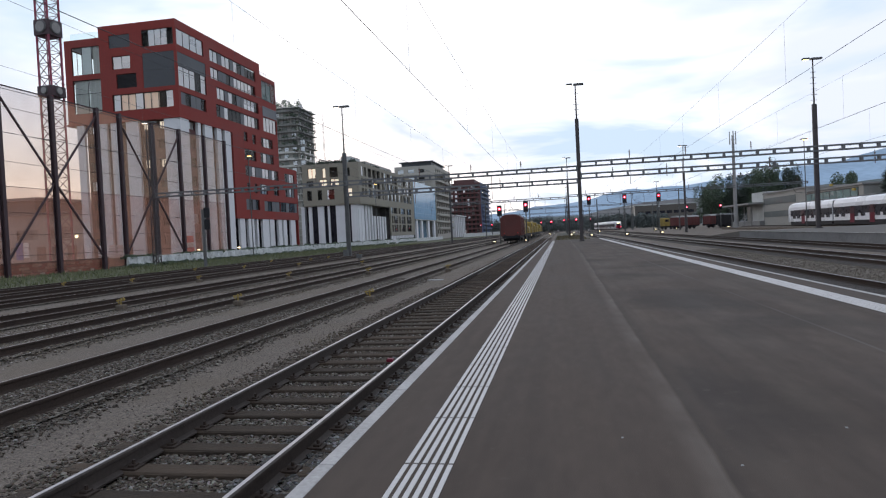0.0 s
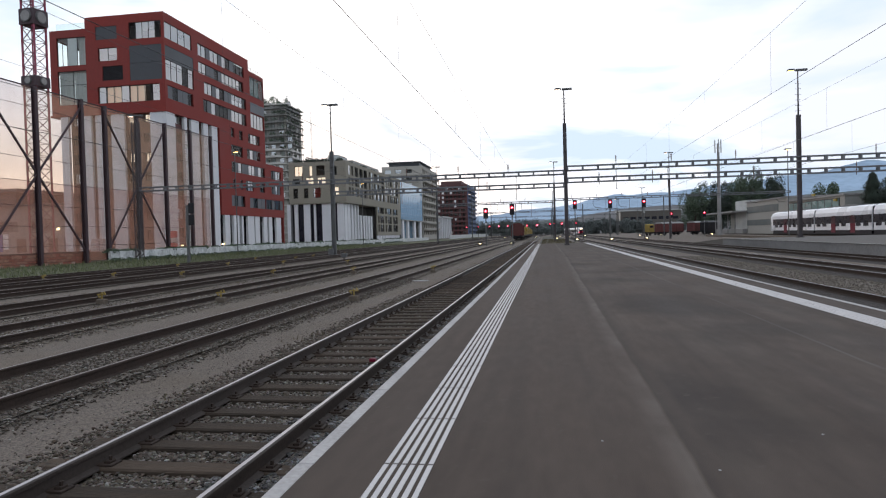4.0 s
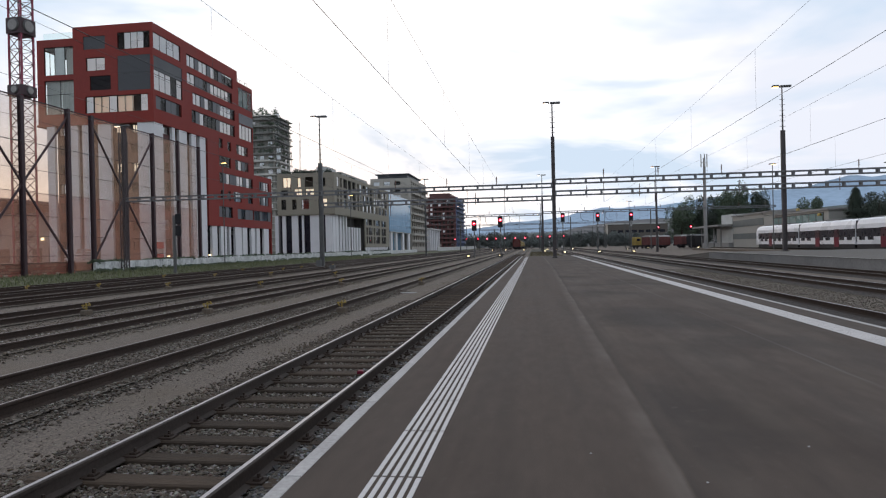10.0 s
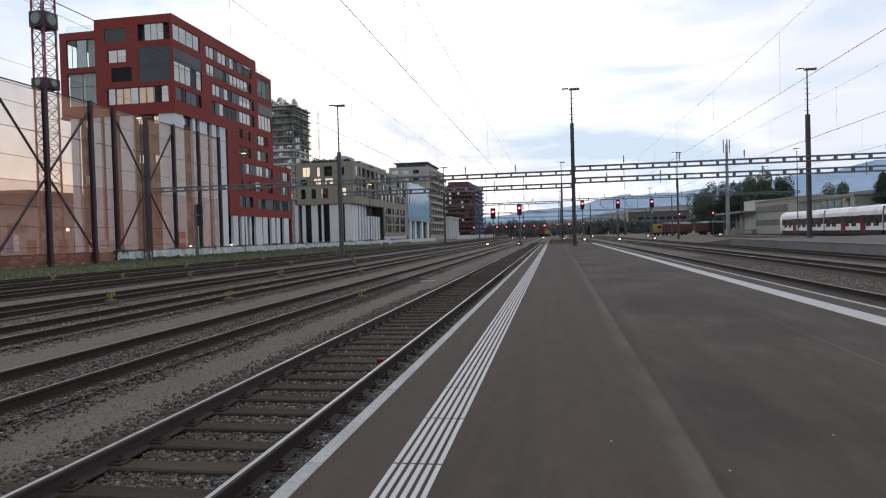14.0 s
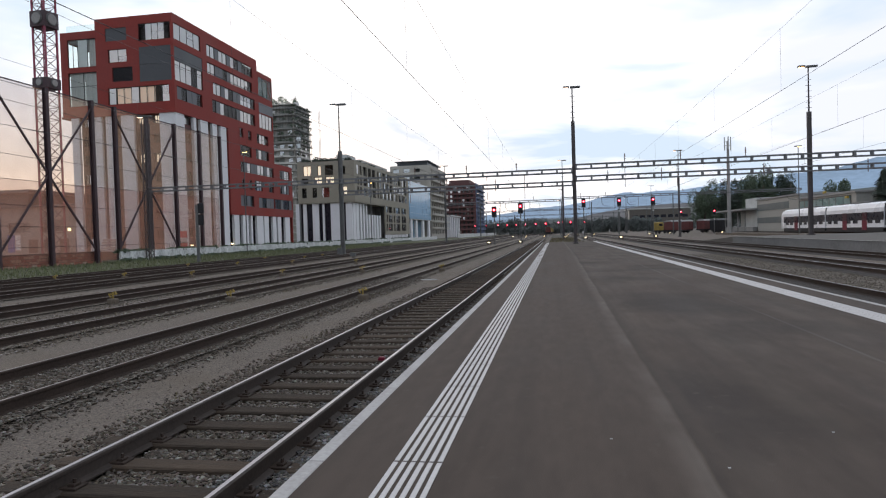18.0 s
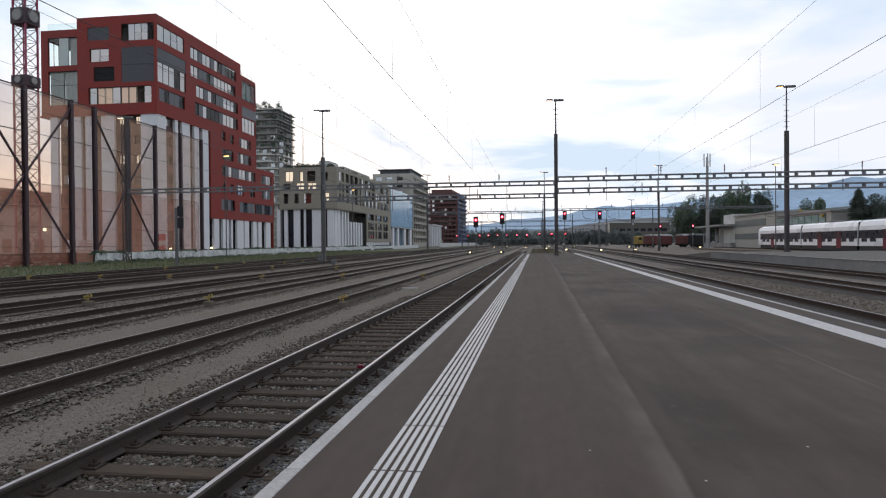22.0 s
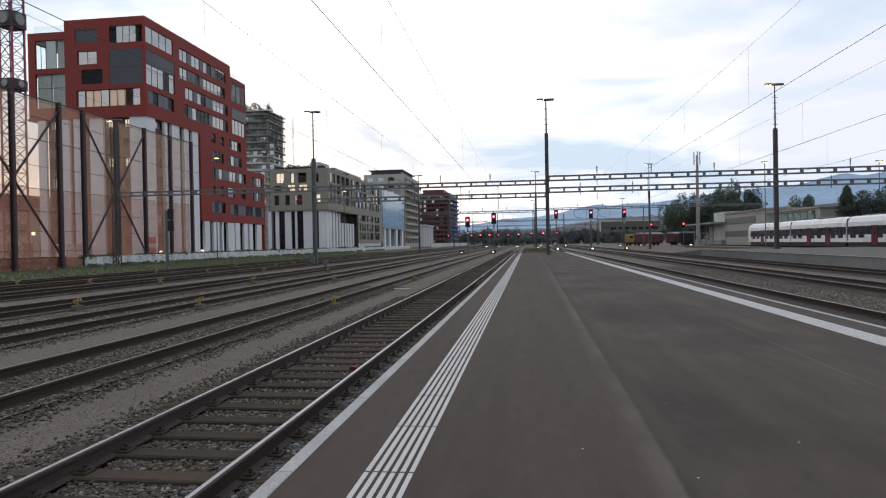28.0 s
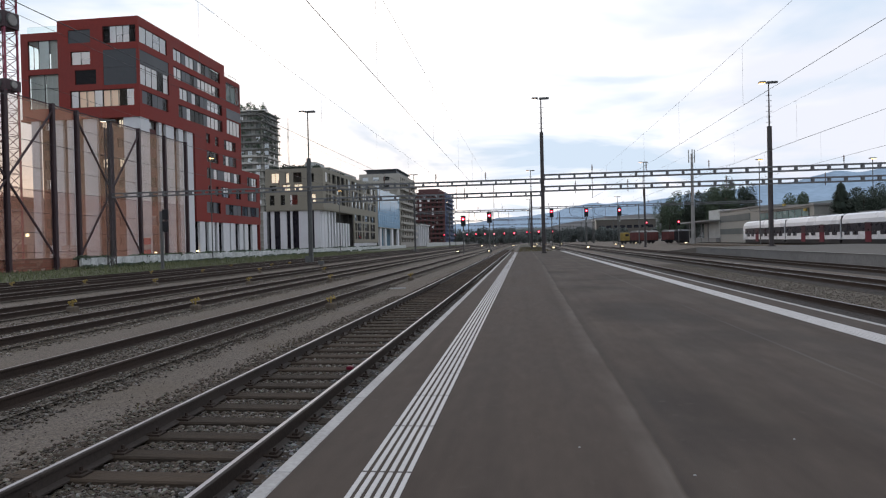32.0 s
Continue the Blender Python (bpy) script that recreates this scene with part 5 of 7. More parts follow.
for r in range(6):
    for c in range(12):
        b = Build()
        b.box(-59.3, -59.1, 266.1 + c * 3.98, 266.0 + (c + 1) * 3.98, 8.3 + r * 2.62, 8.25 + (r + 1) * 2.62)
        part("glass_panel", b, M_BLUEGL, H)
fins(H, plane_x(-58.9), [(268, 271), (278, 281), (292, 296), (306, 310)], -0.5, 7.99, M_WHITE, 0.8)
b = Build()
b.box(-60, -58.6, 266, 314, 8.0, 8.3)
part("canopy", b, M_GREY_CLAD, H)
lv = Build()
for i in range(26):
    q = leaves(50, random.uniform(0.7, 1.6), 0.8, 0.28, 900 + i)
    cx, cy = random.uniform(-78, -60), random.uniform(266.5, 280)
    lv.add([(p[0] + cx, p[1] + cy, p[2] + 24.9) for p in q.v], q.f)
part("roof_hedge", lv, M_LEAF_DK, H, "green shrubs on the roof", "stuff")


B4 = block_house("apartment_building", "light beige apartment block with rows of balconies", -79, -59, 315, 360, 35.4, M_BEIGE2, 10, 3.0, 2.2, 1.8, 3.35, 1.9, 0.25, True, 0.03)
b = Build()
b.box(-76, -61, 318, 350, 35.0, 37.4)
b.box(-77, -60, 317, 352, 37.4, 37.8)
part("penthouse", b, M_DKPANEL, B4, "dark set-back roof storey")
B5 = block_house("apartment_building", "dark reddish-brown apartment block with a bluish side", -78, -55, 470, 520, 37.4, M_BROWN, 11, 1.7, 1.3, 1.8, 3.2, 1.9, 0.10, True, 0.05, M_BLUE_CLAD)
part("penthouse", Build().box(-75, -60, 474, 514, 37.0, 40.2), M_BROWN, B5, "brown set-back top storey")
H = thing("pavilion", "low white columned building", "building", at=(0, 0, 0))
for k in range(4):
    part("column", Build().cbox(-71.6 + k * 3.7, -69.4 + k * 3.7, 369.0, 371.0, -0.5, 11.5, 0.3), M_WHITE, H, "thick white column")
for k in range(5):
    part("column", Build().cbox(-60.4, -58.2, 375.0 + k * 7, 377.2 + k * 7, -0.5, 11.5, 0.3), M_WHITE, H, "thick white column")
part("body", Build().box(-72, -61.5, 373, 408, -0.5, 10.8), M_DKPANEL, H, "dark recessed wall")
part("roof", Build().box(-72.5, -57.8, 368.5, 409, 11.5, 12.2), M_CONC_PALE, H)



def tower():
    H = thing("residential_tower", "tall residential tower with planted balconies on every floor", "building", at=(0, 0, 0))
    b = Build()
    b.box(-132, -118.6, 291.5, 312, -0.5, 63.6)
    part("core", b, M_TOWER_WALL, H)
    fx, fy = plane_x(-118.3), plane_y(291.2)
    for r in range(20):
        z = 1.0 + r * 3.2
        b = Build()
        o = 0.4 * (r % 2)
        b.box(-132, -116.9 - o, 289.6 + o * 0.5, 312, z + 0.05, z + 0.35)
        b.box(-131 + 2 * o, -120.0 - o, 289.6 + o * 0.5, 289.8 + o * 0.5, z + 0.35, z + 0.95)
        b.box(-117.1 - o, -116.9 - o, 294.0 + 3 * o, 306 + o, z + 0.35, z + 0.95)
        # from the fifteenth floor up the balconies are a darker grey
        part("balcony", b, M_TOWER if r < 14 else M_TOWER_DK, H, "pale concrete balcony" if r < 14 else "weathered concrete balcony")
        if r > 4:
            for k in range(4):
                u = -130 + k * 4 + random.uniform(0, 1)
                window(H, fy, u, u + 2.2, z + 0.8, z + 2.9, 1, 0.0, pick(1, 0.45 if r < 14 else 0.06, 0.1, 0.08 if r < 14 else 0.0), label="balcony window")
            for k in range(3):
                u = 293 + k * 5.5 + random.uniform(0, 1)
                window(H, fx, u, u + 2.6, z + 0.8, z + 2.9, 1, 0.0, pick(1, 0.35 if r < 14 else 0.05, 0.1, 0.05), label="balcony window")
            if r > 5:
                lv = Build()
                for k in range(14 if r > 13 else 5):
                    q = leaves(36, random.uniform(0.7, 1.3) if r > 13 else 0.6, 0.9, 0.28, 100 + r * 9 + k)
                    s = random.random()
                    cx, cy = (random.uniform(-131, -117.6), 289.9) if s < 0.55 else (-117.2, random.uniform(290, 308))
                    lv.add([(p[0] + cx, p[1] + cy, p[2] + z + 1.5) for p in q.v], q.f)
                part("balcony_hedge", lv, M_LEAF, H, "green shrubs hanging from the balcony", "stuff")
    b = Build()
    b.box(-132, -116.9, 289.6, 312, 63.6, 64.0)
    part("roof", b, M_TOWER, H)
    lv = Build()
    for k in range(12):
        q = leaves(90, random.uniform(1.1, 2.1), 1.25, 0.3, 300 + k)
        cx, cy = random.uniform(-131, -118), random.uniform(290, 305)
        lv.add([(p[0] + cx, p[1] + cy, p[2] + 66.4) for p in q.v], q.f)
        lv.tube((cx, cy, 63.9), (cx, cy, 67.5), 0.08, 0.03, n=4)
    part("roof_thicket", lv, M_LEAF, H, "thin trees on the roof", "stuff")
    b = Build()
    for y in (292, 297, 302, 307):
        b.tube((-116.0, y, 20), (-116.0, y, 58), 0.06, n=4)
        for i in range(12):
            b.tube((-116.9, y, 20 + i * 3.2), (-115.5, y, 20 + i * 3.2), 0.05, n=4)
    part("trellis", b, M_STEEL_GR, H)
    # thin planting frames before the top storeys
    for k in range(13):
        b = Build()
        b.box(-131.5 + k * 1.45, -131.42 + k * 1.45, 289.4, 289.48, 46.0, 63.6)
        part("planting_frame", b, M_STEEL_GR, H)
    for k in range(12):
        b = Build()
        b.box(-116.8, -116.72, 290.5 + k * 1.6, 290.58 + k * 1.6, 46.0, 63.6)
        part("planting_frame", b, M_STEEL_GR, H)
    return H


tower()
b = Build()
for dx in (-0.25, 0.25):
    b.tube((-105.4 + dx, 290, -0.5), (-105.4 + dx, 290, 60.0 + dx * 2), 0.13, 0.09, n=6)
for k in range(30):
    b.bar((-105.65, 290, 2 + k * 1.95), (-105.15, 290, 2.6 + k * 1.95), 0.06)
solid("antenna_mast", b, M_CONC_PALE, "slender pale mast behind the tower", "mast", "")

# low houses beyond the net
H = thing("low_building", "low grey flat-roofed building beyond the fence", "building", at=(0, 0, 0))
wall(H, plane_y(120.0), -128, -93, -0.5, 9.6, [(-120, -115, 4.5, 6.5), (-112, -107, 4.5, 6.5), (-104, -99, 4.5, 6.5), (-119, -113, 0.8, 3), (-103, -99, 0.8, 3)], M_PALE_RENDER)
for h in ((-120, -115, 4.5, 6.5), (-112, -107, 4.5, 6.5), (-104, -99, 4.5, 6.5), (-119, -113, 0.8, 3), (-103, -99, 0.8, 3)):
    window(H, plane_y(120.0), *h, 3, 0.2, pick(3, 0.2))
b = Build()
b.box(-128, -93, 120.4, 145, -0.5, 9.4)
part("body", b, M_PALE_RENDER, H)
b = Build()
b.box(-129, -105.5, 118.4, 146, 12.6, 13.2)
b.box(-127, -108, 121, 144, 9.4, 12.6)
b.box(-129, -92.5, 119.0, 146, 9.6, 10.0)
part("roof", b, M_ROOF, H, "dark projecting flat roof")
b = Build()
b.box(-98.0, -97.45, 119.7, 119.9, 4.5, 5.05)
part("lit_window", b, M_WARM_LAMP, H, "small lit window")
H = thing("site_office", "pale site office with a blue door behind the fence", "building", at=(0, 0, 0))
part("body", Build().box(-112, -90, 119.0, 119.9, -0.5, 3.9), M_PALE_RENDER, H)
part("door", Build().box(-111.4, -109.8, 118.9, 118.99, 0.4, 4.0), M_SITE_BLUE, H, "blue door")
for z in (0.8, 1.9, 3.0):
    part("window", Build().box(-109.6, -108.4, 118.9, 118.99, z, z + 0.95), M_BLIND, H, "bright window pane")
for k in range(4):
    part("door", Build().box(-106.5 + k * 3.6, -104.4 + k * 3.6, 118.9, 118.99, 0.2, 2.9), (M_FIN_BROWN, M_DKPANEL)[k % 2], H)
for k in range(5):
    b = Build()
    b.cbox(-55.6 - 0.1 * k, -54.4, 71.6 + 0.15 * k, 76.2 - 0.35 * k, 0.55 + 0.33 * k, 0.8 + 0.33 * k, 0.02)
    o = solid("stacked_panel", b, M_WHITE, "pale building panel in a stack behind the fence", "panel")
b = Build()
b.box(-55.6, -54.3, 71.4, 76.4, -0.5, 0.545)
solid("pallet_stack", b, M_FIN_BROWN, "brown timber stack carrying pale panels", "stack")


# ---- masts, gantries, wires ----
def yard_lamp(parent, x, y, z0, z1, material, lamp=True, side=-1, glow_mat=None):
    """Upper pole with climbing pegs and a flat lamp head."""
    b = Build()
    b.tube((x, y, z0), (x, y, z1), 0.085, 0.06, n=8)
    for i in range(int((z1 - z0) / 0.55) - 1):
        zz = z0 + 0.4 + i * 0.55
        b.tube((x - 0.28, y, zz), (x + 0.28, y, zz), 0.02, n=4)
    pole = part("lamp_pole", b, material, parent, "slim lamp pole with climbing pegs")
    b = Build()
    b.cbox(x - 0.2, x + 0.85, y - 0.2, y + 0.2, z1 - 0.02, z1 + 0.16, 0.04)
    b.cbox(x + side * 0.2 - 0.75, x + side * 0.2 - 0.1, y - 0.2, y + 0.2, z1 + 0.02, z1 + 0.2, 0.05)
    part("lamp_head", b, M_STEEL_GR, pole, "flat grey lamp head")
    b = Build()
    b.box(x + side * 0.2 - 0.7, x + side * 0.2 - 0.2, y - 0.15, y + 0.15, z1 - 0.03, z1 + 0.02)
    part("lamp_glass", b, glow_mat or M_LAMP_PALE, pole, "faintly lit lamp glass")


def mast(name, label, x, y, z0, z1, w=0.34, material=None, lamp_top=0.0, glow_mat=None, group="masts of the gantries", lattice=False):
    m = thing(name, label, "mast", group, at=(0, 0, 0))
    mt = material or M_STEEL_DK
    b = Build()
    if lattice:
        h = w / 2
        for sx in (-1, 1):
            for sy in (-1, 1):
                b.box(x + sx * h - 0.045, x + sx * h + 0.045, y + sy * h - 0.045, y + sy * h + 0.045, z0, z1)
        zz, k = z0 + 0.3, 1
        while zz < z1 - 0.7:
            for d in (-h, h):
                b.bar((x - k * h, y + d, zz), (x + k * h, y + d, zz + 0.6), 0.045)
                b.bar((x + d, y - k * h, zz), (x + d, y + k * h, zz + 0.6), 0.045)
            zz += 0.6
            k = -k
    else:
        # a tapered broad-flanged section
        for s in (-1, 1):
            b.add([(x + s * w / 2 + a * 0.02, y + e * w / 2 * q, z) for z, q in ((z0, 1.0), (z1, 0.7)) for a, e in ((-1, -1), (1, -1), (1, 1), (-1, 1))],
                  [(0, 1, 5, 4), (1, 2, 6, 5), (2, 3, 7, 6), (3, 0, 4, 7), (3, 2, 1, 0), (4, 5, 6, 7)])
        b.box(x - w / 2 + 0.02, x + w / 2 - 0.02, y - 0.05, y + 0.05, z0, z1)
        for i in range(int((z1 - z0) / 2.2)):
            b.box(x - w / 2 - 0.03, x + w / 2 + 0.03, y - w / 2, y + w / 2, z0 + 1.1 + i * 2.2, z0 + 1.16 + i * 2.2)
    b.box(x - w * 0.85, x + w * 0.85, y - w * 0.85, y + w * 0.85, z0 - 0.4, z0 + 0.12)
    part("post", b, mt, m, "riveted steel post on a concrete foot")
    if lamp_top:
        yard_lamp(m, x, y, z1, lamp_top, mt, glow_mat=glow_mat)
    return m


def gantry_beam(x0, x1, y, z, h=0.6, step=1.55, label="grey lattice gantry beam over the tracks"):
    g = thing("gantry_beam", label, "gantry", "gantry beams", at=(0, 0, 0))
    for nm, za in (("upper_chord", z + h / 2 - 0.07), ("lower_chord", z - h / 2 + 0.07)):
        b = Build()
        for dy in (-0.22, 0.22):
            b.box(x0, x1, y + dy - 0.04, y + dy + 0.04, za - 0.07, za + 0.07)
        part(nm, b, M_GANTRY, g)
    n = max(2, int((x1 - x0) / step))
    for i in range(n + 1):
        x = x0 + (x1 - x0) * i / n
        b = Build()
        for dy in (-0.22, 0.22):
            b.box(x - 0.09, x + 0.09, y + dy - 0.03, y + dy + 0.03, z - h / 2 + 0.14, z + h / 2 - 0.14)
        b.box(x - 0.05, x + 0.05, y - 0.19, y + 0.19, z - h / 2 + 0.14, z - h / 2 + 0.2)
        part("web_plate", b, M_GANTRY, g)
    return g


def pin(g, x, y, z0, z1):
    """A post insulator on a beam."""
    b = Build()
    b.tube((x, y, z0), (x, y, z1), 0.035, n=6)
    for i in range(3):
        zz = z0 + (z1 - z0) * (0.35 + 0.2 * i)
        b.tube((x, y, zz), (x, y, zz + 0.09), 0.10, 0.05, n=8)
    part("insulator", b, M_INSUL, g, "ribbed brown insulator")


G1, G2 = 71.0, 143.0
mast("lamp_mast", "dark steel mast with a lamp head standing on the platform", 2.15, G1, 0.0, 12.9, 0.34, lamp_top=16.4)
mast("lamp_mast", "dark steel mast with a lit lamp on the neighbouring platform", 25.2, G1, 0.2, 12.5, 0.36, lamp_top=16.9, glow_mat=M_LAMP_ORANGE)
mast("lamp_mast", "grey steel mast with a lamp head between the sidings", -23.5, G1, -0.55, 11.1, 0.40, M_STEEL_GR, 16.2)
mast("lamp_mast", "grey lattice mast with a box on top beside the verge", -47.3, G1, -0.6, 15.6, 0.62, M_STEEL_DK, 16.3, lattice=True)
mast("gantry_mast", "dark steel gantry mast beside the shed", 48.5, G1, -0.5, 9.2, 0.4)
bR1 = gantry_beam(2.35, 48.3, G1, 8.1)
bR2 = gantry_beam(2.35, 48.3, G1, 6.85)
bL1 = gantry_beam(-47.0, 1.95, G1, 7.72, 0.55)
bL2 = gantry_beam(-23.3, 1.95, G1, 6.38, 0.55)
for x in (7.35, 12.9, 19.2, 32.3, 41):
    pin(bR1, x, G1, 8.4, 9.3)
for x in (5.6, 11.0, 20.9, 30.5):
    pin(bR2, x, G1, 6.3, 7.6)
for x in (-9.3, -3.9, -15, -27):
    pin(bL1, x, G1, 8.0, 8.85)
for x in (-6.2, -12.2):
    pin(bL2, x, G1, 5.9, 7.2)
mast("lamp_mast", "second row mast with a lamp head", 1.85, G2, -0.5, 12.0, 0.36, lamp_top=16.3)
mast("lamp_mast", "second row mast with a lamp head between the sidings", -23.6, G2, -0.5, 11.0, 0.34, M_STEEL_GR, 16.3)
mast("lamp_mast", "second row mast with a lamp head on the far side", 25.5, G2, -0.5, 12.0, 0.34, lamp_top=17.2)
for x0, x1, z in ((2.0, 49, 8.3), (-23.5, 1.7, 7.95)):
    g2 = gantry_beam(x0, x1, G2, z, 0.5, 1.8)
    xs = [x0 + 3.5 + i * 5.2 for i in range(int((x1 - x0) / 5.2))]
    for x in xs:
        pin(g2, x, G2, z + 0.25, z + 1.0)
    # hoops that carry the contact wire
    for x in xs:
        b = Build()
        pts = [(x - 0.8, G2, z - 0.25), (x - 0.8, G2, z - 1.3), (x - 0.3, G2, z - 1.9), (x + 0.9, G2, z - 2.0)]
        b.wire(pts, 0.05, 6)
        part("bracket", b, M_STEEL_GR, g2)
for yy, zz in ((215, 8.2), (290, 8.4), (370, 8.4), (470, 8.6)):
    for x0, x1 in ((-24, 2), (2.4, 30)):
        g3 = gantry_beam(x0 + bend(yy), x1 + bend(yy), yy, zz, 0.5, 2.6, "distant grey gantry beam")
    for x in (-24, 2.2, 30):
        mast("gantry_mast", "distant steel gantry mast", x + bend(yy), yy, -0.5, 11 if x else 10, 0.3, M_STEEL_GR, 14.5 if yy < 300 else 0)
for i in range(26):
    yy = 180 + i * 17 + random.uniform(-6, 6)
    xx = random.choice((-29, -18.2, -13.8, -9.4, 4.6, 9.9, 14.9, 24, 33)) + bend(yy)
    mast("catenary_mast", "slim grey catenary mast in the station throat", xx, yy, -0.5, random.uniform(8.5, 11), 0.22, M_STEEL_GR, 0, group="catenary masts")


def catenary(xc, zc, zm, y0, y1, label):
    """Contact wire, messenger and droppers of one track."""
    c = thing("overhead_line", label, "overhead line", "overhead lines", at=(0, 0, 0))
    for a, e in ((-1, 71), (71, 143), (143, 215), (215, 290)):
        if e <= y0 or a >= y1:
            continue
        b = Build()
        b.wire([(xc + bend(y), y, zc) for y in np.linspace(a, e, 4)], 0.0075)
        if e <= 143:
            zb = (7.445 if e == 71 else 7.70) if xc < 0 else (7.80 if e == 71 else 8.05)
            part("suspension", Build().tube((xc + bend(e), e, zc), (xc + bend(e), e, zb), 0.03, n=5).box(xc - 0.05, xc + 0.05, e - 0.26, e + 0.26, zb - 0.05, zb + 0.01), M_INSUL, c, "hanger under the gantry")
        part("contact_wire", b, M_WIRE, c)
        b = Build()
        sag = lambda y: zm - 0.25 * (1 - ((2 * y - a - e) / (e - a)) ** 2)
        b.wire([(xc + bend(y), y, sag(y)) for y in np.linspace(a, e, 13)], 0.005)
        part("messenger_wire", b, M_WIRE, c)
        for y in np.arange(a + 6, min(e, 143) - 3, 9.0):
            part("dropper", Build().tube((xc + bend(y), y, zc), (xc + bend(y), y, sag(y)), 0.003, n=4, caps=False), M_WIRE, c)


for x, zc, zm in ((-3.06, 5.0, 7.15), (-7.1, 5.0, 7.1), (-11.5, 5.0, 7.1), (-15.6, 5.0, 7.1), (7.35, 5.75, 7.95), (12.55, 5.7, 7.8), (17.4, 5.6, 7.6)):
    catenary(x, zc, zm, 0, 290, "thin overhead contact line with droppers")


# ---- fence with netting ----
def net_fence():
    F = thing("net_fence", "tall brown steel fence with pinkish safety netting", "fence", at=(0, 0, 0))
    X = -48.5
    posts = [44.2, 50.7, 57.0, 63.4, 67.15, 73.0, 78.9, 85.0, 90.7]
    for y in posts:
        b = Build()
        prof = [(-0.22, -0.18), (-0.16, -0.18), (-0.16, -0.03), (0.16, -0.03), (0.16, -0.18), (0.22, -0.18)]
        prof += [(-a, -c) for a, c in prof]
        b.add([(X + a, y + c, z) for z in (-0.75, 16.87) for a, c in prof],
              [(i, (i + 1) % 12, 12 + (i + 1) % 12, 12 + i) for i in range(12)] + [tuple(range(11, -1, -1)), tuple(range(12, 24))])
        part("post", b, M_FENCE, F, "brown steel post")
    braces = []
    for a, c in ((50.7, 57.0), (63.4, 57.0), (67.15, 73.0), (78.9, 73.0)):
        for z in (16.0, 0.75):
            b = Build()
            b.bar((X, c, 8.4), (X, a, z), 0.16, 0.16)
            part("brace", b, M_FENCE, F, "diagonal brace")
    for a, c in zip(posts, posts[1:]):
        for z0, z1, m in ((7.75, 16.8, M_NET), (-0.3, 7.75, M_NET2)):
            b = Build()
            b.box(X - 0.38, X - 0.37, a + 0.03, c - 0.03, z0 + 0.005, z1)
            part("net", b, m, F, "translucent pinkish net")
        part("top_rail", Build().bar((X - 0.28, a, 16.8), (X - 0.28, c, 16.8), 0.10), M_FENCE, F)
        for z in (1.4, 3.4, 5.4, 7.7, 10.0, 12.6, 14.9):
            part("cable", Build().tube((X - 0.28, a, z), (X - 0.28, c, z - random.uniform(0, 0.15)), 0.022, n=4), M_FENCE, F)
    b = Build()
    b.box(X - 0.62, X - 0.42, 43, 64.6, -0.6, 0.62)
    part("block_wall", b, M_BLOCKS, F, "low wall of mottled red and pale blocks")
    part("wall_rail", Build().box(X - 0.64, X - 0.40, 43, 64.6, 0.625, 0.75), M_FENCE, F)


net_fence()
# white garden wall with hedge plants on and before it
W = thing("garden_wall", "long white rendered wall stained at the foot", "wall", kind="structure")
for i in range(40):
    y = 66.4 + i * 5.0
    b = Build()
    b.cbox(-48.1, -47.8, y + 0.01, y + 4.99, -0.7, 0.64 + 0.03 * random.uniform(-1, 1), 0.03)
    part("wall_panel", b, M_GARDEN, W)
W = thing("boundary_wall", "long low white wall far along the tracks", "wall", kind="structure")
for i in range(20):
    b = Build()
    b.cbox(-45.2, -44.9, 306 + i * 10.0, 315.9 + i * 10.0, -0.7, 1.35 + 0.05 * random.uniform(-1, 1), 0.03)
    part("wall_panel", b, M_CONC_PALE, W)
rng = np.random.RandomState(8)
lv = Build()
for i in range(400):
    y = 66 + 150 * rng.uniform(0, 1) ** 1.3
    q = leaves(26, rng.uniform(0.2, 0.6), 0.6, 0.15, 500 + i)
    x, z = (-47.4, -0.4) if rng.rand() < 0.45 else (-48.2, 0.62)
    lv.add([(p[0] + x + rng.uniform(-0.2, 0.2), p[1] + y, p[2] + z) for p in q.v], q.f)
solid("hedge_plants", lv, M_LEAF, "low green bushes along the wall", "bush", "stuff")
lv = Build()
for i in range(15000):
    y = 28 + 130 * rng.uniform(0, 1) ** 1.2
    x = rng.uniform(-47.7, -31.4) if rng.rand() < 0.9 else rng.uniform(-31.6, -31.0)
    s = rng.uniform(0.08, 0.30) * (1.5 if x < -44 else 1.0)
    a = rng.uniform(0, 6.28)
    dx, dy = 0.05 * math.cos(a), 0.05 * math.sin(a)
    lv.add([(x - dx, y - dy, -0.54), (x + dx, y + dy, -0.54), (x + rng.uniform(-0.1, 0.1), y + rng.uniform(-0.1, 0.1), -0.54 + s)], [(0, 1, 2)])
solid("tall_grass", lv, M_WEED, "uneven tufts of tall grass on the verge", "grass", "stuff")
lv = Build()
for i in range(2600):
    y = 86 + 90 * rng.uniform(0, 1)
    x = rng.uniform(-0.9, 4.6)
    s, a = rng.uniform(0.1, 0.3), rng.uniform(0, 6.28)
    dx, dy = 0.05 * math.cos(a), 0.05 * math.sin(a)
    lv.add([(x - dx, y - dy, -0.51), (x + dx, y + dy, -0.51), (x + rng.uniform(-0.1, 0.1), y, -0.51 + s)], [(0, 1, 2)])
solid("dry_grass", lv, M_DRY_LEAF, "dry grass beyond the platform end", "grass", "stuff")


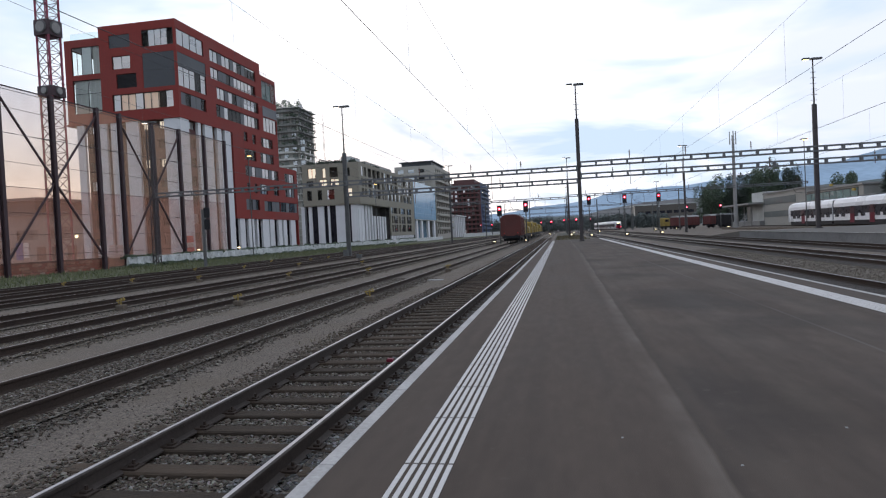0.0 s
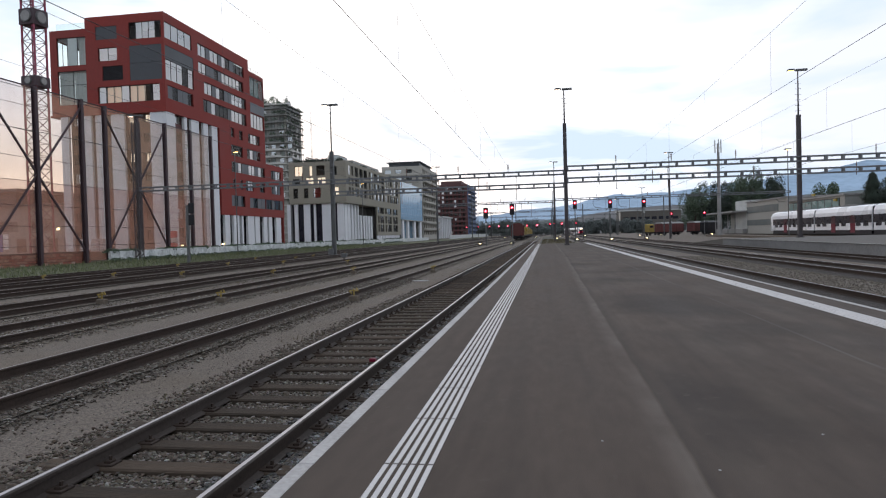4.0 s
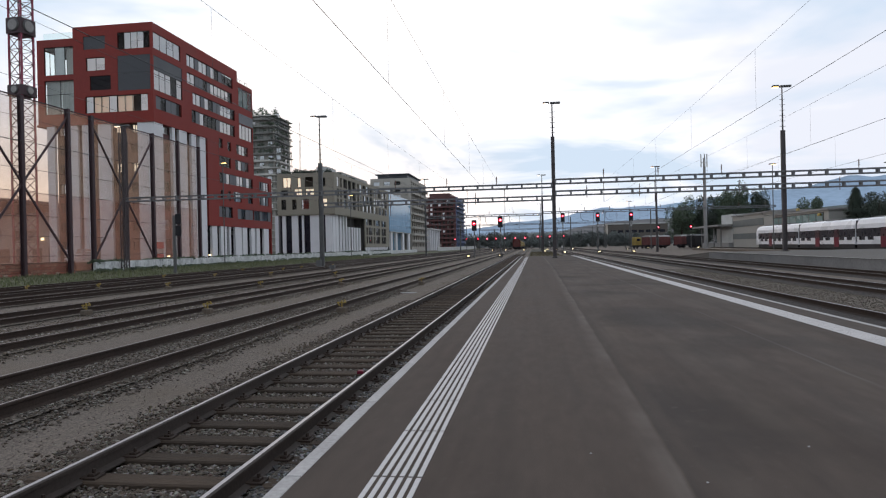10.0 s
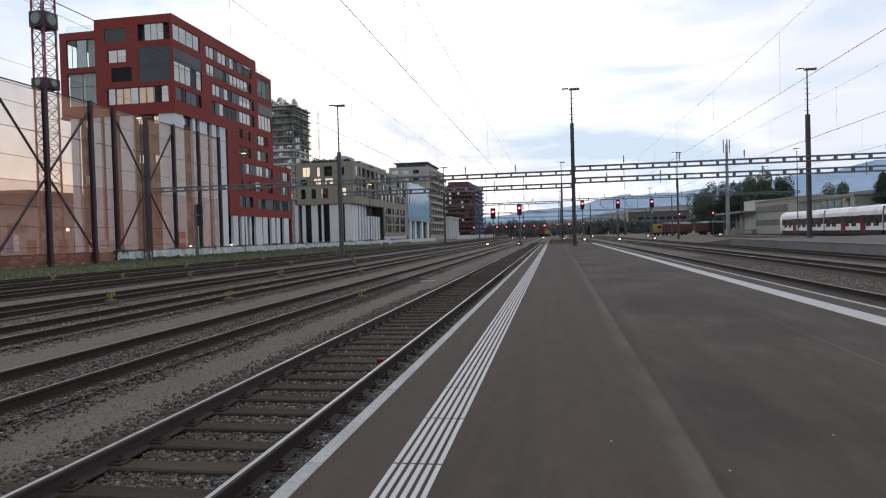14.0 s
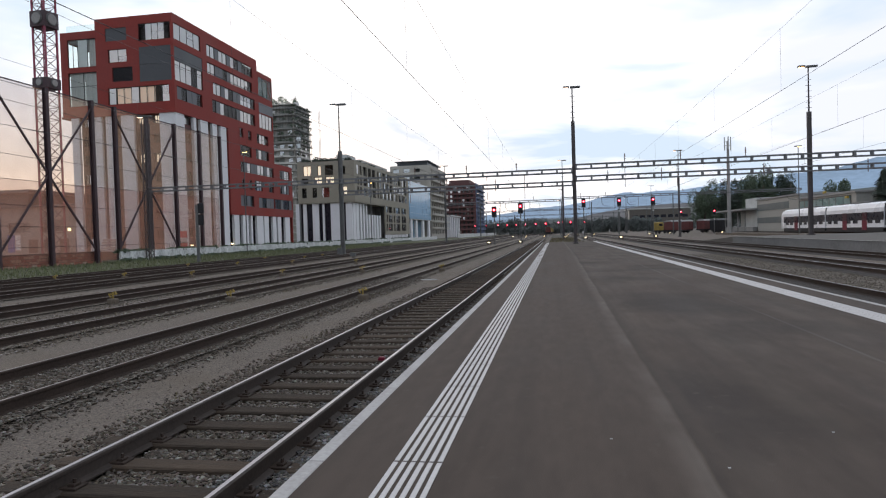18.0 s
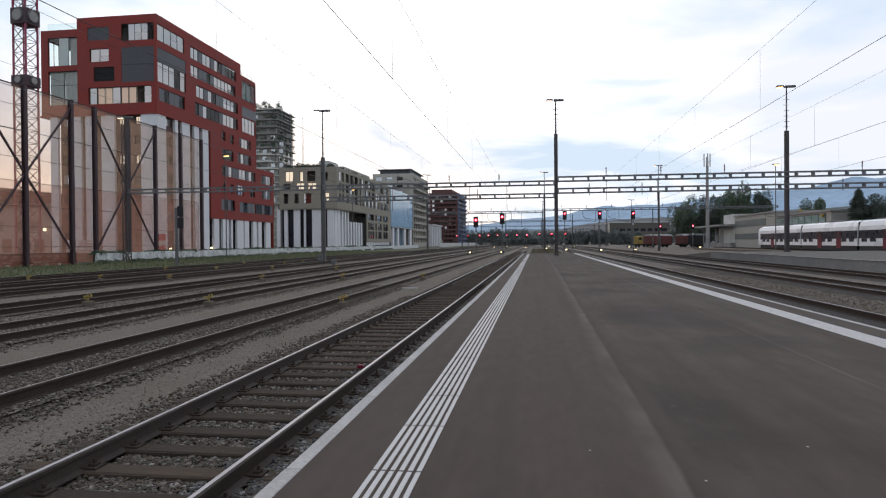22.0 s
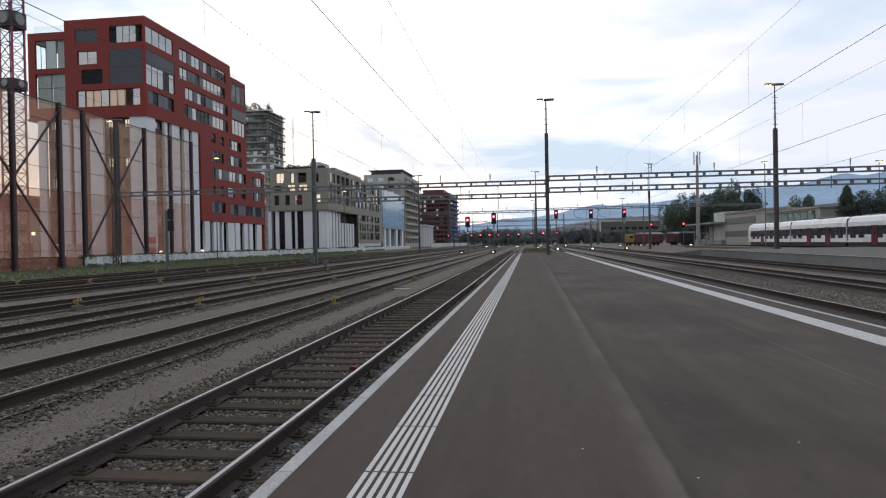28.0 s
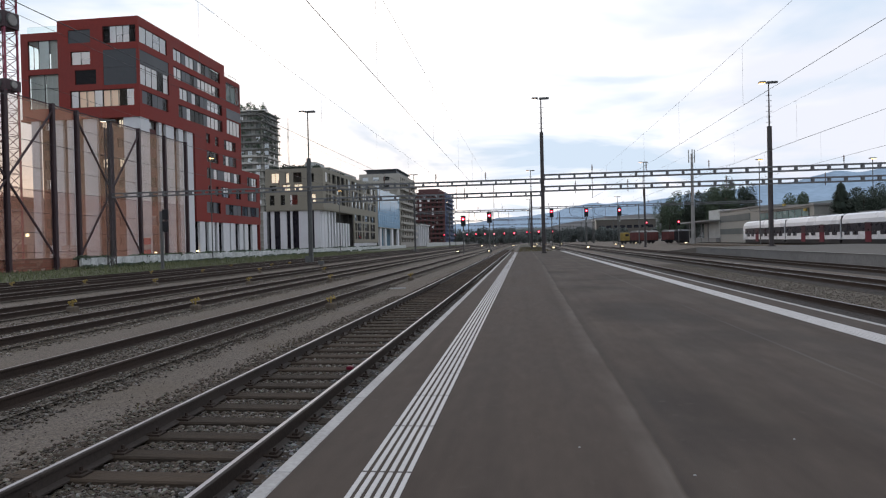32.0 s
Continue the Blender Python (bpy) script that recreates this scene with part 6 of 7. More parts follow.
# ---- tower crane ----
def crane():
    C = thing("tower_crane", "purple-red lattice mast of a tower crane", "crane", at=pose(-61.2, 72.3, 0, 0, 0, -4.7))
    w = 0.88
    for sx in (-1, 1):
        for sy in (-1, 1):
            part("leg", Build().box(sx * w - 0.09, sx * w + 0.09, sy * w - 0.09, sy * w + 0.09, -0.5, 46), M_CRANE, C)
    b = Build()
    for i in range(30):
        z = i * 1.55
        for k in range(4):
            a, c = [(-w, -w), (w, -w), (w, w), (-w, w)][k], [(w, -w), (w, w), (-w, w), (-w, -w)][k]
            b.bar((*a, z), (*c, z + 1.55), 0.07)
            b.bar((*a, z + 1.55), (*c, z + 1.55), 0.06)
    part("lattice", b, M_CRANE_DK, C, "criss-cross lattice bars")
    part("ladder", Build().box(w - 0.2, w - 0.1, -w + 0.1, -w + 0.2, -0.4, 46).box(w - 0.5, w - 0.4, -w + 0.1, -w + 0.2, -0.4, 46), M_CRANE, C)
    for z, r, nm in ((29.2, 0.88, "floodlight_platform"), (21.45, 0.55, "lower_floodlight_platform")):
        f = part(nm, Build().cbox(-w - 0.2, w + 0.2, -w - 0.2, w + 0.2, z - r - 0.1, z + r + 0.05, 0.05), M_FENCE, C, "platform with round floodlights")
        for a in range(4):
            m = pose(0, 0, z, 0, 0, 90 * a)
            b = Build()
            b.tube(m @ Vector((0, -w - 0.19, 0)), m @ Vector((0, -w - 0.34, 0)), r * 0.92, r * 0.85, n=16)
            part("floodlight", b, M_STEEL_GR, f)
            b = Build()
            b.tube(m @ Vector((0, -w - 0.341, 0)), m @ Vector((0, -w - 0.37, 0)), r * 0.72, n=16)
            part("lens", b, M_CONC, f)
    b = Build()
    b.cbox(-2.2, 2.2, -2.2, 2.2, -0.6, 0.4, 0.1)
    part("foundation", b, M_CONC, C)


crane()


# ---- signals ----
def main_signal(x, y, z, lamp_z, label, h=1.7, w=0.75, red=True, back=False):
    S = thing("railway_signal", label, "signal", "main signals", at=(x, y, 0))
    part("post", Build().tube((0, 0, z), (0, 0, lamp_z - 1.0), 0.09, n=8), M_STEEL_GR, S)
    p = part("screen", Build().cbox(-w / 2, w / 2, -0.06, 0.06, lamp_z - h + 0.55, lamp_z + 0.55, 0.03), M_BLACK, S, "black signal screen")
    if red:
        b = Build()
        b.tube((0, -0.16, lamp_z), (0, -0.2, lamp_z), 0.23, n=16)
        lamp = part("lamp", b, M_RED_LAMP, S, "red light")
        # small pale disc stands in for the lamp's glare
        part("lamp_core", Build().tube((0, -0.201, lamp_z), (0, -0.22, lamp_z), 0.11, n=12), M_RED_GLARE, lamp)
    for k, zz in enumerate((lamp_z, lamp_z - 0.45, lamp_z - 0.9)):
        if red and k == 0:
            continue
        part("lens", Build().tube((0.12 * (-1) ** k, -0.06, zz), (0.12 * (-1) ** k, -0.14, zz), 0.1, n=10), M_TRAINB, S)
    b = Build()
    b.tube((0, -0.05, lamp_z + 0.27), (0, -0.4, lamp_z + 0.24), 0.2, n=10, caps=False)
    part("hood", b, M_BLACK, p)
    part("number_plate", Build().box(-0.15, 0.15, -0.14, -0.1, lamp_z - 2.2, lamp_z - 1.9), M_CONC_PALE, S)
    return S


for x, y, z, lz in ((-5.25, 104, -0.55, 5.45), (-9.4, 104, -0.55, 5.0), (5.6, 131, -0.55, 6.95), (12.3, 131, -0.55, 6.9), (18.6, 131, -0.55, 6.85)):
    main_signal(x, y, z, lz, "black railway signal showing red")
for x, y, lz in ((31, 172, 5.2), (38.9, 172, 5.2)):
    main_signal(x, y, -0.55, lz, "black railway signal showing red beside the goods tracks", 1.5)
S = thing("railway_signal", "black signal seen on a grey post beside the verge", "signal", "main signals", at=(-33.0, 57.0, 0))
part("post", Build().box(-0.12, 0.12, -0.1, 0.1, -0.6, 4.9), M_STEEL_GR, S)
for z in (3.0, 4.1):
    part("screen", Build().cbox(0.1, 0.65, -0.06, 0.1, z, z + 0.95, 0.05), M_BLACK, S)
for i, x in enumerate((-48, -41, -34, -28.5, -23, -17.6, -11.4, -5.4, 2.2, 4.3, 9.3, 17.3)):
    big = i in (7, 10, 11)
    yy = 300 if big else 400
    k = yy / 400
    S = thing("railway_signal", "distant railway signal showing red", "signal", "distant signals", at=(x * k, yy, 0))
    lz = 1.5 + (12.5 if i < 8 else 14) * k * 400 / 1165
    part("post", Build().tube((0, 0, -0.55), (0, 0, lz - 0.5), 0.1, n=6), M_STEEL_GR, S)
    part("screen", Build().cbox(-0.45, 0.45, -0.05, 0.05, lz - 1.3, lz + 0.6, 0.03), M_BLACK, S)
    # lamp discs are oversized and given pale centres to stand in for glare
    part("lamp", Build().tube((0, -0.1, lz), (0, -0.16, lz), 0.52 * k if big else 0.40, n=12), M_RED_LAMP, S, "red light")
    part("lamp_core", Build().tube((0, -0.161, lz), (0, -0.19, lz), 0.17, n=10), M_RED_GLARE, S, "bright core of the red light")


def dwarf(x, y, s=1.0):
    S = thing("dwarf_signal", "low ground signal with lit white lamps", "signal", "dwarf signals", at=(x, y, -0.55))
    part("body", Build().cbox(-0.3 * s, 0.3 * s, -0.1, 0.15, 0.12, 0.62, 0.05), M_BLACK, S)
    part("foot", Build().box(-0.1, 0.1, -0.1, 0.1, -0.1, 0.12), M_CONC, S)
    for k in (-1, 1):
        b = Build()
        b.tube((k * 0.09 * s, -0.1, 0.38), (k * 0.09 * s, -0.15, 0.38), 0.075 * s, n=10)
        part("lamp", b, M_WARM_LAMP, S, "lit warm white lamp")


for x, y, s in ((-5.6, 109, 1.2), (-10.9, 109, 1.1), (6.1, 137, 1.5), (12.5, 131, 1.3), (19.0, 131, 1.2), (-15, 240, 1.3), (-10.5, 240, 1.3), (2.6, 170, 1.2), (7.5, 230, 1.3), (13.6, 240, 1.3),
                (-3.5, 220, 1.3), (4.4, 230, 1.2), (25.8, 190, 1.3), (42, 178, 1.3), (33, 200, 1.0)):
    dwarf(x, y, s)


def shoe_stand(x, y):
    """A concrete block beside the rail with a yellow bracket for a drag shoe."""
    S = thing("drag_shoe_stand", "concrete block with a yellow drag-shoe bracket beside the rail", "rail stand", "drag-shoe stands", at=pose(x, y, -0.55, 0, 0, random.uniform(-8, 8)))
    part("block", Build().cbox(-0.14, 0.14, -0.12, 0.12, 0.0, 0.17, 0.03), M_SHOE_BLOCK, S)
    b = Build()
    b.box(-0.02, 0.02, -0.03, 0.03, 0.17, 0.38)
    b.box(-0.15, 0.14, -0.03, 0.03, 0.30, 0.335)
    b.bar((-0.15, 0, 0.32), (-0.07, 0, 0.21), 0.035)
    b.bar((0.14, 0, 0.32), (0.08, 0, 0.40), 0.035)
    part("bracket", b, M_YELLOW_DK, S, "dull yellow steel bracket")


for x, y in ((-6.02, 20.0), (-6.02, 34.7), (-10.5, 20.0), (-10.5, 34.9), (-14.7, 19.9), (-14.5, 33.4), (-14.3, 46.1), (-19.9, 33.6), (-19.8, 47.6), (-24.1, 33.7), (-23.8, 46.6), (-23.1, 58.4), (-27.6, 32.6), (-27.3, 45.6), (-27.0, 58.3), (-23.2, 63.4), (-21.5, 68.3)):
    shoe_stand(x, y)


# ---- trains ----
def box_wagon(W, length, width, height, material, roof_mat, zb=1.1):
    """A covered wagon: body with ribs, rounded roof, frame, wheels."""
    w = width / 2
    part("body", Build().cbox(-w, w, 0, length, zb, height - 0.5, 0.02), material, W)
    prof = [(-w - 0.05, height - 0.5), (w + 0.05, height - 0.5), (w * 0.85, height - 0.2), (w * 0.45, height - 0.03), (0, height), (-w * 0.45, height - 0.03), (-w * 0.85, height - 0.2)]
    part("roof", Build().sweep([(a, c) for a, c in prof], [(0, -0.08, 0), (0, length + 0.08, 0)]), roof_mat, W)
    b = Build()
    n = int(length / 1.3)
    for i in range(n + 1):
        y = length * i / n
        for s in (-1, 1):
            b.box(s * w - 0.04, s * w + 0.04, y - 0.04, y + 0.04, zb, height - 0.5)
    for s in (-0.5, 0.5):
        b.box(s * width * 0.6 - 0.05, s * width * 0.6 + 0.05, -0.06, 0.0, zb, height - 0.5)
    part("rib_frame", b, material, W)
    part("underframe", Build().box(-w * 0.9, w * 0.9, -0.1, length + 0.1, zb - 0.35, zb - 0.004), M_BLACK, W)
    for y in (length * 0.18, length * 0.82):
        for s in (-0.75, 0.75):
            part("wheel", Build().tube((s - 0.06, y, 0.46), (s + 0.06, y, 0.46), 0.46, n=16), M_BLACK, W)
        part("axle_guard", Build().box(-w * 0.85, w * 0.85, y - 0.5, y + 0.5, 0.35, 0.7), M_BLACK, W)
    for s in (-0.85, 0.85):
        part("buffer", Build().tube((s, -0.65, zb - 0.1), (s, 0.0, zb - 0.1), 0.14, n=10).tube((s, -0.7, zb - 0.1), (s, -0.62, zb - 0.1), 0.25, n=12), M_BLACK, W)


def works_train():
    T = thing("works_train", "departing works train: oxide-red covered wagon and yellow track machines", "train")
    box_wagon(T, 9.5, 2.9, 4.25, M_WAGON, M_WAGON)
    y = 11.0
    for k, (ln, ht, cab) in enumerate(((12, 3.4, 0), (12, 2.6, 1), (14, 3.5, 0), (12, 3.0, 1), (14, 3.6, 0), (13, 2.7, 1), (14, 3.3, 0), (12, 2.9, 1))):
        part("machine_frame", Build().box(-1.35, 1.35, y, y + ln, 0.85, 1.25), M_BLACK, T)
        b = Build()
        b.cbox(-1.4, 1.4, y + 0.3, y + ln * 0.45, 1.25, ht, 0.25)
        b.cbox(-1.25, 1.25, y + ln * 0.48, y + ln - 0.3, 1.25, ht - 0.7 + 0.6 * cab, 0.3)
        part("machine_body", b, M_YELLOW_DK, T, "yellow track machine body")
        part("cab_window", Build().box(-1.42, 1.42, y + 0.6, y + 2.2, ht - 1.1, ht - 0.5), M_TRAINB, T)
        b = Build()
        b.bar((0.4, y + ln * 0.3, ht), (-0.3, y + ln * 0.9, ht + 0.5), 0.25)
        part("boom", b, M_YELLOW_DK, T)
        for yy in (y + 1.8, y + ln - 1.8):
            for s in (-0.75, 0.75):
                part("wheel", Build().tube((s - 0.06, yy, 0.42), (s + 0.06, yy, 0.42), 0.42, n=14), M_BLACK, T)
        y += ln + 1.0
    for s in (-1.0, 1.0):
        part("tail_lamp", Build().tube((s, -0.12, 1.5), (s, -0.05, 1.5), 0.09, n=10), mat("red_lens", (0.5, 0.02, 0.02), 0.3, bump=0), T, "red tail lens")
    return T


def railcar(T, y, ln, first, last):
    """One car of the white passenger train; its near end at y."""
    w = 1.42
    prof = [(-w, 0.58), (w, 0.58), (w + 0.03, 1.6), (w, 3.1), (w * 0.86, 3.62), (w * 0.55, 3.85), (-w * 0.55, 3.85), (-w * 0.86, 3.62), (-w, 3.1), (-w - 0.03, 1.6)]
    path = [(0, y + 0.25, 0), (0, y + ln - 0.25, 0)]
    b = Build()
    b.sweep(prof, path)
    if last or first:
        # tapered nose
        s = -1 if first else 1
        y0 = y + 0.25 if first else y + ln - 0.25
        rings = [(0.0, 1.0, 0.0), (0.8, 0.97, 0.03), (1.6, 0.90, 0.14), (2.3, 0.78, 0.36), (2.75, 0.58, 0.62)] if last and not first else [(0.0, 1.0, 0.0), (0.7, 0.95, 0.05), (1.3, 0.82, 0.22), (1.75, 0.6, 0.5)]
        n = len(prof)
        vs = []
        for d, k, drop in rings:
            vs += [(a * k, y0 + s * d, 0.58 + (c - 0.58) * (1 - drop * 0.5)) for a, c in prof]
        fs = []
        for r in range(len(rings) - 1):
            fs += [(r * n + i, r * n + (i + 1) % n, (r + 1) * n + (i + 1) % n, (r + 1) * n + i) for i in range(n)]
        fs.append(tuple((len(rings) - 1) * n + i for i in range(n)))
        b.add(vs, fs)
    body = part("car_body", b, M_TRAINW, T, "white car body", smooth=False)
    for s in (-1, 1):
        q = Build()
        q.box(s * (w + 0.028) - 0.012, s * (w + 0.028) + 0.012, y + 0.27, y + ln - 0.27, 1.56, 2.58)
        part("window_band", q, M_TRAINB, body, "dark window band")
        for k in range(int(ln / 2.1)):
            yy = y + 1.1 + k * 2.1
            if k % 3 != 2:
                part("window", Build().box(s * (w + 0.034) - 0.012, s * (w + 0.034) + 0.012, yy, yy + 1.35, 1.16, 1.556), M_TRAINB, body)
        q = Build()
        q.box(s * (w + 0.02) - 0.02, s * (w + 0.02) + 0.02, y + 0.3, y + ln - 0.3, 0.04, 0.64)
        part("skirt", q, M_BLACK, body)
        for d in ((0.30, 0.63) if not (first or last) else (0.66,)):
            q = Build()
            q.cbox(s * (w + 0.045) - 0.018, s * (w + 0.045) + 0.018, y + ln * d - 0.7, y + ln * d + 0.7, 0.30, 1.56, 0.01)
            door = part("door", q, M_TRAINR, body, "red sliding door")
            q = Build()
            q.cbox(s * (w + 0.045) - 0.018, s * (w + 0.045) + 0.018, y + ln * d - 0.7, y + ln * d + 0.7, 1.564, 2.62, 0.01)
            part("door_top", q, M_TRAINR_DK, body, "dark red glazed upper door")
    q = Build()
    q.cbox(-0.8, 0.8, y + ln * 0.3, y + ln * 0.55, 3.85, 4.05, 0.06)
    q.cbox(-0.6, 0.6, y + ln * 0.65, y + ln * 0.85, 3.85, 4.0, 0.06)
    part("roof_gear", q, M_STEEL_GR, T)
    part("gangway", Build().box(-1.3, 1.3, y - 0.25, y + 0.25, 0.9, 3.6), M_BLACK, T) if not first else None
    for d in (2.2, ln - 2.2):
        part("bogie", Build().cbox(-1.2, 1.2, y + d - 1.3, y + d + 1.3, 0.25, 0.72, 0.05), M_BLACK, T)
        for e in (-0.9, 0.9):
            for s in (-0.75, 0.75):
                part("wheel", Build().tube((s - 0.06, y + d + e, 0.4), (s + 0.06, y + d + e, 0.4), 0.4, n=14), M_BLACK, T)
    return body


def passenger_train(label, cars, at):
    T = thing("passenger_train", label, "train", at=at)
    y = 0.0
    for k, ln in enumerate(cars):
        railcar(T, y, ln, k == 0, k == len(cars) - 1)
        y += ln
    return T


parked = passenger_train("white passenger train with red doors and a dark window band", [18, 18, 18, 18, 18.5], (41.4, 34.9, 0.0))
b = Build()
b.add([(-1.0, 91.45, 2.0), (1.0, 91.45, 2.0), (0.95, 90.9, 3.15), (-0.95, 90.9, 3.15), (-1.0, 92.05, 2.0), (1.0, 92.05, 2.0), (0.9, 91.62, 3.0), (-0.9, 91.62, 3.0)], [(0, 1, 2, 3), (7, 6, 5, 4), (0, 4, 5, 1), (1, 5, 6, 2), (2, 6, 7, 3), (3, 7, 4, 0)])
part("windscreen", b, M_TRAINB, parked)
leaving = passenger_train("departing white and red passenger train", [20, 17, 17, 20], None)
b = Build()
b.cbox(-1.0, 1.0, -1.62, -0.9, 0.7, 2.0, 0.1)
part("red_front", b, M_TRAINR, leaving, "red lower front")
b = Build()
b.box(-0.85, 0.85, -1.58, -0.9, 2.0, 2.75)
part("windscreen", b, M_TRAINB, leaving)
b = Build()
b.box(-0.6, 0.6, -1.5, -0.9, 2.78, 3.1)
part("destination_display", b, M_WARM_LAMP, leaving, "lit amber display")
for s in (-0.85, 0.85):
    part("tail_light", Build().tube((s, -1.72, 1.3), (s, -1.6, 1.3), 0.17, n=10), M_RED_LAMP, leaving, "red tail light")
works = works_train()

# stabled goods stock on the far right
for x, y, rz, m, lab in ((32.9, 203, -52, M_WAGON_OLD, "faded oxide-red covered goods wagon"), (42.1, 203, -52, M_WAGON_OLD, "weathered red covered goods wagon"), (44.8, 198.6, -52, M_BLACK, "short dark goods wagon")):
    T = thing("goods_wagon", lab, "wagon", "stabled wagons", at=pose(x, y, -0.5, 0, 0, rz))
    box_wagon(T, 4.6 if m is M_BLACK else 9.0, 2.8, 4.0, m, M_ROOF if m is M_BLACK else M_CONC)
T = thing("track_machine", "yellow track maintenance machine", "rail vehicle", at=pose(30.6, 212, -0.5, 0, 0, -60))
part("frame_unit", Build().box(-1.3, 1.3, 0, 5, 0.6, 1.1), M_BLACK, T)
part("body", Build().cbox(-1.2, 1.2, 0.2, 2.2, 1.1, 3.6, 0.3), M_YELLOW_DK, T)
part("cab_window", Build().box(-1.22, 1.22, 0.5, 1.8, 2.4, 3.1), M_TRAINB, T)
for yy in (0.9, 4.1):
    for s in (-0.75, 0.75):
        part("wheel", Build().tube((s - 0.06, yy, 0.42), (s + 0.06, yy, 0.42), 0.42, n=14), M_BLACK, T)

# ---- goods shed on the right ----
H = thing("goods_shed", "grey banded goods shed with a loading canopy", "building", at=(0, 0, 0))
b = Build()
b.box(48, 75, 141.5, 168.5, -0.5, 7.1)
b.box(48.01, 75, 116, 141.496, -0.5, 6.15)
part("body", b, M_GREY_CLAD, H)
for z0, z1 in ((1.7, 3.0), (4.6, 6.1)):
    b = Build()
    b.box(47.93, 47.996, 147, 168.5, z0, z1)
    b.box(48, 70, 168.504, 168.55, z0, z1)
    part("dark_band", b, M_BAND_DK, H, "dark cladding band")
for i in range(8):
    b = Build()
    b.box(47.94, 47.99, 118.0 + i * 2.9, 120.8 + i * 2.9, 3.9, 5.7)
    part("teal_pane", b, M_TEAL, H, "greenish window pane")
b = Build()
for i in range(9):
    b.box(47.92, 47.99, 117.8 + i * 2.9, 118.0 + i * 2.9, 3.9, 5.7)
b.box(47.92, 47.99, 117.8, 141.3, 5.7, 5.85)
b.box(47.92, 47.99, 117.8, 141.3, 3.75, 3.9)
part("window_frame", b, M_FRAME, H)
b = Build()
b.box(47.7, 75.4, 141.3, 168.9, 7.1, 7.4)
b.box(47.7, 75.4, 115.7, 141.296, 6.15, 6.45)
part("roof", b, M_CONC, H)
b = Build()
b.box(48, 58, 169, 178.5, -0.5, 7.9)
part("annex", b, M_CONC_PALE, H, "pale annex")
b = Build()
b.box(44.5, 58, 169, 195, 5.0, 5.4)
part("canopy", b, M_CONC, H, "flat loading canopy")
b = Build()
b.box(47, 58, 169, 194.8, -0.5, 0.9)
part("loading_dock", b, M_CONC, H)
for i in range(4):
    part("canopy_post", Build().tube((46, 172 + i * 6.2, -0.5), (46, 172 + i * 6.2, 5.0), 0.14, n=8), M_CONC, H)
b = Build()
b.box(51, 58, 179, 194.6, 0.9, 4.9)
part("shed_wall", b, M_GREY_CLAD, H)
for i in range(2):
    part("shed_door", Build().box(50.9, 50.99, 181 + i * 6, 185 + i * 6, 0.95, 4.2), M_STEEL_GR, H)
for x, y, z in ((47.6, 127, 6.9), (47.7, 118.2, 5.6)):
    b = Build()
    b.cbox(x - 0.2, x + 0.1, y, y + 0.9, z - 0.3, z + 0.1, 0.05)
    part("sign", b, M_YELLOW, H, "small yellow sign")
A = thing("antenna_mast", "grey concrete mast with mobile phone antennas", "mast", at=(37.0, 150, 0))
part("shaft", Build().tube((0, 0, -0.5), (0, 0, 19.5), 0.45, 0.25, n=12), M_CONC, A)
for a in range(3):
    c, s = math.cos(a * 2.094 + 0.4), math.sin(a * 2.094 + 0.4)
    part("antenna", Build().box(0.7 * c - 0.1, 0.7 * c + 0.1, 0.7 * s - 0.08, 0.7 * s + 0.08, 17.6, 20.4), M_CONC_PALE, A)
    part("bracket", Build().bar((0, 0, 18.6), (0.7 * c, 0.7 * s, 18.6), 0.07), M_STEEL_GR, A)
for x, y, top in ((37.4, 110, 13.3), (55.2, 112, 13.1), (-47.3, 95.9, 15.1), (-42.5, 150, 14)):
    L = thing("street_lamp", "street lamp with a lit sodium head", "lamp", "street lamps", at=(x, y, 0))
    part("pole", Build().tube((0, 0, -0.5), (0, 0, top), 0.09, 0.06, n=8), M_STEEL_GR, L)
    part("head", Build().cbox(-0.5, 0.5, -0.2, 0.2, top, top + 0.15, 0.05), M_STEEL_GR, L)
    part("lamp_glass", Build().box(-0.1, 0.45, -0.16, 0.16, top - 0.07, top - 0.004), M_LAMP_ORANGE, L, "glowing sodium lamp")


# ---- trees and distance ----
def tree(x, y, h, r, seed, dark=False, label="broad leafy deciduous tree", leaf=0.22, count=11000):
    T = thing("tree", label, "tree", "trees behind the yard", at=(x, y, -0.55))
    rng = np.random.RandomState(seed)
    b = Build()
    b.tube((0, 0, 0), (0.1, 0, h * 0.45), 0.32, 0.2, n=8)
    for k in range(6):
        a = k * 1.05 + rng.uniform(0, 0.5)
        b.tube((0.05, 0, h * (0.3 + 0.03 * k)), (math.cos(a) * r * 0.6, math.sin(a) * r * 0.6, h * rng.uniform(0.55, 0.8)), 0.13, 0.04, n=6)
    part("trunk", b, M_BARK, T)
    q = leaves(count, r * 1.12, h * 0.42 / (r * 1.12), leaf, seed, 16)
    c = Build()
    c.add([(p[0], p[1], p[2] + h * 0.58) for p in q.v], q.f)
    part("crown", c, M_LEAF_DK if dark else M_LEAF, T, "dense green crown")


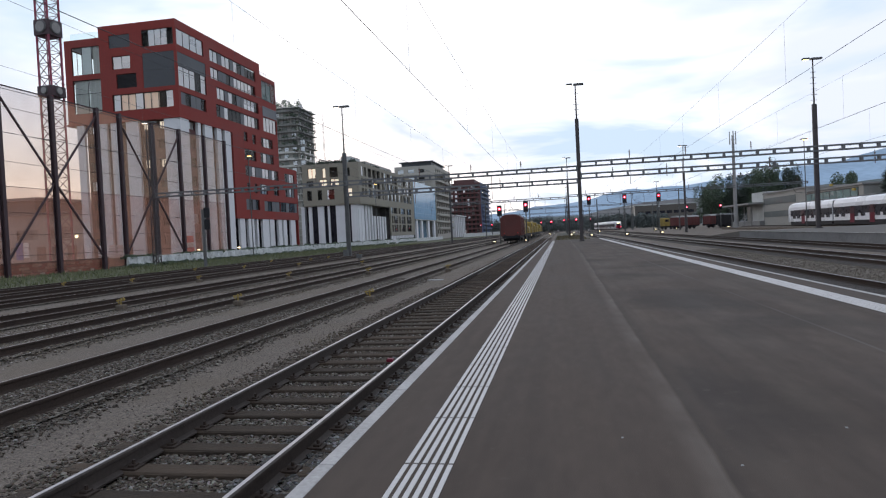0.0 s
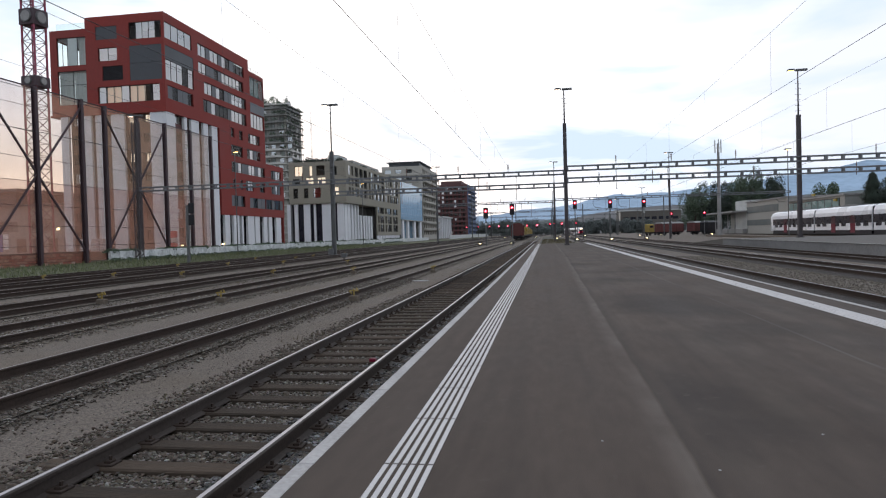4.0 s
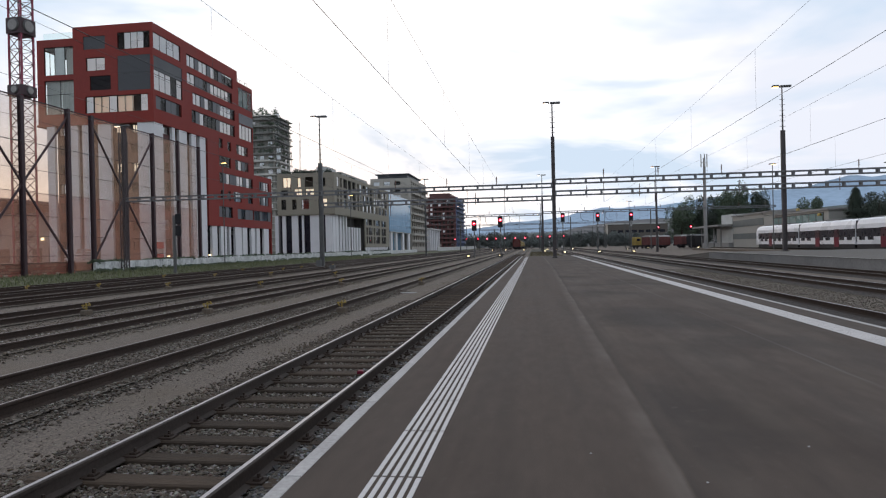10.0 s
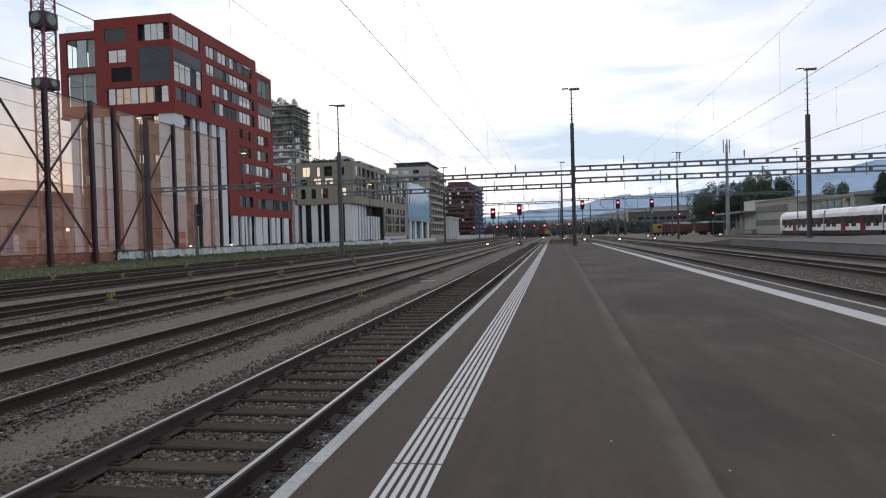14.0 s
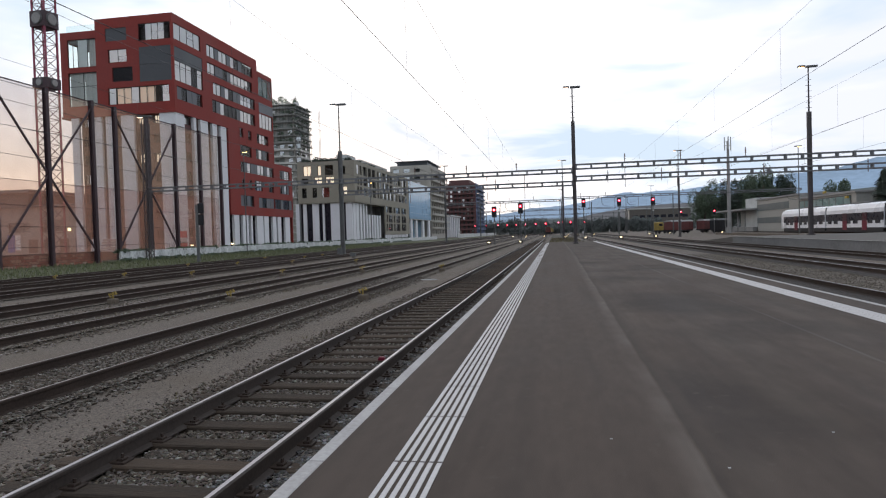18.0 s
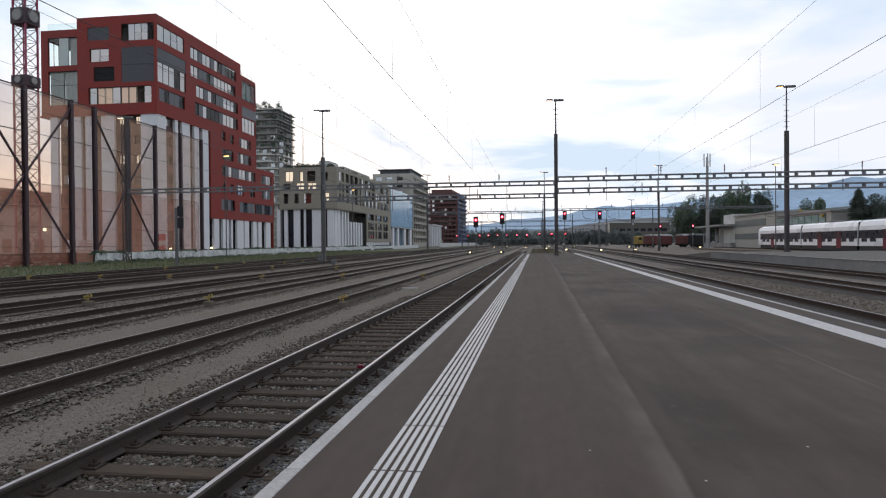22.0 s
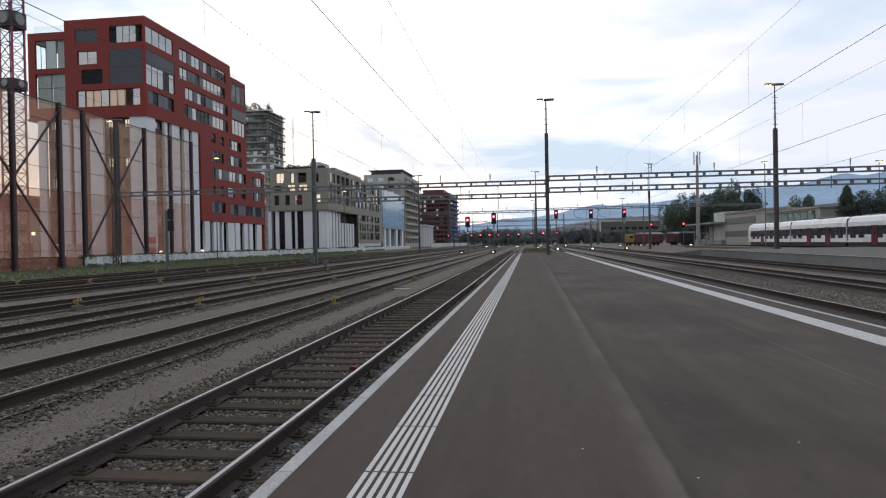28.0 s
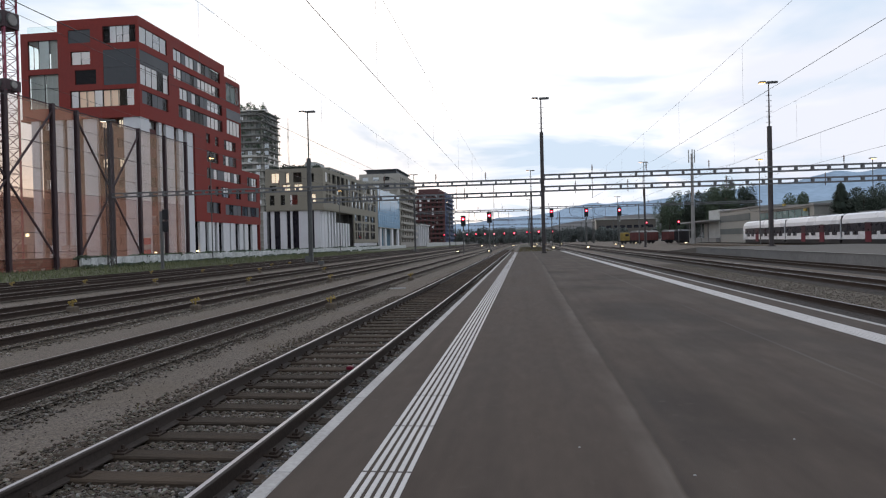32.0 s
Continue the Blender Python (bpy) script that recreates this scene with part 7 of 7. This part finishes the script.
def conifer(x, y, h, r, seed):
    T = thing("tree", "dark conifer with drooping branches", "tree", "trees behind the yard", at=(x, y, -0.55))
    rng = np.random.RandomState(seed)
    part("trunk", Build().tube((0, 0, 0), (0, 0, h), 0.3, 0.03, n=6), M_BARK, T)
    b = Build()
    for _ in range(6500):
        z = rng.uniform(0.1, 1.0) ** 0.8
        rr = r * (1 - z) ** 0.62 * rng.uniform(0.3, 1.1) * (0.85 + 0.14 * math.sin(z * 40))
        a = rng.uniform(0, 6.28)
        p = np.array([math.cos(a) * rr, math.sin(a) * rr, z * h - 0.25 * rr])
        d = np.array([math.cos(a), math.sin(a), -0.4]) * rng.uniform(0.15, 0.4)
        e = np.array([-math.sin(a), math.cos(a), 0]) * 0.12
        b.add([p - d, p + e, p + d, p - e], [(0, 1, 2, 3)])
    part("crown", b, M_LEAF_DK, T, "dark needle crown")


for i, (x, y, h, r, dk) in enumerate(((48.6, 228, 17.4, 4.4, 0), (56.8, 229, 17.4, 3.6, 1), (62.4, 227, 19.9, 3.7, 0), (68, 229, 20.3, 3.8, 0), (73.8, 227, 19.4, 3.7, 1), (65, 234, 17, 4.0, 1), (71, 235, 17, 4.0, 0),
                                      (53, 236, 12, 4, 1), (88.8, 228, 15.6, 3.3, 0), (60, 240, 13, 4.5, 1))):
    tree(x, y, h, r, 40 + i, bool(dk))
conifer(50.4, 112, 10.0, 3.4, 71)
for x, y, h, r, k in ((53.6, 112, 9.4, 2.9, 75), (57.6, 114, 9.0, 3.0, 76), (61.2, 113, 12.6, 4.0, 77), (67.5, 114, 12.0, 4.2, 78), (73.5, 114, 11.0, 4.2, 79)):
    tree(x, y, h, r, k, True, "dense dark tree beside the shed", 0.12, 16000)


def wood(name, label, spans, seed, size=0.9, material=None, per=420):
    """A far belt of trees, joined."""
    b = Build()
    rng = np.random.RandomState(seed)
    for x0, x1, y, h, n in spans:
        for k in range(n):
            q = leaves(per, h * 0.34, 1.1, size, seed * 100 + k)
            x, yy, hh = x0 + (x1 - x0) * (k + rng.rand()) / n, y + rng.uniform(-15, 15), h * rng.uniform(0.7, 1.1)
            b.add([(p[0] + x, p[1] + yy, p[2] + hh * 0.42 - 0.4) for p in q.v], q.f)
            b.tube((x, yy, -0.5), (x, yy, hh * 0.5), 0.25, 0.1, n=5)
    solid(name, b, material or M_LEAF_DK, label, "trees", "stuff")


wood("far_trees", "dark belt of trees beyond the yard", [(17, 62, 420, 11, 26), (-60, -6, 560, 16, 26), (-2, 30, 640, 15, 14), (62, 150, 330, 8, 18), (-30, 60, 470, 7, 34)], 9, 0.5, M_LEAF_HAZE, 900)
W = thing("warehouse", "long pale warehouse far behind the goods yard", "building", at=(0, 0, 0))
wall(W, plane_y(480.0), 52, 93, -0.5, 14.5, [(54 + i * 4.8, 57.6 + i * 4.8, 8.5, 10.5) for i in range(8)], M_STONE_DK, label="weathered grey wall")
part("body", Build().box(52, 93, 480.8, 510, -0.5, 14.3), M_GREY_CLAD, W)
part("roof", Build().box(51.5, 93.5, 479.5, 510.5, 14.5, 15.2), M_CONC_PALE, W, "pale roof edge")
for i in range(8):
    part("window", Build().box(54 + i * 4.8, 57.6 + i * 4.8, 480.3, 480.4, 8.5, 10.5), M_TRAINB, W)



def ridge(name, label, y, pts, material, seed, rough, depth=500):
    """A ridge of hills: a skyline that falls away to the front."""
    xs = np.linspace(pts[0][0], pts[-1][0], 160)
    hs = np.interp(xs, [p[0] for p in pts], [p[1] for p in pts])
    b = Build()
    rows_ = 6
    v = []
    for r in range(rows_):
        k = r / (rows_ - 1)
        for x, h in zip(xs, hs):
            n_ = noise.fractal(Vector((x * 0.006, r * 0.7, seed)), 1.0, 2.0, 5) * rough
            v.append((x, y - depth * (1 - k), -2 + (h + n_) * k ** 1.1 if k else -6))
    m = len(xs)
    b.add(v, [(r * m + i, r * m + i + 1, (r + 1) * m + i + 1, (r + 1) * m + i) for r in range(rows_ - 1) for i in range(m - 1)])
    solid(name, b, material, label, "hill", smooth=True)


# the far ridge carries its haze as colour; there is no volume
ridge("far_hills", "long bluish ridge of distant hills", 3600, [(-2600, 60), (-600, 90), (-100, 120), (60, 140), (260, 178), (520, 190), (760, 205), (1000, 232), (1300, 262), (1440, 288), (1600, 325), (1760, 318), (1960, 330), (2300, 310), (3000, 280)], M_HILL_HAZE, 2, 14, 900)
ridge("near_slope", "brownish slope with fields behind the yard", 900, [(-160, 5), (-60, 10), (20, 17), (70, 26), (110, 31), (150, 34), (230, 35), (320, 34), (480, 32), (700, 26)], M_FIELD_HAZE, 5, 2, 350)
ridge("wooded_slope", "wooded rise behind the trees", 1300, [(-500, 20), (-100, 22), (100, 30), (300, 55), (700, 70), (1200, 75)], M_HILL2, 7, 4, 300)


# ---- small things about the yard ----
S = thing("warning_sign", "red and white sign board beside the fence", "sign", at=(-49.6, 82.1, -0.55))
part("post", Build().tube((0, 0, 0), (0, 0, 3.4), 0.05, n=6), M_STEEL_GR, S)
for z, m in ((1.0, M_SIGN_RED), (1.95, M_TACT), (2.6, M_SIGN_RED)):
    part("panel", Build().cbox(-0.5, 0.5, -0.06, 0.0, z, z + (0.9 if m is M_SIGN_RED else 0.6), 0.03), m, S)
for i, (x, y, h) in enumerate(((-23.4, 69.5, 1.1), (-18.9, 60, 0.6))):
    C = thing("trackside_cabinet", "small grey trackside equipment box on a foot", "cabinet", "trackside boxes", at=(x, y, -0.58))
    part("foot", Build().box(-0.12, 0.12, -0.1, 0.1, 0, 0.2), M_STONE_DK, C)
    part("box", Build().cbox(-0.25, 0.25, -0.18, 0.18, 0.2, 0.2 + h * 0.6, 0.03), M_STEEL_GR, C)
for x, y in ((3.4, 83.4),):
    P = thing("bollard_sign", "short post with a small plate at the platform end", "sign", at=(x, y, 0))
    part("post", Build().tube((0, 0, 0), (0, 0, 1.3), 0.035, n=8), M_STEEL_GR, P)
    part("plate", Build().cbox(-0.1, 0.1, -0.03, 0.0, 1.0, 1.25, 0.01), M_TACT, P)
lv = Build()
rng = np.random.RandomState(21)
for i in range(2600):
    y = 5 + 40 * rng.rand() ** 1.3
    x = rng.choice([-6.15, -8.5, -10.3, -12.8, -4.8, -14.6]) + rng.normal(0, 0.13)
    if noise.noise(Vector((x * 0.7, y * 0.35, 4))) < 0.12:
        continue
    s_, a = rng.uniform(0.02, 0.07), rng.uniform(0, 6.28)
    dx, dy = 0.012 * math.cos(a), 0.012 * math.sin(a)
    lv.add([(x - dx, y - dy, -0.57), (x + dx, y + dy, -0.57), (x + rng.uniform(-0.04, 0.04), y + rng.uniform(-0.04, 0.04), -0.53 + s_)], [(0, 1, 2)])
solid("weeds", lv, M_DRY_LEAF, "dry brownish weeds along the ballast", "weeds", "stuff")


cap = tagged(new("litter", Build().cbox(-0.05, 0.05, -0.045, 0.045, 0.0, 0.05, 0.015).mesh("litter", M_TRAINR)), "small red scrap on the ballast beside the rail", "litter")
cap.location = (-2.72, 9.95, RAIL_Z - 0.15)
cover = tagged(new("cover_slab", Build().cbox(-0.35, 0.35, -0.22, 0.22, -0.03, 0.02, 0.01).mesh("cover_slab", M_CONC)), "flat pale concrete cover slab in the gravel path", "slab")
cover.location = (-5.6, 28.8, -0.57)


# ---- what moves ----
def motions():
    rows = []
    for t in np.arange(0, 32.1, 1.0):
        y = 97.0 + 17.0 * t
        turn = math.degrees(math.atan2(bend(y + 20) - bend(y), 20.0))
        rows.append((float(t), pose(-7.2 + bend(y), y, RAIL_Z, 0, 0, -turn)))
    walk(works, rows)
    rows = []
    for t, x, y, rz in ((0, 24.9, 300, 4.0), (1, 23.6, 317, 4.2), (2, 22.1, 334, 4.4), (3, 20.5, 351, 4.4), (4.5, 17.4, 376, 4.0), (6, 13.9, 402, 3.2), (7.5, 11.2, 427, 2.0), (9, 9.7, 452, 1.0), (12, 9.2, 504, -0.5), (20, 11.0, 645, -1.2), (32, 15.5, 860, -1.2)):
        rows.append((float(t), pose(x, y, RAIL_Z, 0, 0, rz)))
    walk(leaving, rows)


motions()
